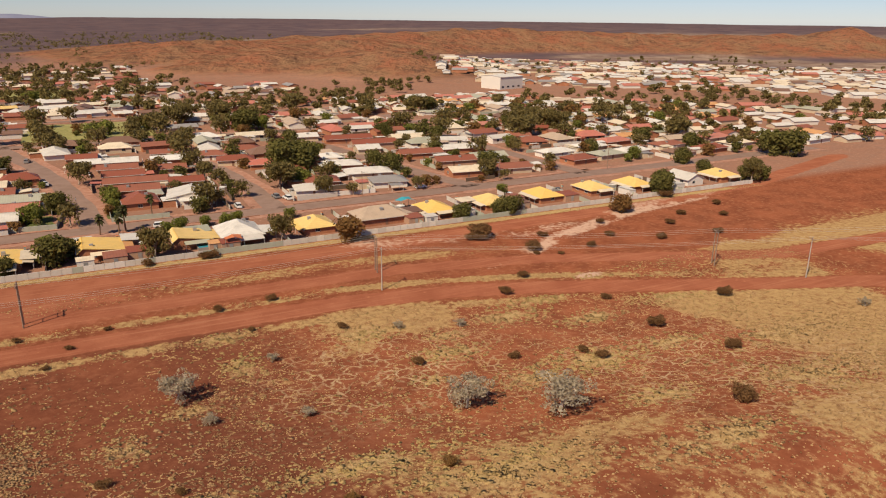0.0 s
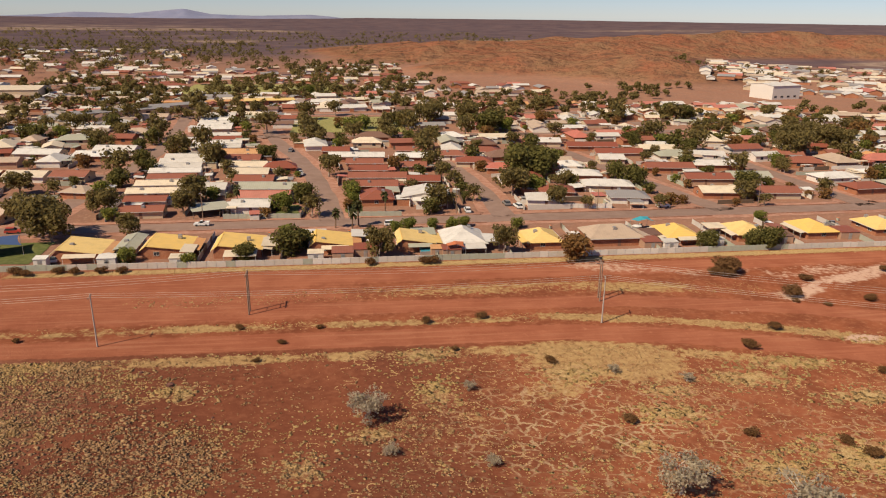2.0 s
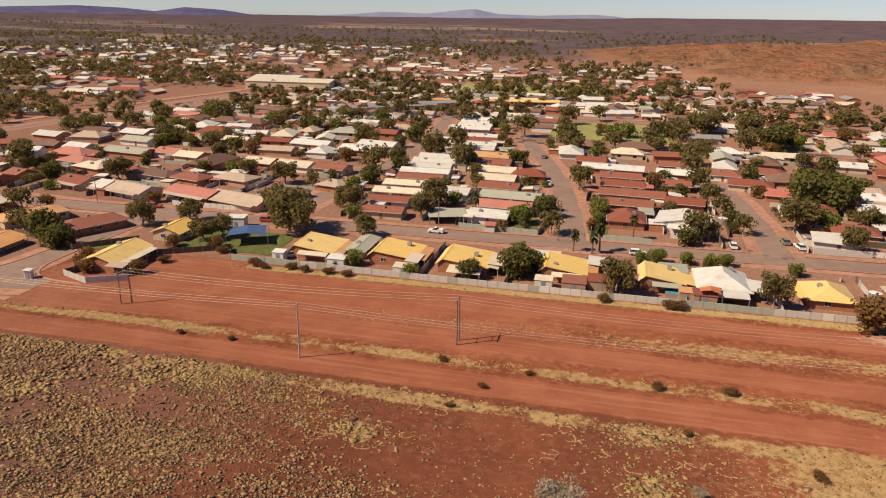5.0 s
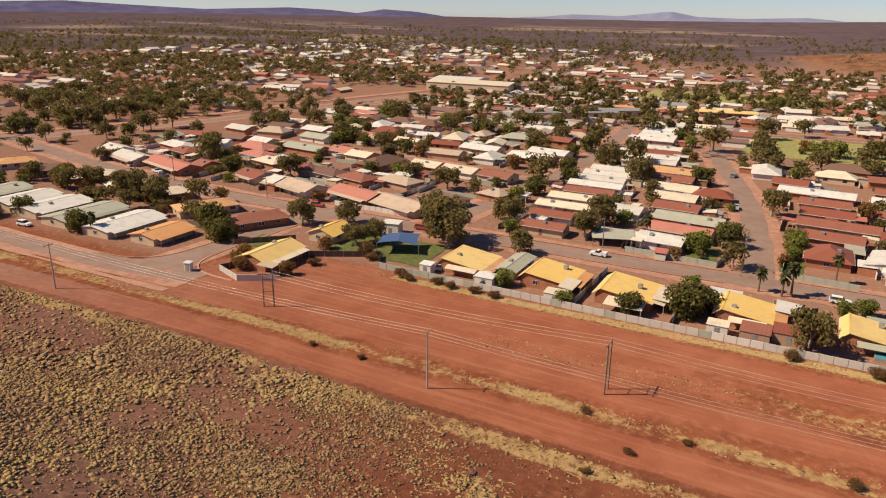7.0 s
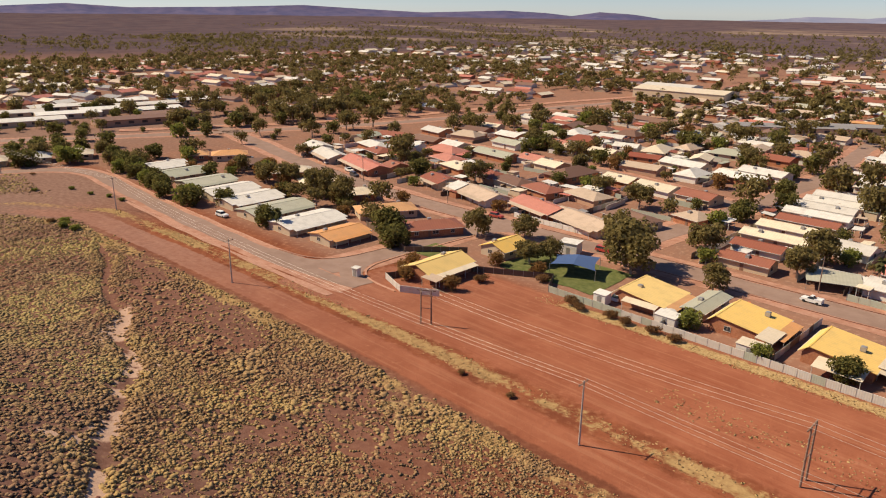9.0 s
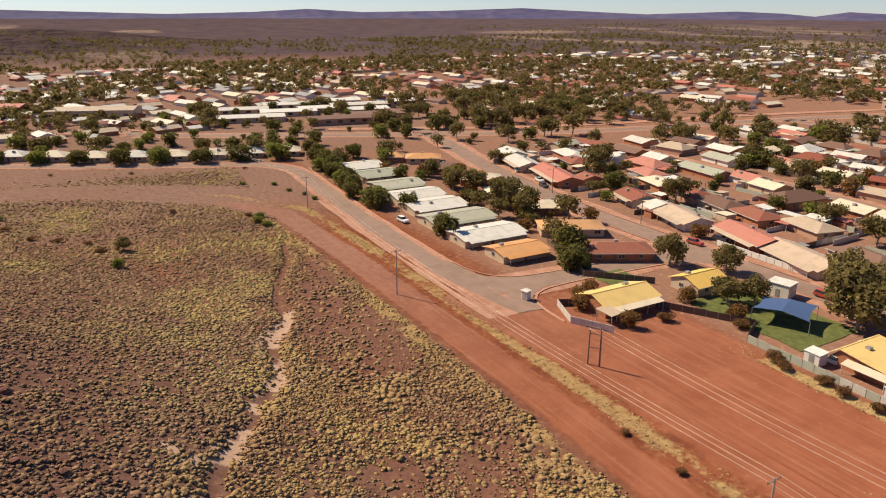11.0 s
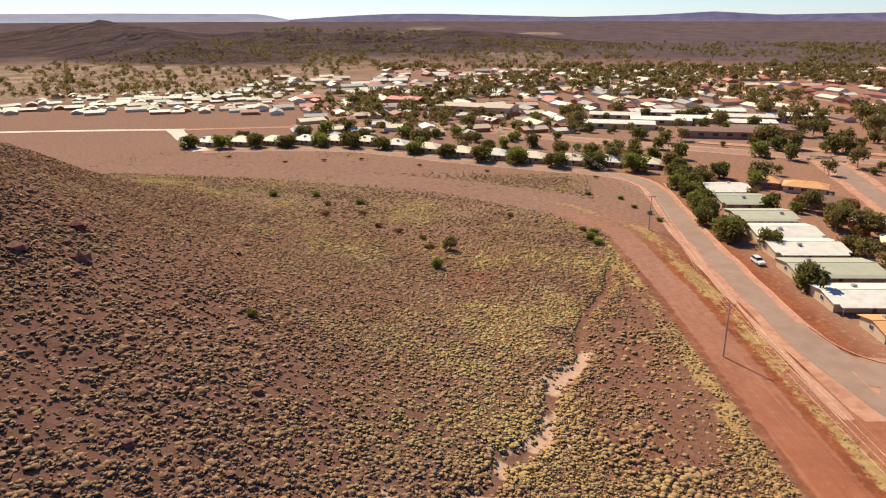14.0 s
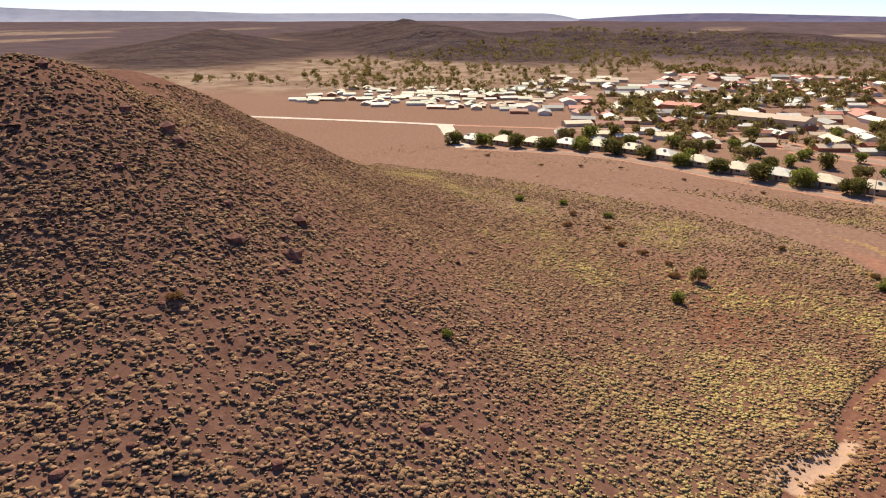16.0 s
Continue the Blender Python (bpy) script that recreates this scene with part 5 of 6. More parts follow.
def yards(seed=91):
    """Patios, sheds and boundary fences that crowd the yards behind the first street."""
    rnd = random.Random(seed)
    roofs, fences = {"v": [], "f": [], "slot": []}, {"v": [], "f": [], "slot": []}
    for x, y, r in list(TAKEN):
        if not (-300 < x < 420 and 236 < y < 620 and x < 280 + (y - 236) * 0.4):
            continue
        for k in range(rnd.choice((1, 2, 2, 3))):
            a = rnd.choice((0, 90, 180, 270)) + rnd.uniform(-25, 25)
            d = r + rnd.uniform(-1.0, 3.0)
            px, py = x + d * math.cos(math.radians(a)), y + d * math.sin(math.radians(a))
            if any(away(px, py, line) < 7 for line in ROAD_LINES):
                continue
            m = pose(px, py, lie(px, py), 0, 0, rnd.choice((0, 90)) + rnd.uniform(-7, 7))
            L, W, h = rnd.uniform(2.5, 7.5), rnd.uniform(2.2, 5.0), rnd.uniform(2.0, 2.6)
            colour = SLOTS.index(rnd.choice("WWWCCTTRPGS"))
            slab_box(roofs["v"], roofs["f"], m, -L / 2, -W / 2, h, L / 2, W / 2, h + 0.1, rnd.uniform(-0.3, 0.5))
            roofs["slot"] += [colour] * 6
            if rnd.random() < 0.55:
                slab_box(roofs["v"], roofs["f"], m, -L / 2 + 0.2, -W / 2 + 0.2, -0.2, L / 2 - 0.2, W / 2 - 0.2, h - 0.32)
                roofs["slot"] += [len(SLOTS) + rnd.randrange(3)] * 6
            else:
                for i in (-1, 1):
                    for j in (-1, 1):
                        slab_box(roofs["v"], roofs["f"], m, i * (L / 2 - 0.3) - 0.05, j * (W / 2 - 0.3) - 0.05, -0.2, i * (L / 2 - 0.3) + 0.05, j * (W / 2 - 0.3) + 0.05, h - 0.05)
                        roofs["slot"] += [len(SLOTS)] * 6
        for k in range(2):
            turn = rnd.choice((0, 90))
            px, py = x + rnd.choice((-1, 1)) * (r + 1.5) * (turn == 90), y + rnd.choice((-1, 1)) * (r + 1.5) * (turn == 0)
            if any(away(px, py, line) < 6 for line in ROAD_LINES):
                continue
            m = pose(px, py, lie(px, py), 0, 0, turn + rnd.uniform(-4, 4))
            L = rnd.uniform(4, 8.5)
            slab_box(fences["v"], fences["f"], m, -L, -0.05, -0.2, L, 0.05, rnd.uniform(1.4, 1.8))
            fences["slot"] += [rnd.choice((0, 1, 2, 2, 0, 3))] * 6
    for name, d, mats, label, category in (("yard_sheds", roofs, [ROOFS[k] for k in SLOTS] + [WALLS[k] for k in ("white", "brick", "cream")], "small sheds, carports and patio roofs crowding back yards", "sheds"), ("yard_fences", fences, PANELS, "weathered sheet fences between the back yards", "fences")):
        me = bpy.data.meshes.new(name)
        me.from_pydata(d["v"], [], d["f"])
        for mat in mats:
            me.materials.append(mat)
        me.polygons.foreach_set("material_index", d["slot"])
        tagged(new(name, me), label, category, kind="stuff")


yards()


def big_shed(x, y, yaw, L, W, tall, roof, wall, label):
    z = lie(x, y)
    b = thing("large_building", pose(x, y, z, 0, 0, yaw), label, "building")
    part("wall", walls(L, W, tall, W * 0.06, True), WALLS[wall], b)
    part("roof", gable_roof(L, W, tall, W * 0.06, 0.5, 0.25), ROOFS[roof], b)
    for k in range(int(L / 7)):
        part("window", Build().box(-1.4, -0.06, -0.7, 1.4, 0.04, 0.7), M["glass"], b, at=pose(-L / 2 + 3.5 + 7 * k, -W / 2 - 0.02, min(tall * 0.55, 2.2)))
    TAKEN.append((x, y, L * 0.5))


big_shed(364, 574, 15, 30, 24, 11, "W", "white", "large white box-like warehouse at the foot of red hills")
big_shed(-243, 585, 3, 70, 30, 7, "C", "cream", "big cream school hall with long pale roof")
big_shed(-262, 600, 3, 40, 26, 8, "W", "white", "white hall beside the school hall")
big_shed(-128, 480, 35, 60, 16, 4, "S", "cream", "long slate-roofed public building")
big_shed(-105, 505, 35, 50, 14, 4, "S", "cream", "slate-roofed wing of a public building")
big_shed(-42, 535, 10, 34, 14, 4, "Y", "brick", "building with bright yellow-orange roof beside the park")
big_shed(-90, 530, 8, 60, 10, 3.5, "O", "brick", "long orange-roofed row of units")
for i, (x, y, L, yaw, roof) in enumerate(((-425, 186, 40, 78, "W"), (-440, 214, 34, 78, "W"), (-446, 238, 30, 80, "W"), (-452, 268, 42, 82, "W"), (-428, 262, 26, 82, "W"), (-458, 300, 34, 85, "W"), (-392, 232, 42, 80, "B"), (-400, 258, 34, 80, "B"), (-474, 226, 36, 80, "W"), (-480, 262, 30, 82, "W"), (-462, 192, 30, 78, "W"))):
    big_shed(x, y, yaw, L, 16, 3.0 if roof == "W" else 3.6, roof, "cream" if roof == "W" else "tan", "long white-roofed school block" if roof == "W" else "long dark brown-roofed hall")
big_shed(-488, 108, 70, 50, 22, 5, "T", "cream", "shopping arcade with flat tan roof")
big_shed(-520, 60, 70, 24, 20, 6, "P", "brick", "red-roofed building among white roofs")


# ---- small things of the first yards ----
WHEEL = Build().tube([(0, -0.1, 0), (0, 0.1, 0)], [0.33, 0.33], 10).mesh("wheel", painted("tyre_rubber", (0.03, 0.028, 0.026), 0.8))
PAINTS = {"white": painted("white_car_paint", (0.75, 0.70, 0.64), 0.3), "red": painted("red_car_paint", (0.42, 0.06, 0.04), 0.3), "grey": painted("grey_car_paint", (0.22, 0.20, 0.19), 0.3), "dark": painted("dark_car_paint", (0.05, 0.05, 0.06), 0.3)}


def car(x, y, yaw, paint, kind="wagon"):
    c = thing("ute" if kind == "ute" else "car", pose(x, y, lie(x, y) + 0.1, 0, 0, yaw), f"{paint} {'utility pickup' if kind == 'ute' else 'station wagon'} parked on the roadside", "car", "parked cars")
    prof = [(-2.3, 0.35), (2.3, 0.35), (2.35, 0.75), (2.1, 0.95), (1.0, 1.02), (-2.25, 1.02)]
    n = len(prof)
    b = Build().add([(px, s * 0.88, pz) for s in (-1, 1) for px, pz in prof], [tuple(range(n - 1, -1, -1)), tuple(range(n, 2 * n))] + [(i, (i + 1) % n, n + (i + 1) % n, n + i) for i in range(n)])
    part("body", b, PAINTS[paint], c)
    back = -0.5 if kind == "ute" else -2.1
    part("cabin", Build().add([(0.95, -0.8, 1.0), (0.95, 0.8, 1.0), (back - 0.05, 0.8, 1.0), (back - 0.05, -0.8, 1.0), (0.3, -0.66, 1.62), (0.3, 0.66, 1.62), (back + 0.25, 0.66, 1.62), (back + 0.25, -0.66, 1.62)],
                              [(0, 1, 5, 4), (1, 2, 6, 5), (2, 3, 7, 6), (3, 0, 4, 7), (4, 5, 6, 7)]), M["glass"], c, "dark window glass all round")
    part("cabin_roof", Build().box(back + 0.2, -0.67, 1.61, 0.34, 0.67, 1.68), PAINTS[paint], c)
    if kind == "ute":
        part("tray", Build().box(-2.3, -0.9, 1.02, -0.62, -0.82, 1.32).box(-2.3, 0.82, 1.02, -0.62, 0.9, 1.32).box(-2.3, -0.82, 1.02, -2.22, 0.82, 1.32), PAINTS[paint], c)
    for wx in (-1.4, 1.45):
        for wy in (-0.8, 0.8):
            part("wheel", WHEEL, None, c, at=pose(wx, wy, 0.33))


for x, y, yaw, paint, kind in ((-35, 229, 178, "white", "ute"), (-129, 231, 8, "red", "wagon"), (-87, 226, 5, "red", "wagon"), (22, 224, 0, "white", "wagon"), (-128, 240, 20, "dark", "wagon"), (-66, 199, 90, "white", "wagon"), (66, 242, 100, "white", "wagon"), (63, 246, 95, "grey", "wagon"),
                               (139, 212, 90, "white", "wagon"), (160, 211, 80, "grey", "ute"), (-205, 236, -8, "dark", "wagon"), (-213, 240, -8, "white", "ute"), (-188, 170, 5, "white", "wagon"), (116, 238, 0, "white", "ute"), (-16, 352, 80, "grey", "wagon"), (48, 238, 90, "white", "wagon"), (-231, 244, 80, "white", "wagon"), (-9, 300, 95, "white", "ute")):
    car(x, y, yaw, paint, kind)


def shade_sail(x, y, yaw, L, W, mat, label):
    s = thing("shade_sail", pose(x, y, lie(x, y), 0, 0, yaw), label, "shade sail")
    n = 8
    v = []
    for j in range(n + 1):
        for i in range(n + 1):
            a, b = i / n * 2 - 1, j / n * 2 - 1
            v.append((a * L / 2 * (1 - 0.12 * (1 - b * b)), b * W / 2 * (1 - 0.12 * (1 - a * a)), 3.1 + 0.7 * (1 - abs(a)) * 0.9 + 0.25 * a * b))
    f = [(j * (n + 1) + i, j * (n + 1) + i + 1, (j + 1) * (n + 1) + i + 1, (j + 1) * (n + 1) + i) for j in range(n) for i in range(n)]
    part("cloth", Build().add(v, f), mat, s)
    for a in (-1, 1):
        for b in (-1, 1):
            part("post", Build().tube([(a * L / 2, b * W / 2, -0.2), (a * L / 2, b * W / 2, 3.1 + 0.25 * a * b)], [0.07, 0.06], 6), M["steel"], s)


shade_sail(-83, 206.5, 25, 11, 9, M["blue"], "faded blue shade cloth sail over a playground lawn")
shade_sail(37, 193.5, 0, 5, 3.5, M["orange_tarp"], "orange tarpaulin shade behind the fence")
shade_sail(98, 213, 10, 6, 4, M["teal"], "pale teal shade cloth in a back yard")


def block_hut(x, y, yaw, L, W, tall, label):
    b = thing("service_hut", pose(x, y, lie(x, y), 0, 0, yaw), label, "hut")
    part("wall", Build().box(-L / 2, -W / 2, -0.2, L / 2, W / 2, tall), WALLS["white"], b)
    part("roof", Build().slab([(-L / 2 - 0.2, -W / 2 - 0.2, tall + 0.12), (L / 2 + 0.2, -W / 2 - 0.2, tall + 0.12), (L / 2 + 0.2, W / 2 + 0.2, tall + 0.2), (-L / 2 - 0.2, W / 2 + 0.2, tall + 0.2)], 0.12), ROOFS["W"], b)
    part("door", Build().box(-0.45, -0.05, 0, 0.45, 0.03, 2.0), M["steel"], b, at=pose(0, -W / 2 - 0.02, 0))


block_hut(-118, 166, 10, 1.6, 1.4, 2.1, "small white transformer hut at the street corner")
block_hut(-93, 219, 12, 5, 4, 3.2, "white pump hut beside the lawn")


def pool(x, y, L, W):
    p = thing("swimming_pool", pose(x, y, lie(x, y)), "above-ground pool with bright blue water behind the fence", "pool")
    part("rim", Build().box(-L / 2, -W / 2, -0.1, L / 2, W / 2, 0.9), M["steel"], p)
    part("water", Build().box(-L / 2 + 0.2, -W / 2 + 0.2, 0.85, L / 2 - 0.2, W / 2 - 0.2, 0.93), painted("pool_water", (0.03, 0.28, 0.36), 0.1), p)


pool(30, 196.5, 4.5, 3)


def bin_cart(x, y):
    b = thing("wheelie_bin", pose(x, y, lie(x, y), 0, 0, (x * 37) % 40), "dark green wheelie bin in a yard", "bin", "wheelie bins")
    part("body", Build().add([(-0.22, -0.26, 0.05), (0.22, -0.26, 0.05), (0.22, 0.26, 0.05), (-0.22, 0.26, 0.05), (-0.29, -0.33, 0.98), (0.29, -0.33, 0.98), (0.29, 0.33, 0.98), (-0.29, 0.33, 0.98)], [(3, 2, 1, 0), (4, 5, 6, 7), (0, 1, 5, 4), (1, 2, 6, 5), (2, 3, 7, 6), (3, 0, 4, 7)]), PANELS[1], b)
    part("lid", Build().slab([(-0.32, -0.36, 1.02), (0.32, -0.36, 1.02), (0.32, 0.38, 1.08), (-0.32, 0.38, 1.08)], 0.05), M["orange_tarp"], b)


for x in (-67, -44, -14, 9, 34, 70, 99, 120, 142, 166):
    bin_cart(x, 216.5)


def water_tank(x, y, r=1.4, h=2.1):
    t = thing("water_tank", pose(x, y, lie(x, y)), "round pale steel rainwater tank beside a house", "water tank", "water tanks")
    part("shell", Build().tube([(0, 0, 0), (0, 0, h)], [r, r], 16), M["steel"], t)
    part("lid", Build().tube([(0, 0, h), (0, 0, h + 0.25)], [r + 0.04, r * 0.25], 16), ROOFS["W"], t)


for x, y in ((-53, 197), (15, 203), (74, 205), (95, 210), (181, 205), (-66, 207), (48, 262), (-10, 262)):
    water_tank(x, y)

# ---- trees and shrubs ----


def leaf_cloud(blobs, count, size, seed, droop=0.0):
    """Leaf sprays: small quads scattered in the outer part of some uneven blobs (x, y, z, radius, flatness), turned outward."""
    r = np.random.RandomState(seed)
    blobs = np.asarray(blobs, dtype=float)
    pick = r.choice(len(blobs), count, p=blobs[:, 3] ** 2 / (blobs[:, 3] ** 2).sum())
    c, rad, flat = blobs[pick, :3], blobs[pick, 3], blobs[pick, 4]
    size = np.broadcast_to(size, len(blobs))[pick]
    d = r.normal(size=(count, 3))
    d /= np.linalg.norm(d, axis=1)[:, None]
    far = rad * (0.45 + 0.6 * r.rand(count) ** 0.6)
    p = c + d * far[:, None] * np.stack([np.ones(count), np.ones(count), flat], -1)
    n = d + 0.7 * r.normal(size=(count, 3)) + (0, 0, 0.25)
    n /= np.linalg.norm(n, axis=1)[:, None]
    s = np.cross(n, r.normal(size=(count, 3)))
    s /= np.linalg.norm(s, axis=1)[:, None]
    u = np.cross(n, s)
    a = (size * (0.6 + 0.8 * r.rand(count)))[:, None]
    b = a * (0.45 + 0.4 * r.rand(count))[:, None]
    v = np.stack([p - s * a - u * b * 0.3, p - u * b, p + s * a + u * b * 0.2 - np.stack([size * 0, size * 0, size * droop], -1), p + u * b], 1)
    return v.reshape(-1, 3), np.arange(count * 4).reshape(-1, 4)


def limbs(base, top, spread, count, girth, seed, lean=0.0):
    """A trunk with limbs that fork towards the crown's blobs; gives the wood and the limb ends."""
    rnd = random.Random(seed)
    b, ends = Build(), []
    fork = base + (top - base) * 0.35
    lx, ly = rnd.uniform(-1, 1) * lean, rnd.uniform(-1, 1) * lean
    b.tube([(0, 0, base - 0.3), (lx * 0.4, ly * 0.4, fork * 0.5), (lx, ly, fork)], [girth, girth * 0.85, girth * 0.7], 7)
    for i in range(count):
        a = 2 * math.pi * (i + rnd.uniform(-0.3, 0.3)) / count
        d = spread * rnd.uniform(0.5, 1.0)
        z = top * rnd.uniform(0.72, 1.0)
        mid = (lx + math.cos(a) * d * 0.4, ly + math.sin(a) * d * 0.4, fork + (z - fork) * 0.55)
        end = (lx + math.cos(a) * d, ly + math.sin(a) * d, z)
        b.tube([(lx, ly, fork - 0.15), mid, end], [girth * 0.5, girth * 0.35, girth * 0.12], 5)
        ends.append(end)
        for k in range(2):
            tip = (mid[0] + rnd.uniform(-1, 1) * spread * 0.5, mid[1] + rnd.uniform(-1, 1) * spread * 0.5, mid[2] + rnd.uniform(0.1, 0.5) * (top - fork))
            b.tube([mid, tip], [girth * 0.25, girth * 0.08], 4)
            ends.append(tip)
    return b, ends


def tree_meshes(kind, seed, count):
    rnd = random.Random(seed * 13 + 5)
    if kind == "gum":
        wood, ends = limbs(0, 6.8, 3.0, 6, 0.26, seed, 0.6)
        blobs = [(x, y, z * rnd.uniform(0.75, 1.0), rnd.uniform(1.1, 1.9), rnd.uniform(0.65, 0.95)) for x, y, z in ends]
        blobs += [(x * 1.05, y * 1.05, z * rnd.uniform(0.4, 0.6), rnd.uniform(0.9, 1.4), 0.9) for x, y, z in ends[::3]]
        size, leaf = 0.30, "gum"
    elif kind in ("dark", "green", "rust"):
        wood, ends = limbs(0, 4.6, 2.3, 6, 0.24, seed, 0.3)
        blobs = [(x, y, z * rnd.uniform(0.7, 1.0), rnd.uniform(1.1, 1.8), rnd.uniform(0.75, 1.0)) for x, y, z in ends] + [(0, 0, 3.0, 2.2, 0.85)]
        blobs += [(x * 1.1, y * 1.1, rnd.uniform(0.9, 1.9), rnd.uniform(0.9, 1.3), 0.9) for x, y, z in ends[::2]]
        size, leaf = 0.29, kind
    elif kind == "grey":
        wood, ends = limbs(0, 2.1, 1.7, 9, 0.12, seed, 0.5)
        blobs = [(x, y, z * rnd.uniform(0.8, 1.1) + 0.2, rnd.uniform(0.33, 0.6), rnd.uniform(0.65, 0.9)) for x, y, z in ends]
        blobs += [(x * 1.12, y * 1.12, z * rnd.uniform(0.35, 0.6), rnd.uniform(0.28, 0.5), 0.8) for x, y, z in ends[::5]]
        size, leaf = 0.085, "grey"
    else:
        wood, ends = limbs(0, 1.1, 0.9, 5, 0.06, seed, 0.1)
        blobs = [(x, y, max(0.45, z), rnd.uniform(0.45, 0.75), 0.8) for x, y, z in ends]
        size, leaf = 0.095, "olive"
    if count < 700 and kind in ("gum", "dark", "green", "rust"):
        wood = limbs(0, 6.8 if kind == "gum" else 4.6, 2.6, 3, 0.25, seed, 0.4)[0]
    v, f = leaf_cloud(blobs, count, size * (1 if count > 900 else (1500 / count) ** 0.4), seed, 0.3 if kind == "gum" else 0.0)
    bark = M["pale_bark" if kind == "grey" else "bark"]
    return wood.mesh("trunk", bark), fast_mesh("crown", v, f, [LEAVES[leaf]])


def palm_meshes(seed, tall):
    rnd = random.Random(seed)
    wood = Build().tube([(0, 0, -0.3), (0.1, 0, tall * 0.4), (0.25, 0.05, tall)], [0.28, 0.2, 0.17], 8)
    v, f = [], []
    for i in range(46):
        a = rnd.uniform(0, 2 * math.pi)
        up = rnd.uniform(-1.0, 1.1)
        span = rnd.uniform(1.3, 1.9)
        side = Vector((-math.sin(a), math.cos(a), 0))
        p = Vector((0.25, 0.05, tall - 0.1 - 0.5 * (up < -0.4)))
        d = Vector((math.cos(a) * math.cos(up), math.sin(a) * math.cos(up), math.sin(up)))
        k = len(v)
        for j, w in enumerate((0.06, 0.28, 0.42, 0.12)):
            q = p + d * span * j / 3 - Vector((0, 0, 0.16 * j * j * 0.5))
            v += [q - side * w, q + side * w]
        f += [(k + 2 * j, k + 2 * j + 1, k + 2 * j + 3, k + 2 * j + 2) for j in range(3)]
    return wood.mesh("trunk", M["palm_trunk"]), fast_mesh("crown", v, f, [LEAVES["palm"]])


TREE = {}
for kind, seeds, fine, rough in (("gum", 5, 2600, 640), ("dark", 4, 2500, 620), ("green", 3, 2100, 560), ("rust", 2, 1500, 480), ("grey", 3, 2100, 900), ("olive", 3, 1900, 500)):
    for lod, count in (("near", fine), ("far", rough)):
        TREE[kind, lod] = [tree_meshes(kind, 3 + s, count) for s in range(seeds)]
TREE["palm", "near"] = [palm_meshes(1, 6.8), palm_meshes(2, 5.6)]
TREE_WORDS = {"gum": ("gum_tree", "open-crowned grey-green gum tree with pale trunk", "tree"), "dark": ("shade_tree", "dense dark green shade tree in a yard", "tree"), "green": ("leafy_tree", "bright green leafy tree in a yard", "tree"),
              "rust": ("rusty_tree", "small tree with rusty orange-brown foliage", "tree"), "grey": ("grey_shrub", "silver-grey shrub with pale twisted branches on red earth", "shrub"),
              "olive": ("dry_shrub", "low olive-brown dry shrub on red earth", "shrub"), "palm": ("fan_palm", "tall fan palm with a shaggy head", "palm")}
tree_dice = random.Random(77)


def tree(kind, x, y, s=1.0, lod="near", wide=1.0):
    name, label, category = TREE_WORDS[kind]
    trunk, crown = tree_dice.choice(TREE[kind, lod])
    w = s * wide
    t = thing(name, pose(x, y, lie(x, y), 0, 0, tree_dice.uniform(0, 360)) @ Matrix.Diagonal((w, w * tree_dice.uniform(0.85, 1.15), s, 1)), label, category, name + "s")
    part("trunk", trunk, None, t)
    part("crown", crown, None, t)


def plant(kind, spots, s=1.0, lod="near", wide=1.0):
    for x, y in spots:
        tree(kind, x, y, s * tree_dice.uniform(0.88, 1.12), lod, wide)


# near shrubs on the open ground
plant("grey", ((10, 111), (49, 84.5)), 1.65, wide=1.2)
plant("grey", ((59.5, 75),), 2.1, wide=1.15)
plant("grey", ((27, 95), (13, 99), (28, 120), (55, 124), (67, 119), (153, 87)), 0.65, wide=1.2)
plant("olive", ((84, 62.5), (106, 83), (103, 100), (131, 107)), 1.35, wide=1.05)
plant("olive", ((36, 151), (24, 149.5), (45, 129), (68, 100), (82, 92), (105, 118), (51, 106), (81, 96)), 0.85, wide=1.25)
plant("olive", ((-2, 84), (6, 76), (-5, 142), (-66, 147), (-55, 147), (-14, 150), (110, 153), (116, 150), (2, 149), (28, 136), (-9, 134)), 0.5, wide=1.5)
plant("rust", ((36, 66), (22, 63), (12, 68)), 0.22, wide=1.5)
plant("olive", ((128, 152), (140, 158), (152, 149), (166, 160), (178, 167), (121, 166), (146, 170), (190, 160), (200, 172), (172, 146), (96, 139), (86, 131)), 1.0, wide=1.3)
plant("olive", ((162, 178), (105, 174), (111, 156)), 2.0, wide=1.3)
plant("olive", ((102, 171), (100, 172), (191, 188)), 1.5, wide=1.3)
plant("olive", ((-221, 54), (-224, 65), (-210, 71), (-205, 77), (-199, 84), (-190, 86), (-231, 110), (-236, 52), (-216, 130)), 0.72, wide=1.5)
plant("green", ((-243, 33), (-249, 46), (-240, 62), (-213, 133), (-208, 131), (-203, 132)), 0.34, wide=1.8)
plant("gum", ((-190, 91.5),), 0.5, wide=1.15)
plant("green", ((-171, 88.5),), 0.42, wide=0.95)
plant("green", ((-107.5, 63.5),), 0.22, wide=1.3)
plant("olive", ((-84.6, 39.8),), 0.6, wide=1.2)
plant("green", ((-262, 140), (-256, 150), (-244, 152), (-236, 155), (-228, 156)), 0.22, wide=1.9)
plant("olive", ((-318, 20), (-325, 52), (-312, 78), (-300, 106), (-330, -8), (-322, 36), (-290, 148)), 0.6, wide=1.5)
# trees of the first row of yards
plant("gum", ((-73, 216), (-77, 220)), 1.6, wide=1.05)
plant("gum", ((16.5, 193.5), (50.5, 194)), 1.2, wide=0.8)
plant("gum", ((242, 192.5),), 1.35, wide=0.95)
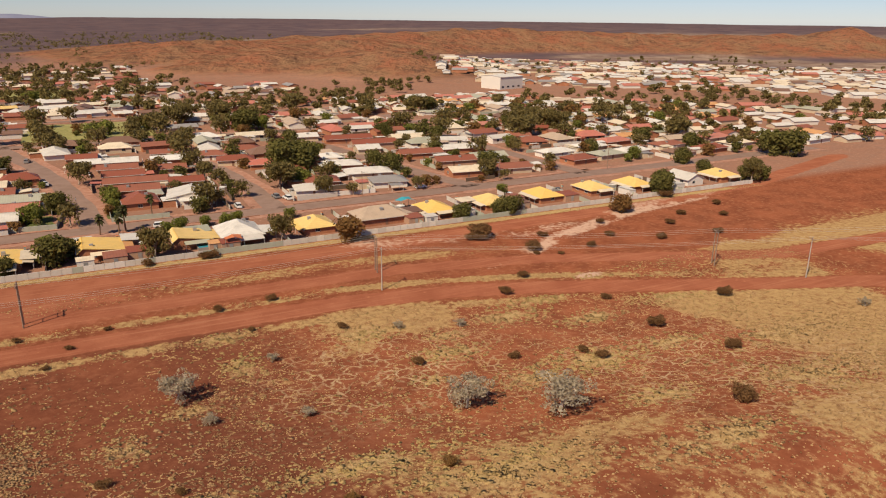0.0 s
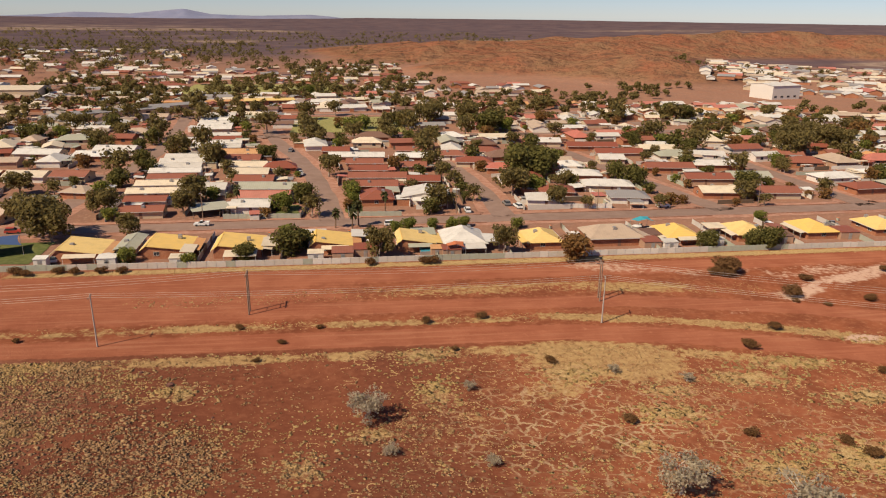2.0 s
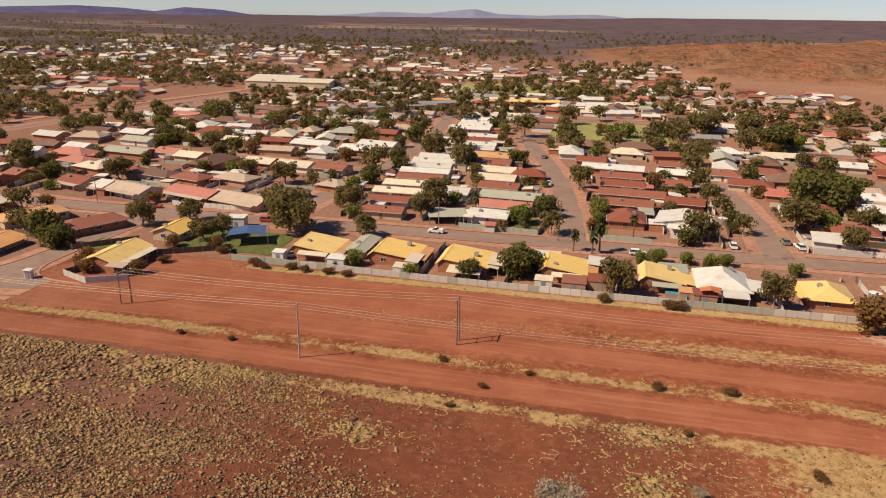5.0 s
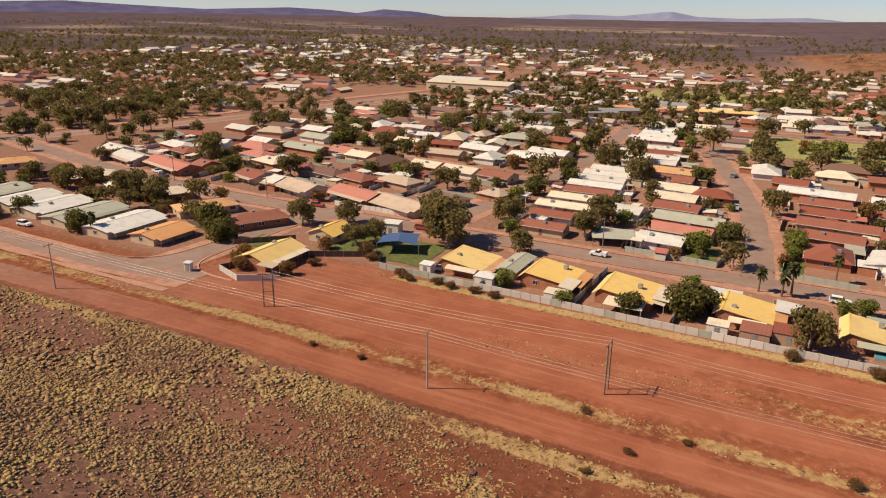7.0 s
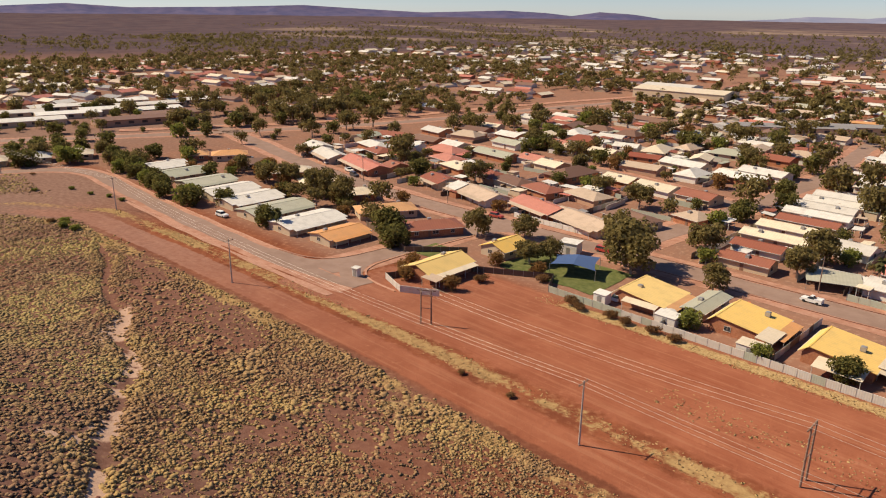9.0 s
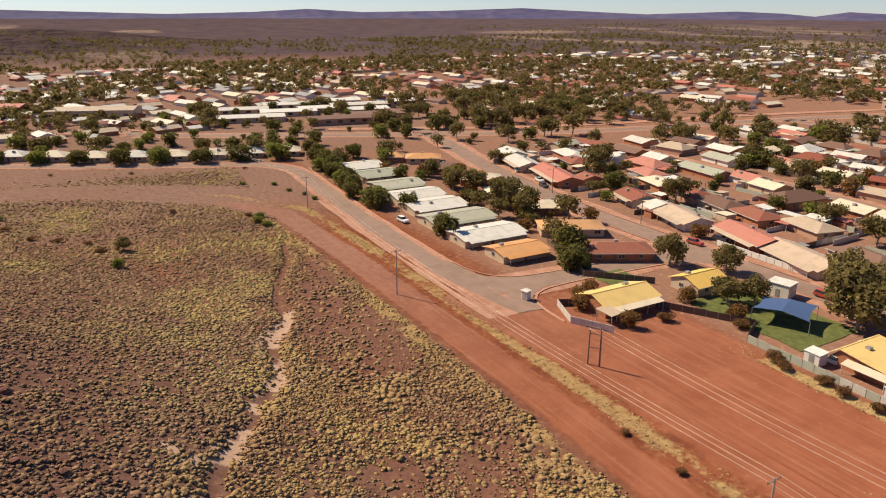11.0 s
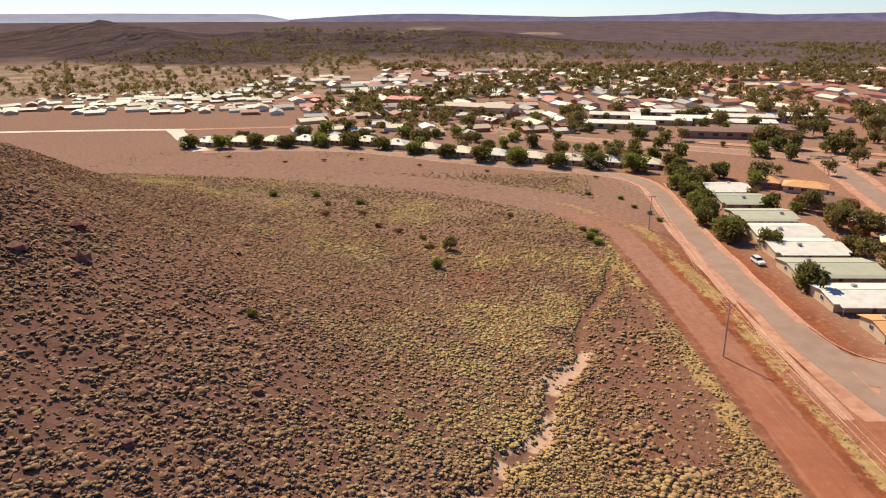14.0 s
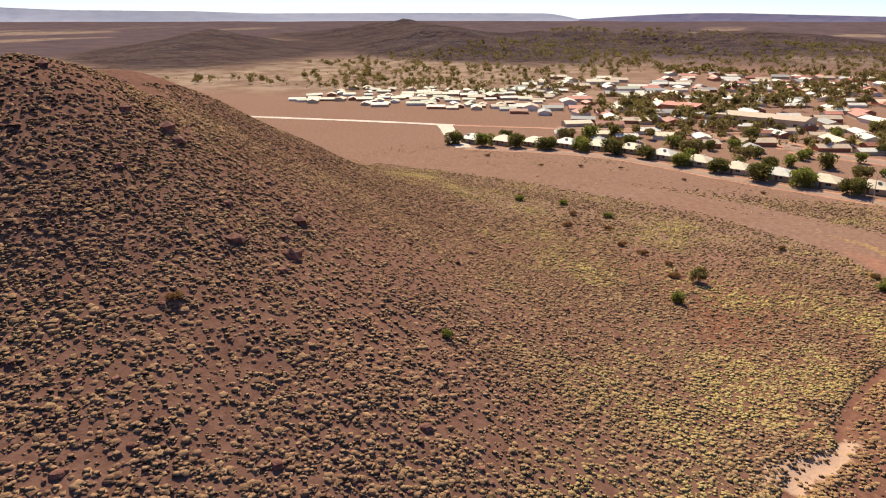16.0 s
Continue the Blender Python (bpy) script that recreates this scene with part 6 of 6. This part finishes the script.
plant("gum", ((-54, 220), (-110, 221), (17, 201), (-95, 204), (-92, 209)), 0.95, wide=1.05)
plant("dark", ((-7, 198.5),), 1.35)
plant("dark", ((-4, 204), (123, 193), (127, 192), (-130, 188), (-128, 190), (-18, 194), (196, 196), (109, 193)), 1.05)
plant("green", ((23, 216), (34, 220), (44, 221), (27, 219), (11, 252), (-32, 192), (-48, 196), (40, 218), (60, 218), (140, 219), (-9, 217)), 0.7)
plant("rust", ((68, 186.5), (162, 178)), 1.3, wide=1.15)
plant("olive", ((104, 173.5),), 2.6, wide=1.2)
plant("rust", ((-112, 176), (-108, 173), (-113, 180), (-100, 197), (-88, 199), (-96, 176), (246, 194)), 0.75)
plant("dark", ((242, 196), (248, 193), (236, 212)), 1.15)
plant("dark", ((193, 191.5), (195, 194)), 1.5)
plant("olive", ((-62, 189), (-69, 187.8), (-52, 188.5), (-58, 188), (-47, 188), (-72, 189), (28, 188), (30, 188), (14, 188), (-85, 196), (-90, 199), (-95, 185), (-99, 180)), 1.1, wide=1.2)
plant("palm", ((5, 223), (10, 222), (12, 224), (-163, 174), (-27, 248), (21, 238)))
# street trees along the western road
plant("dark", ((-200, 178), (-207, 170), (-216, 173), (-224, 168), (-232, 172), (-240, 172.5), (-250, 176), (-259, 174), (-268, 178), (-278, 177), (-286, 181), (-170, 174), (-292, 179), (-302, 184), (-282, 207), (-290, 196)), 1.15)
plant("green", ((-212, 171), (-246, 172), (-272, 174), (-229, 212), (-198, 213)), 1.1)
for i in range(14):
    y = -34 + 15.4 * i
    tree("green" if i % 3 == 1 else "dark", small_row(y) + 8.5 + 2 * (i % 2), y, tree_dice.uniform(1.05, 1.4), "near", 1.3)
    if i % 2:
        tree("dark" if i % 4 == 1 else "gum", small_row(y) - 12, y + 4, tree_dice.uniform(0.9, 1.2), "near", 1.15)
plant("rust", ((-176, 205), (-186, 214), (-160, 220), (-222, 206), (-210, 208), (-136, 195), (-190, 207)), 0.95)
plant("gum", ((-211, 210), (-198, 212), (-218, 205), (-318, 160), (-310, 182), (-240, 208), (-120, 212)), 1.0)
# trees among the first blocks
plant("gum", ((-43, 243), (-67, 244), (-43, 257), (68, 259), (80, 241), (-45, 322), (2, 296), (-104, 274), (-148, 305), (-195, 337), (-173, 206), (-187, 207), (150, 244), (-225, 282), (-88, 236), (-164, 260)), 1.25)
plant("gum", ((55, 434), (81, 429), (217, 321), (248, 341), (301, 292), (60, 440), (222, 326), (253, 336)), 1.9, wide=1.0)
plant("gum", ((30, 392), (138, 484), (180, 447), (-32, 408), (-71, 444), (-78, 301), (-55, 349), (-13, 457), (44, 402), (45, 354), (68, 481), (-115, 458), (178, 339), (-211, 265), (4, 476)), 1.6, "far")
plant("dark", ((87, 402), (92, 412), (217, 454), (222, 446), (308, 226), (303, 232), (83, 286), (88, 292), (79, 290)), 2.2, "near", 1.1)
plant("dark", ((119, 270), (-74, 284), (-75, 323), (153, 360), (222, 269), (268, 285), (173, 336), (-189, 256), (-25, 331), (-65, 354), (245, 233), (-138, 194), (-6, 255), (116, 282), (160, 262), (280, 262)), 1.45)
plant("green", ((11, 258), (78, 262), (-12, 245), (-16, 615), (-22, 610), (100, 318), (232, 250), (196, 300)), 1.15)


def grove(kinds, count, x0, y0, x1, y1, s, seed, keep=None, gap=2.0):
    """Scattered trees of yards and streets, clear of roofs and roads."""
    rnd = random.Random(seed)
    done = tries = 0
    while done < count and tries < count * 12:
        tries += 1
        x, y = rnd.uniform(x0, x1), rnd.uniform(y0, y1)
        if keep and not keep(x, y):
            continue
        if any(math.hypot(x - a, y - b) < r * 0.85 + gap for a, b, r in TAKEN) or any(away(x, y, line) < 5.5 for line in ROAD_LINES):
            continue
        tree(rnd.choice(kinds), x, y, s * rnd.choice((0.5, 0.7, 0.9, 1.0, 1.1, 1.35)), "far")
        done += 1


GUMS = ("gum", "gum", "gum", "dark", "dark", "green", "rust")
grove(GUMS, 80, -270, 236, 200, 300, 0.75, 1)
grove(GUMS, 40, 20, 236, 200, 330, 0.95, 21, gap=0.5)
grove(GUMS, 230, -270, 300, 330, 440, 1.2, 2, gap=0.5)
grove(GUMS, 40, 200, 236, 420, 400, 1.1, 4)
grove(("gum", "gum", "dark"), 130, -470, 240, -290, 420, 1.25, 5, gap=0.5)
grove(("dark", "gum", "green", "rust"), 34, -300, 176, -140, 222, 0.85, 8, gap=-2.0)
grove(("gum", "dark", "green", "dark"), 85, -480, 0, -322, 260, 1.05, 6, keep=lambda x, y: x > -385 - y * 0.6 and x < -345 + (y > 150) * 60, gap=0.0)


def far_trees(name, label, zones, seed):
    """Distant trees as one scatter of leafy tufts."""
    r = np.random.RandomState(seed)
    vs, fs, k = [], [], 0
    for x0, y0, x1, y1, count, s, tufts in zones:
        x, y = r.uniform(x0, x1, count), r.uniform(y0, y1, count)
        sel = waves(x, y, 130, seed + 3, 3) > 0.38
        x, y = np.repeat(x[sel], 4), np.repeat(y[sel], 4)
        n = len(x)
        t = np.repeat(s * r.uniform(0.6, 1.35, n // 4), 4)
        blobs = np.stack([x + r.uniform(-1.6, 1.6, n) * t, y + r.uniform(-1.6, 1.6, n) * t, height(x, y) + t * r.uniform(2.2, 4.6, n), t * r.uniform(1.1, 1.9, n), np.full(n, 0.75)], -1)
        v, f = leaf_cloud(blobs, n // 4 * int(tufts * 1.5), t * 0.64, seed)
        vs.append(v)
        fs.append(f + k)
        k += len(v)
    tagged(new(name, fast_mesh(name, np.concatenate(vs), np.concatenate(fs), [LEAVES["gum"]])), label, "trees", kind="stuff")


far_trees("far_town_trees", "dense grey-green trees among the far roofs", ((-260, 440, 330, 640, 820, 1.15, 64), (-900, 330, -300, 760, 2100, 1.25, 36), (-260, 600, 130, 920, 520, 1.3, 44), (-900, 0, -470, 330, 1250, 1.2, 40), (330, 560, 1000, 900, 260, 1.1, 36), (250, 240, 560, 520, 300, 1.15, 64), (-560, 20, -400, 170, 300, 0.9, 44), (-680, -260, -560, -30, 190, 0.8, 36)), 11)
far_trees("distant_woodland", "distant scattered woodland on the plain", ((-1600, 700, -150, 1500, 3200, 1.5, 20), (-1600, -300, -850, 800, 2000, 1.4, 20), (-150, 900, 40, 1300, 160, 1.4, 20), (-1050, -420, -560, -20, 620, 1.1, 30), (-2400, 1400, 400, 2400, 2200, 1.9, 10)), 12)

# ---- hummocks, tufts and rocks ----


def domes(x, y, r, h, seed, rings=((0.0, 1.0, -0.06), (0.5, 0.78, 0.68)), k=6):
    """Low uneven domes standing on the ground."""
    g = np.random.RandomState(seed)
    n = len(x)
    z = height(x, y)
    parts_ = []
    for turn, wide, up in rings:
        a = (np.arange(k) + turn)[None] * 2 * np.pi / k + g.rand(n, 1) * 6.28
        rr = r[:, None] * wide * (0.78 + 0.44 * g.rand(n, k))
        parts_.append(np.stack([x[:, None] + rr * np.cos(a), y[:, None] + rr * np.sin(a), z[:, None] + h[:, None] * up * (0.85 + 0.3 * g.rand(n, k))], -1))
    top = np.stack([x + g.uniform(-0.2, 0.2, n) * r, y + g.uniform(-0.2, 0.2, n) * r, z + h], -1)[:, None]
    v = np.concatenate(parts_ + [top], 1)
    m = len(rings)
    tris = []
    for ring in range(m - 1):
        for j in range(k):
            a, b = ring * k + j, ring * k + (j + 1) % k
            tris += [(a, b, b + k), (a, b + k, a + k)]
    tris += [((m - 1) * k + j, (m - 1) * k + (j + 1) % k, m * k) for j in range(k)]
    f = (np.array(tris)[None] + (np.arange(n) * v.shape[1])[:, None, None]).reshape(-1, 3)
    return v.reshape(-1, 3), f


def scatter(count, box, share, seed):
    """Random places in a box, kept with a chance given by share(x, y)."""
    g = np.random.RandomState(seed)
    x, y = g.uniform(box[0], box[2], count), g.uniform(box[1], box[3], count)
    sel = g.rand(count) < share(x, y)
    return x[sel], y[sel], g


def off_tracks(x, y):
    return ease(off(x, y, TRACK_LOW), 4.4, 6.0) * ease(gully_off(x, y), 0.3, 1.3)


WASH_SIDE = ([-300, -187, -160, -141, -128, -116, -104, -86, -64, -40], [146, 134.5, 123.5, 117, 115, 109, 106, 97, 85, 68])


def hill_share(x, y):
    """Chance of a hummock on the hillside and the field below it."""
    on = ease(np.interp(x, *WASH_SIDE) - y, -1, 2)
    loop = off(x, y, ((-232, 141), (-252, 128), (-268, 100), (-282, 66), (-292, 25), (-301, -20), (-306, -60)))
    return on * off_tracks(x, y) * (0.5 + 0.5 * ease(waves(x, y, 16, 101, 4), 0.34, 0.58)) * ease(loop, 9, 17) * ease(x, -300, -285) * ease(-32 - x + 30 * (waves(x, y, 22, 103, 3) - 0.5), -6, 12) * (1 - 0.45 * ease(near_hill(x, y), 40, 52))


def flat_share(x, y):
    """Chance of a clump on the flat between the wash and the track."""
    patch = 0.16 + 0.84 * ease(waves(x, y, 17, 111, 4), 0.36, 0.56)
    return ease(y - np.interp(x, *WASH_SIDE), -1, 2) * ease(137.5 - y, 0, 2) * ease(26 - x, -10, 46) * off_tracks(x, y) * patch * (1 - 0.9 * np.clip(swell(x, y, 1.2, -2, 120, 34, 13, 0.1, 1.5), 0, 1))


def stuff(name, v, f, mat, label, category, smooth=True):
    tagged(new(name, fast_mesh(name, v, f, [mat], smooth)), label, category, kind="stuff")


def spinifex():
    x, y, g = scatter(80000, (-168, 15, -18, 138), hill_share, 201)
    r = (0.2 + 0.42 * g.rand(len(x)) ** 1.7) * (1 + 0.3 * (waves(x, y, 11, 119, 3) - 0.5))
    va, fa = domes(x, y, r, r * g.uniform(0.27, 0.5, len(x)), 202, ((0.0, 1.0, -0.08), (0.5, 0.74, 0.66)), 4)
    for count, box, seed in ((60000, (-300, -45, -168, 146), 207), (26000, (-168, -35, -18, 15), 213)):
        x, y, g = scatter(count, box, hill_share, seed)
        r = 0.22 + 0.44 * g.rand(len(x)) ** 1.7
        vd, fd = domes(x, y, r, r * g.uniform(0.36, 0.64, len(x)), seed + 1, ((0.0, 1.0, -0.08), (0.5, 0.74, 0.66)), 4)
        va, fa = np.concatenate([va, vd]), np.concatenate([fa, fd + len(va)])
    stuff("spinifex_hummocks", va, fa, M["spinifex"], "spinifex hummocks covering the stony hillside", "spinifex")
    x, y, g = scatter(52000, (-190, 55, 30, 140), flat_share, 203)
    big = ease(-20 - x, 0, 60)
    r = (0.17 + 0.30 * g.rand(len(x)) ** 1.8) * (0.75 + 0.5 * big) * (1 + 0.4 * ease(waves(x, y, 20, 117, 3), 0.5, 0.7))
    vb, fb = domes(x, y, r, r * g.uniform(0.24, 0.4, len(x)) * (1 + 0.7 * big), 204, ((0.0, 1.0, -0.06), (0.5, 0.76, 0.62)), 5)
    # clumps joined into broken rings and arcs where old hummocks died in the middle
    rx, ry, g = scatter(1500, (-185, 70, -10, 138), flat_share, 209)
    xs, ys, rs = [], [], []
    for cx, cy in zip(rx, ry):
        R, a0, span = g.uniform(0.5, 1.35), g.uniform(0, 6.28), g.uniform(2.2, 6.0)
        n = max(3, int(R * span / 0.36))
        a = a0 + np.linspace(0, span, n)
        w = R * (1 + 0.2 * np.sin(a * 2 + cx) + g.uniform(-0.1, 0.1, n))
        xs.append(cx + 1.25 * w * np.cos(a)), ys.append(cy + w * np.sin(a)), rs.append(g.uniform(0.2, 0.38, n))
    x, y, r = np.concatenate(xs), np.concatenate(ys), np.concatenate(rs)
    sel = off_tracks(x, y) > 0.5
    x, y, r = x[sel], y[sel], r[sel]
    ve, fe = domes(x, y, r, r * g.uniform(0.55, 0.85, len(x)), 210, ((0.0, 1.0, -0.06), (0.5, 0.76, 0.62)), 5)
    vb, fb = np.concatenate([vb, ve]), np.concatenate([fb, fe + len(vb)])
    # yellow-green clumps that crowd the edges of the wash
    x, y, g = scatter(26000, (-190, 72, -45, 138), lambda a, b: ease(6.5 - gully_off(a, b), 0, 4.5) * ease(gully_off(a, b) + 1.6 * (waves(a, b, 3, 116, 2) - 0.5), 0.2, 1.3) * (0.25 + 0.75 * ease(waves(a, b, 8, 115, 3), 0.4, 0.6)), 211)
    r = g.uniform(0.22, 0.55, len(x))
    vf, ff = domes(x, y, r, r * g.uniform(0.45, 0.75, len(x)), 212, ((0.0, 1.0, -0.06), (0.5, 0.76, 0.62)), 5)
    vb, fb = np.concatenate([vb, vf]), np.concatenate([fb, ff + len(vb)])
    x, y, g = scatter(30000, (-110, 60, 30, 138), flat_share, 215)
    r = g.uniform(0.16, 0.42, len(x))
    vl, fl = leaf_cloud(np.stack([x, y, height(x, y) + 0.04, r, np.full(len(x), 0.5)], -1), len(x) * 9, 0.12, 216)
    fb = np.concatenate([fb, fl[:, (0, 1, 2)] + len(vb), fl[:, (0, 2, 3)] + len(vb)])
    vb = np.concatenate([vb, vl])
    stuff("low_spinifex", vb, fb, M["flat_spinifex"], "golden-brown spinifex clumps and rings on dark red earth", "spinifex")
    # old hummocks that have died back to thin pale rings
    rx, ry, g = scatter(520, (-40, 62, 135, 138), lambda a, b: (0.25 + 0.75 * ease(waves(a, b, 22, 221, 3), 0.4, 0.6)) * ease(136 - b, 0, 3), 205)
    xs, ys, rs = [], [], []
    for cx, cy in zip(rx, ry):
        R, a0, span = g.uniform(0.6, 1.6), g.uniform(0, 6.28), g.uniform(1.6, 5.0)
        n = int(R * span / 0.23)
        a = a0 + np.linspace(0, span, n)
        w = R * (1 + 0.2 * np.sin(a * 2 + cx) + g.uniform(-0.08, 0.08, n))
        xs.append(cx + w * np.cos(a)), ys.append(cy + w * np.sin(a) * 0.85), rs.append(g.uniform(0.07, 0.16, n))
    x, y, r = np.concatenate(xs), np.concatenate(ys), np.concatenate(rs)
    sel = off_tracks(x, y) > 0.5
    x, y, r = x[sel], y[sel], r[sel]
    vc, fc = domes(x, y, r * 1.15, r * 0.7, 206, ((0.0, 1.0, -0.05),), 5)
    stuff("spinifex_rings", vc, fc, M["hay"], "thin pale rings of old spinifex on red earth", "spinifex")


spinifex()


def cracks(x, y, cell, seed):
    """Distance to the nearest edge between scattered cells."""
    g = np.random.RandomState(seed)
    table = g.rand(97, 2)
    i, j = np.floor(x / cell).astype(int), np.floor(y / cell).astype(int)
    ds = []
    for a in (-1, 0, 1):
        for b in (-1, 0, 1):
            p = table[((i + a) * 31 + (j + b) * 57) % 97]
            ds.append(np.hypot((i + a + p[..., 0]) * cell - x, (j + b + p[..., 1]) * cell - y))
    ds = np.sort(np.stack(ds), 0)
    return ds[1] - ds[0]


def dry_grass():
    def meadow(x, y):
        patch = ease(waves(x, y, 26, 61, 4), 0.40, 0.62)
        return (0.10 + 0.15 * ease(x, 10, 45) + 0.6 * patch * ease(x, 5, 45) + 0.2 * patch) * ease(137 - y, 0, 4) * ease(x, -40, 20) * off_tracks(x, y)

    def net(x, y):
        zone = swell(x, y, 1.0, 44, 104, 26, 20, 0.3, 1.2) + swell(x, y, 0.8, 95, 78, 30, 18, -0.4, 1.2)
        return ease(0.5 - cracks(x, y, 2.6, 5), 0, 0.35) * np.clip(zone, 0, 1) * ease(137 - y, 0, 3)

    def verge(x, y):
        low = ease(3.2 - np.abs(off(x, y, TRACK_LOW) - 8.0), 0, 2) * ease(y, 100, 138)
        high = 0.7 * ease(5.0 - off(x, y, ((-38, 166), (0, 168), (60, 168), (105, 162))), 0, 3)
        foot = ease(2.4 - np.abs(y - 187.4), 0, 1.2) * ease(x, -80, -70)
        return np.maximum(np.maximum(low, high) * (0.15 + 0.85 * ease(waves(x, y, 9, 131, 3), 0.30, 0.52)), foot)

    def far_west(x, y):
        return (ease(-180 - x, -10, 40) * ease(146 - y, 0, 8) * ease(waves(x, y, 18, 77, 4), 0.56, 0.70) * off_tracks(x, y) * 0.5 + 0.35 * ease(-288 - x, 0, 14) * ease(waves(x, y, 12, 79, 3), 0.45, 0.62))

    vs, fs, k = [], [], 0
    for count, box, share, lo, hi, seed in ((78000, (-45, 30, 180, 140), meadow, 0.08, 0.24, 301), (40000, (10, 60, 130, 130), net, 0.10, 0.2, 302), (90000, (-230, 98, 240, 192), verge, 0.08, 0.24, 303), (22000, (-345, -60, -180, 150), far_west, 0.18, 0.46, 304)):
        x, y, g = scatter(count, box, share, seed)
        r = g.uniform(lo, hi, len(x))
        v, f = domes(x, y, r, r * g.uniform(0.35, 0.7, len(x)), seed + 50, ((0.0, 1.0, -0.05), (0.5, 0.75, 0.6)), 3 if lo < 0.15 else 4)
        vs.append(v)
        fs.append(f + k)
        k += len(v)
    stuff("dry_grass_tufts", np.concatenate(vs), np.concatenate(fs), M["hay"], "straw-coloured dry grass tufts on red earth", "grass")


dry_grass()


def tussocks():
    """Soft puffs of pale grass: low mounds wrapped in loose blades."""
    g = np.random.RandomState(501)
    xs, ys, rs = [], [], []
    for hx, hy, a, b in STRAW:
        n = int(a * b * 4.2)
        d, t = np.sqrt(g.rand(n)), g.uniform(0, 6.28, n)
        d = d * (0.85 + 0.3 * waves(np.cos(t) * 6 + hx, np.sin(t) * 6 + hy, 4, 521, 2)) * 1.15
        xs.append(hx + a * d * np.cos(t)), ys.append(hy + b * d * np.sin(t)), rs.append((0.2 + 0.5 * g.rand(n) ** 1.4) * (1.2 - 0.55 * d))

    def loose(x, y):
        return ease(waves(x, y, 20, 511, 4), 0.40, 0.60) * ease(137 - y, 0, 4) * (0.25 + 0.75 * ease(x, 25, 55))

    for count, box, share, lo, hi, seed in ((14000, (-30, 55, 150, 138), loose, 0.12, 0.42, 502), (7000, (-80, 185.4, 240, 189.6), lambda x, y: 0.55 + 0 * x, 0.07, 0.2, 503),
                                            (18000, (-230, 98, 200, 178), lambda x, y: np.maximum(ease(3.0 - np.abs(off(x, y, TRACK_LOW) - 8.0), 0, 2) * ease(y, 100, 138), 0.6 * ease(4.5 - off(x, y, ((-38, 166), (0, 168), (60, 168), (105, 162))), 0, 3)) * ease(waves(x, y, 11, 131, 3), 0.32, 0.55), 0.1, 0.36, 504)):
        x, y, d = scatter(count, box, share, seed)
        xs.append(x), ys.append(y), rs.append(lo + (hi - lo) * d.rand(len(x)) ** 1.6)
    x, y, r = np.concatenate(xs), np.concatenate(ys), np.concatenate(rs)
    sel = off_tracks(x, y) > 0.5
    x, y, r = x[sel], y[sel], r[sel]
    h = r * g.uniform(0.12, 0.26, len(x))
    v, f = domes(x, y, r, h, 505, ((0.0, 1.0, -0.05), (0.5, 0.93, 0.45), (0.0, 0.6, 0.85)), 5)
    big = r > 0.3
    blobs = np.stack([x[big], y[big], height(x[big], y[big]) + 0.05, r[big] * 1.12, 1.5 * h[big] / r[big]], -1)
    vl, fl = leaf_cloud(blobs, int(big.sum()) * 15, 0.12, 506)
    f = np.concatenate([f, fl[:, (0, 1, 2)] + len(v), fl[:, (0, 2, 3)] + len(v)])
    stuff("grass_tussocks", np.concatenate([v, vl]), f, M["tussock"], "soft pale straw-yellow grass tussocks on red earth", "grass")


tussocks()


def rocks():
    def share(x, y):
        return ease(near_hill(x, y), 5, 20) * ease(20 - x, -10, 60) * 0.7 + 0.04
    x, y, g = scatter(9000, (-230, 0, -10, 135), lambda a, b: share(a, b) * off_tracks(a, b), 401)
    r = g.uniform(0.1, 0.32, len(x)) * np.where(g.rand(len(x)) < 0.04, 2.6, 1)
    v, f = domes(x, y, r, r * g.uniform(0.5, 1.0, len(x)), 402)
    bx, by, g = scatter(900, (-240, -60, -30, 60), lambda a, b: ease(near_hill(a, b), 22, 45) * ease(waves(a, b, 30, 411, 3), 0.5, 0.7), 403)
    br = g.uniform(0.5, 1.5, len(bx))
    vb, fb = domes(bx, by, br, br * g.uniform(0.6, 1.1, len(bx)), 404, ((0.0, 1.0, -0.2), (0.2, 0.9, 0.5)))
    v, f = np.concatenate([v, vb]), np.concatenate([f, fb + len(v)])
    stuff("ironstone_rocks", v, f, M["rock"], "dark ironstone rocks between the hummocks", "rocks", False)


rocks()
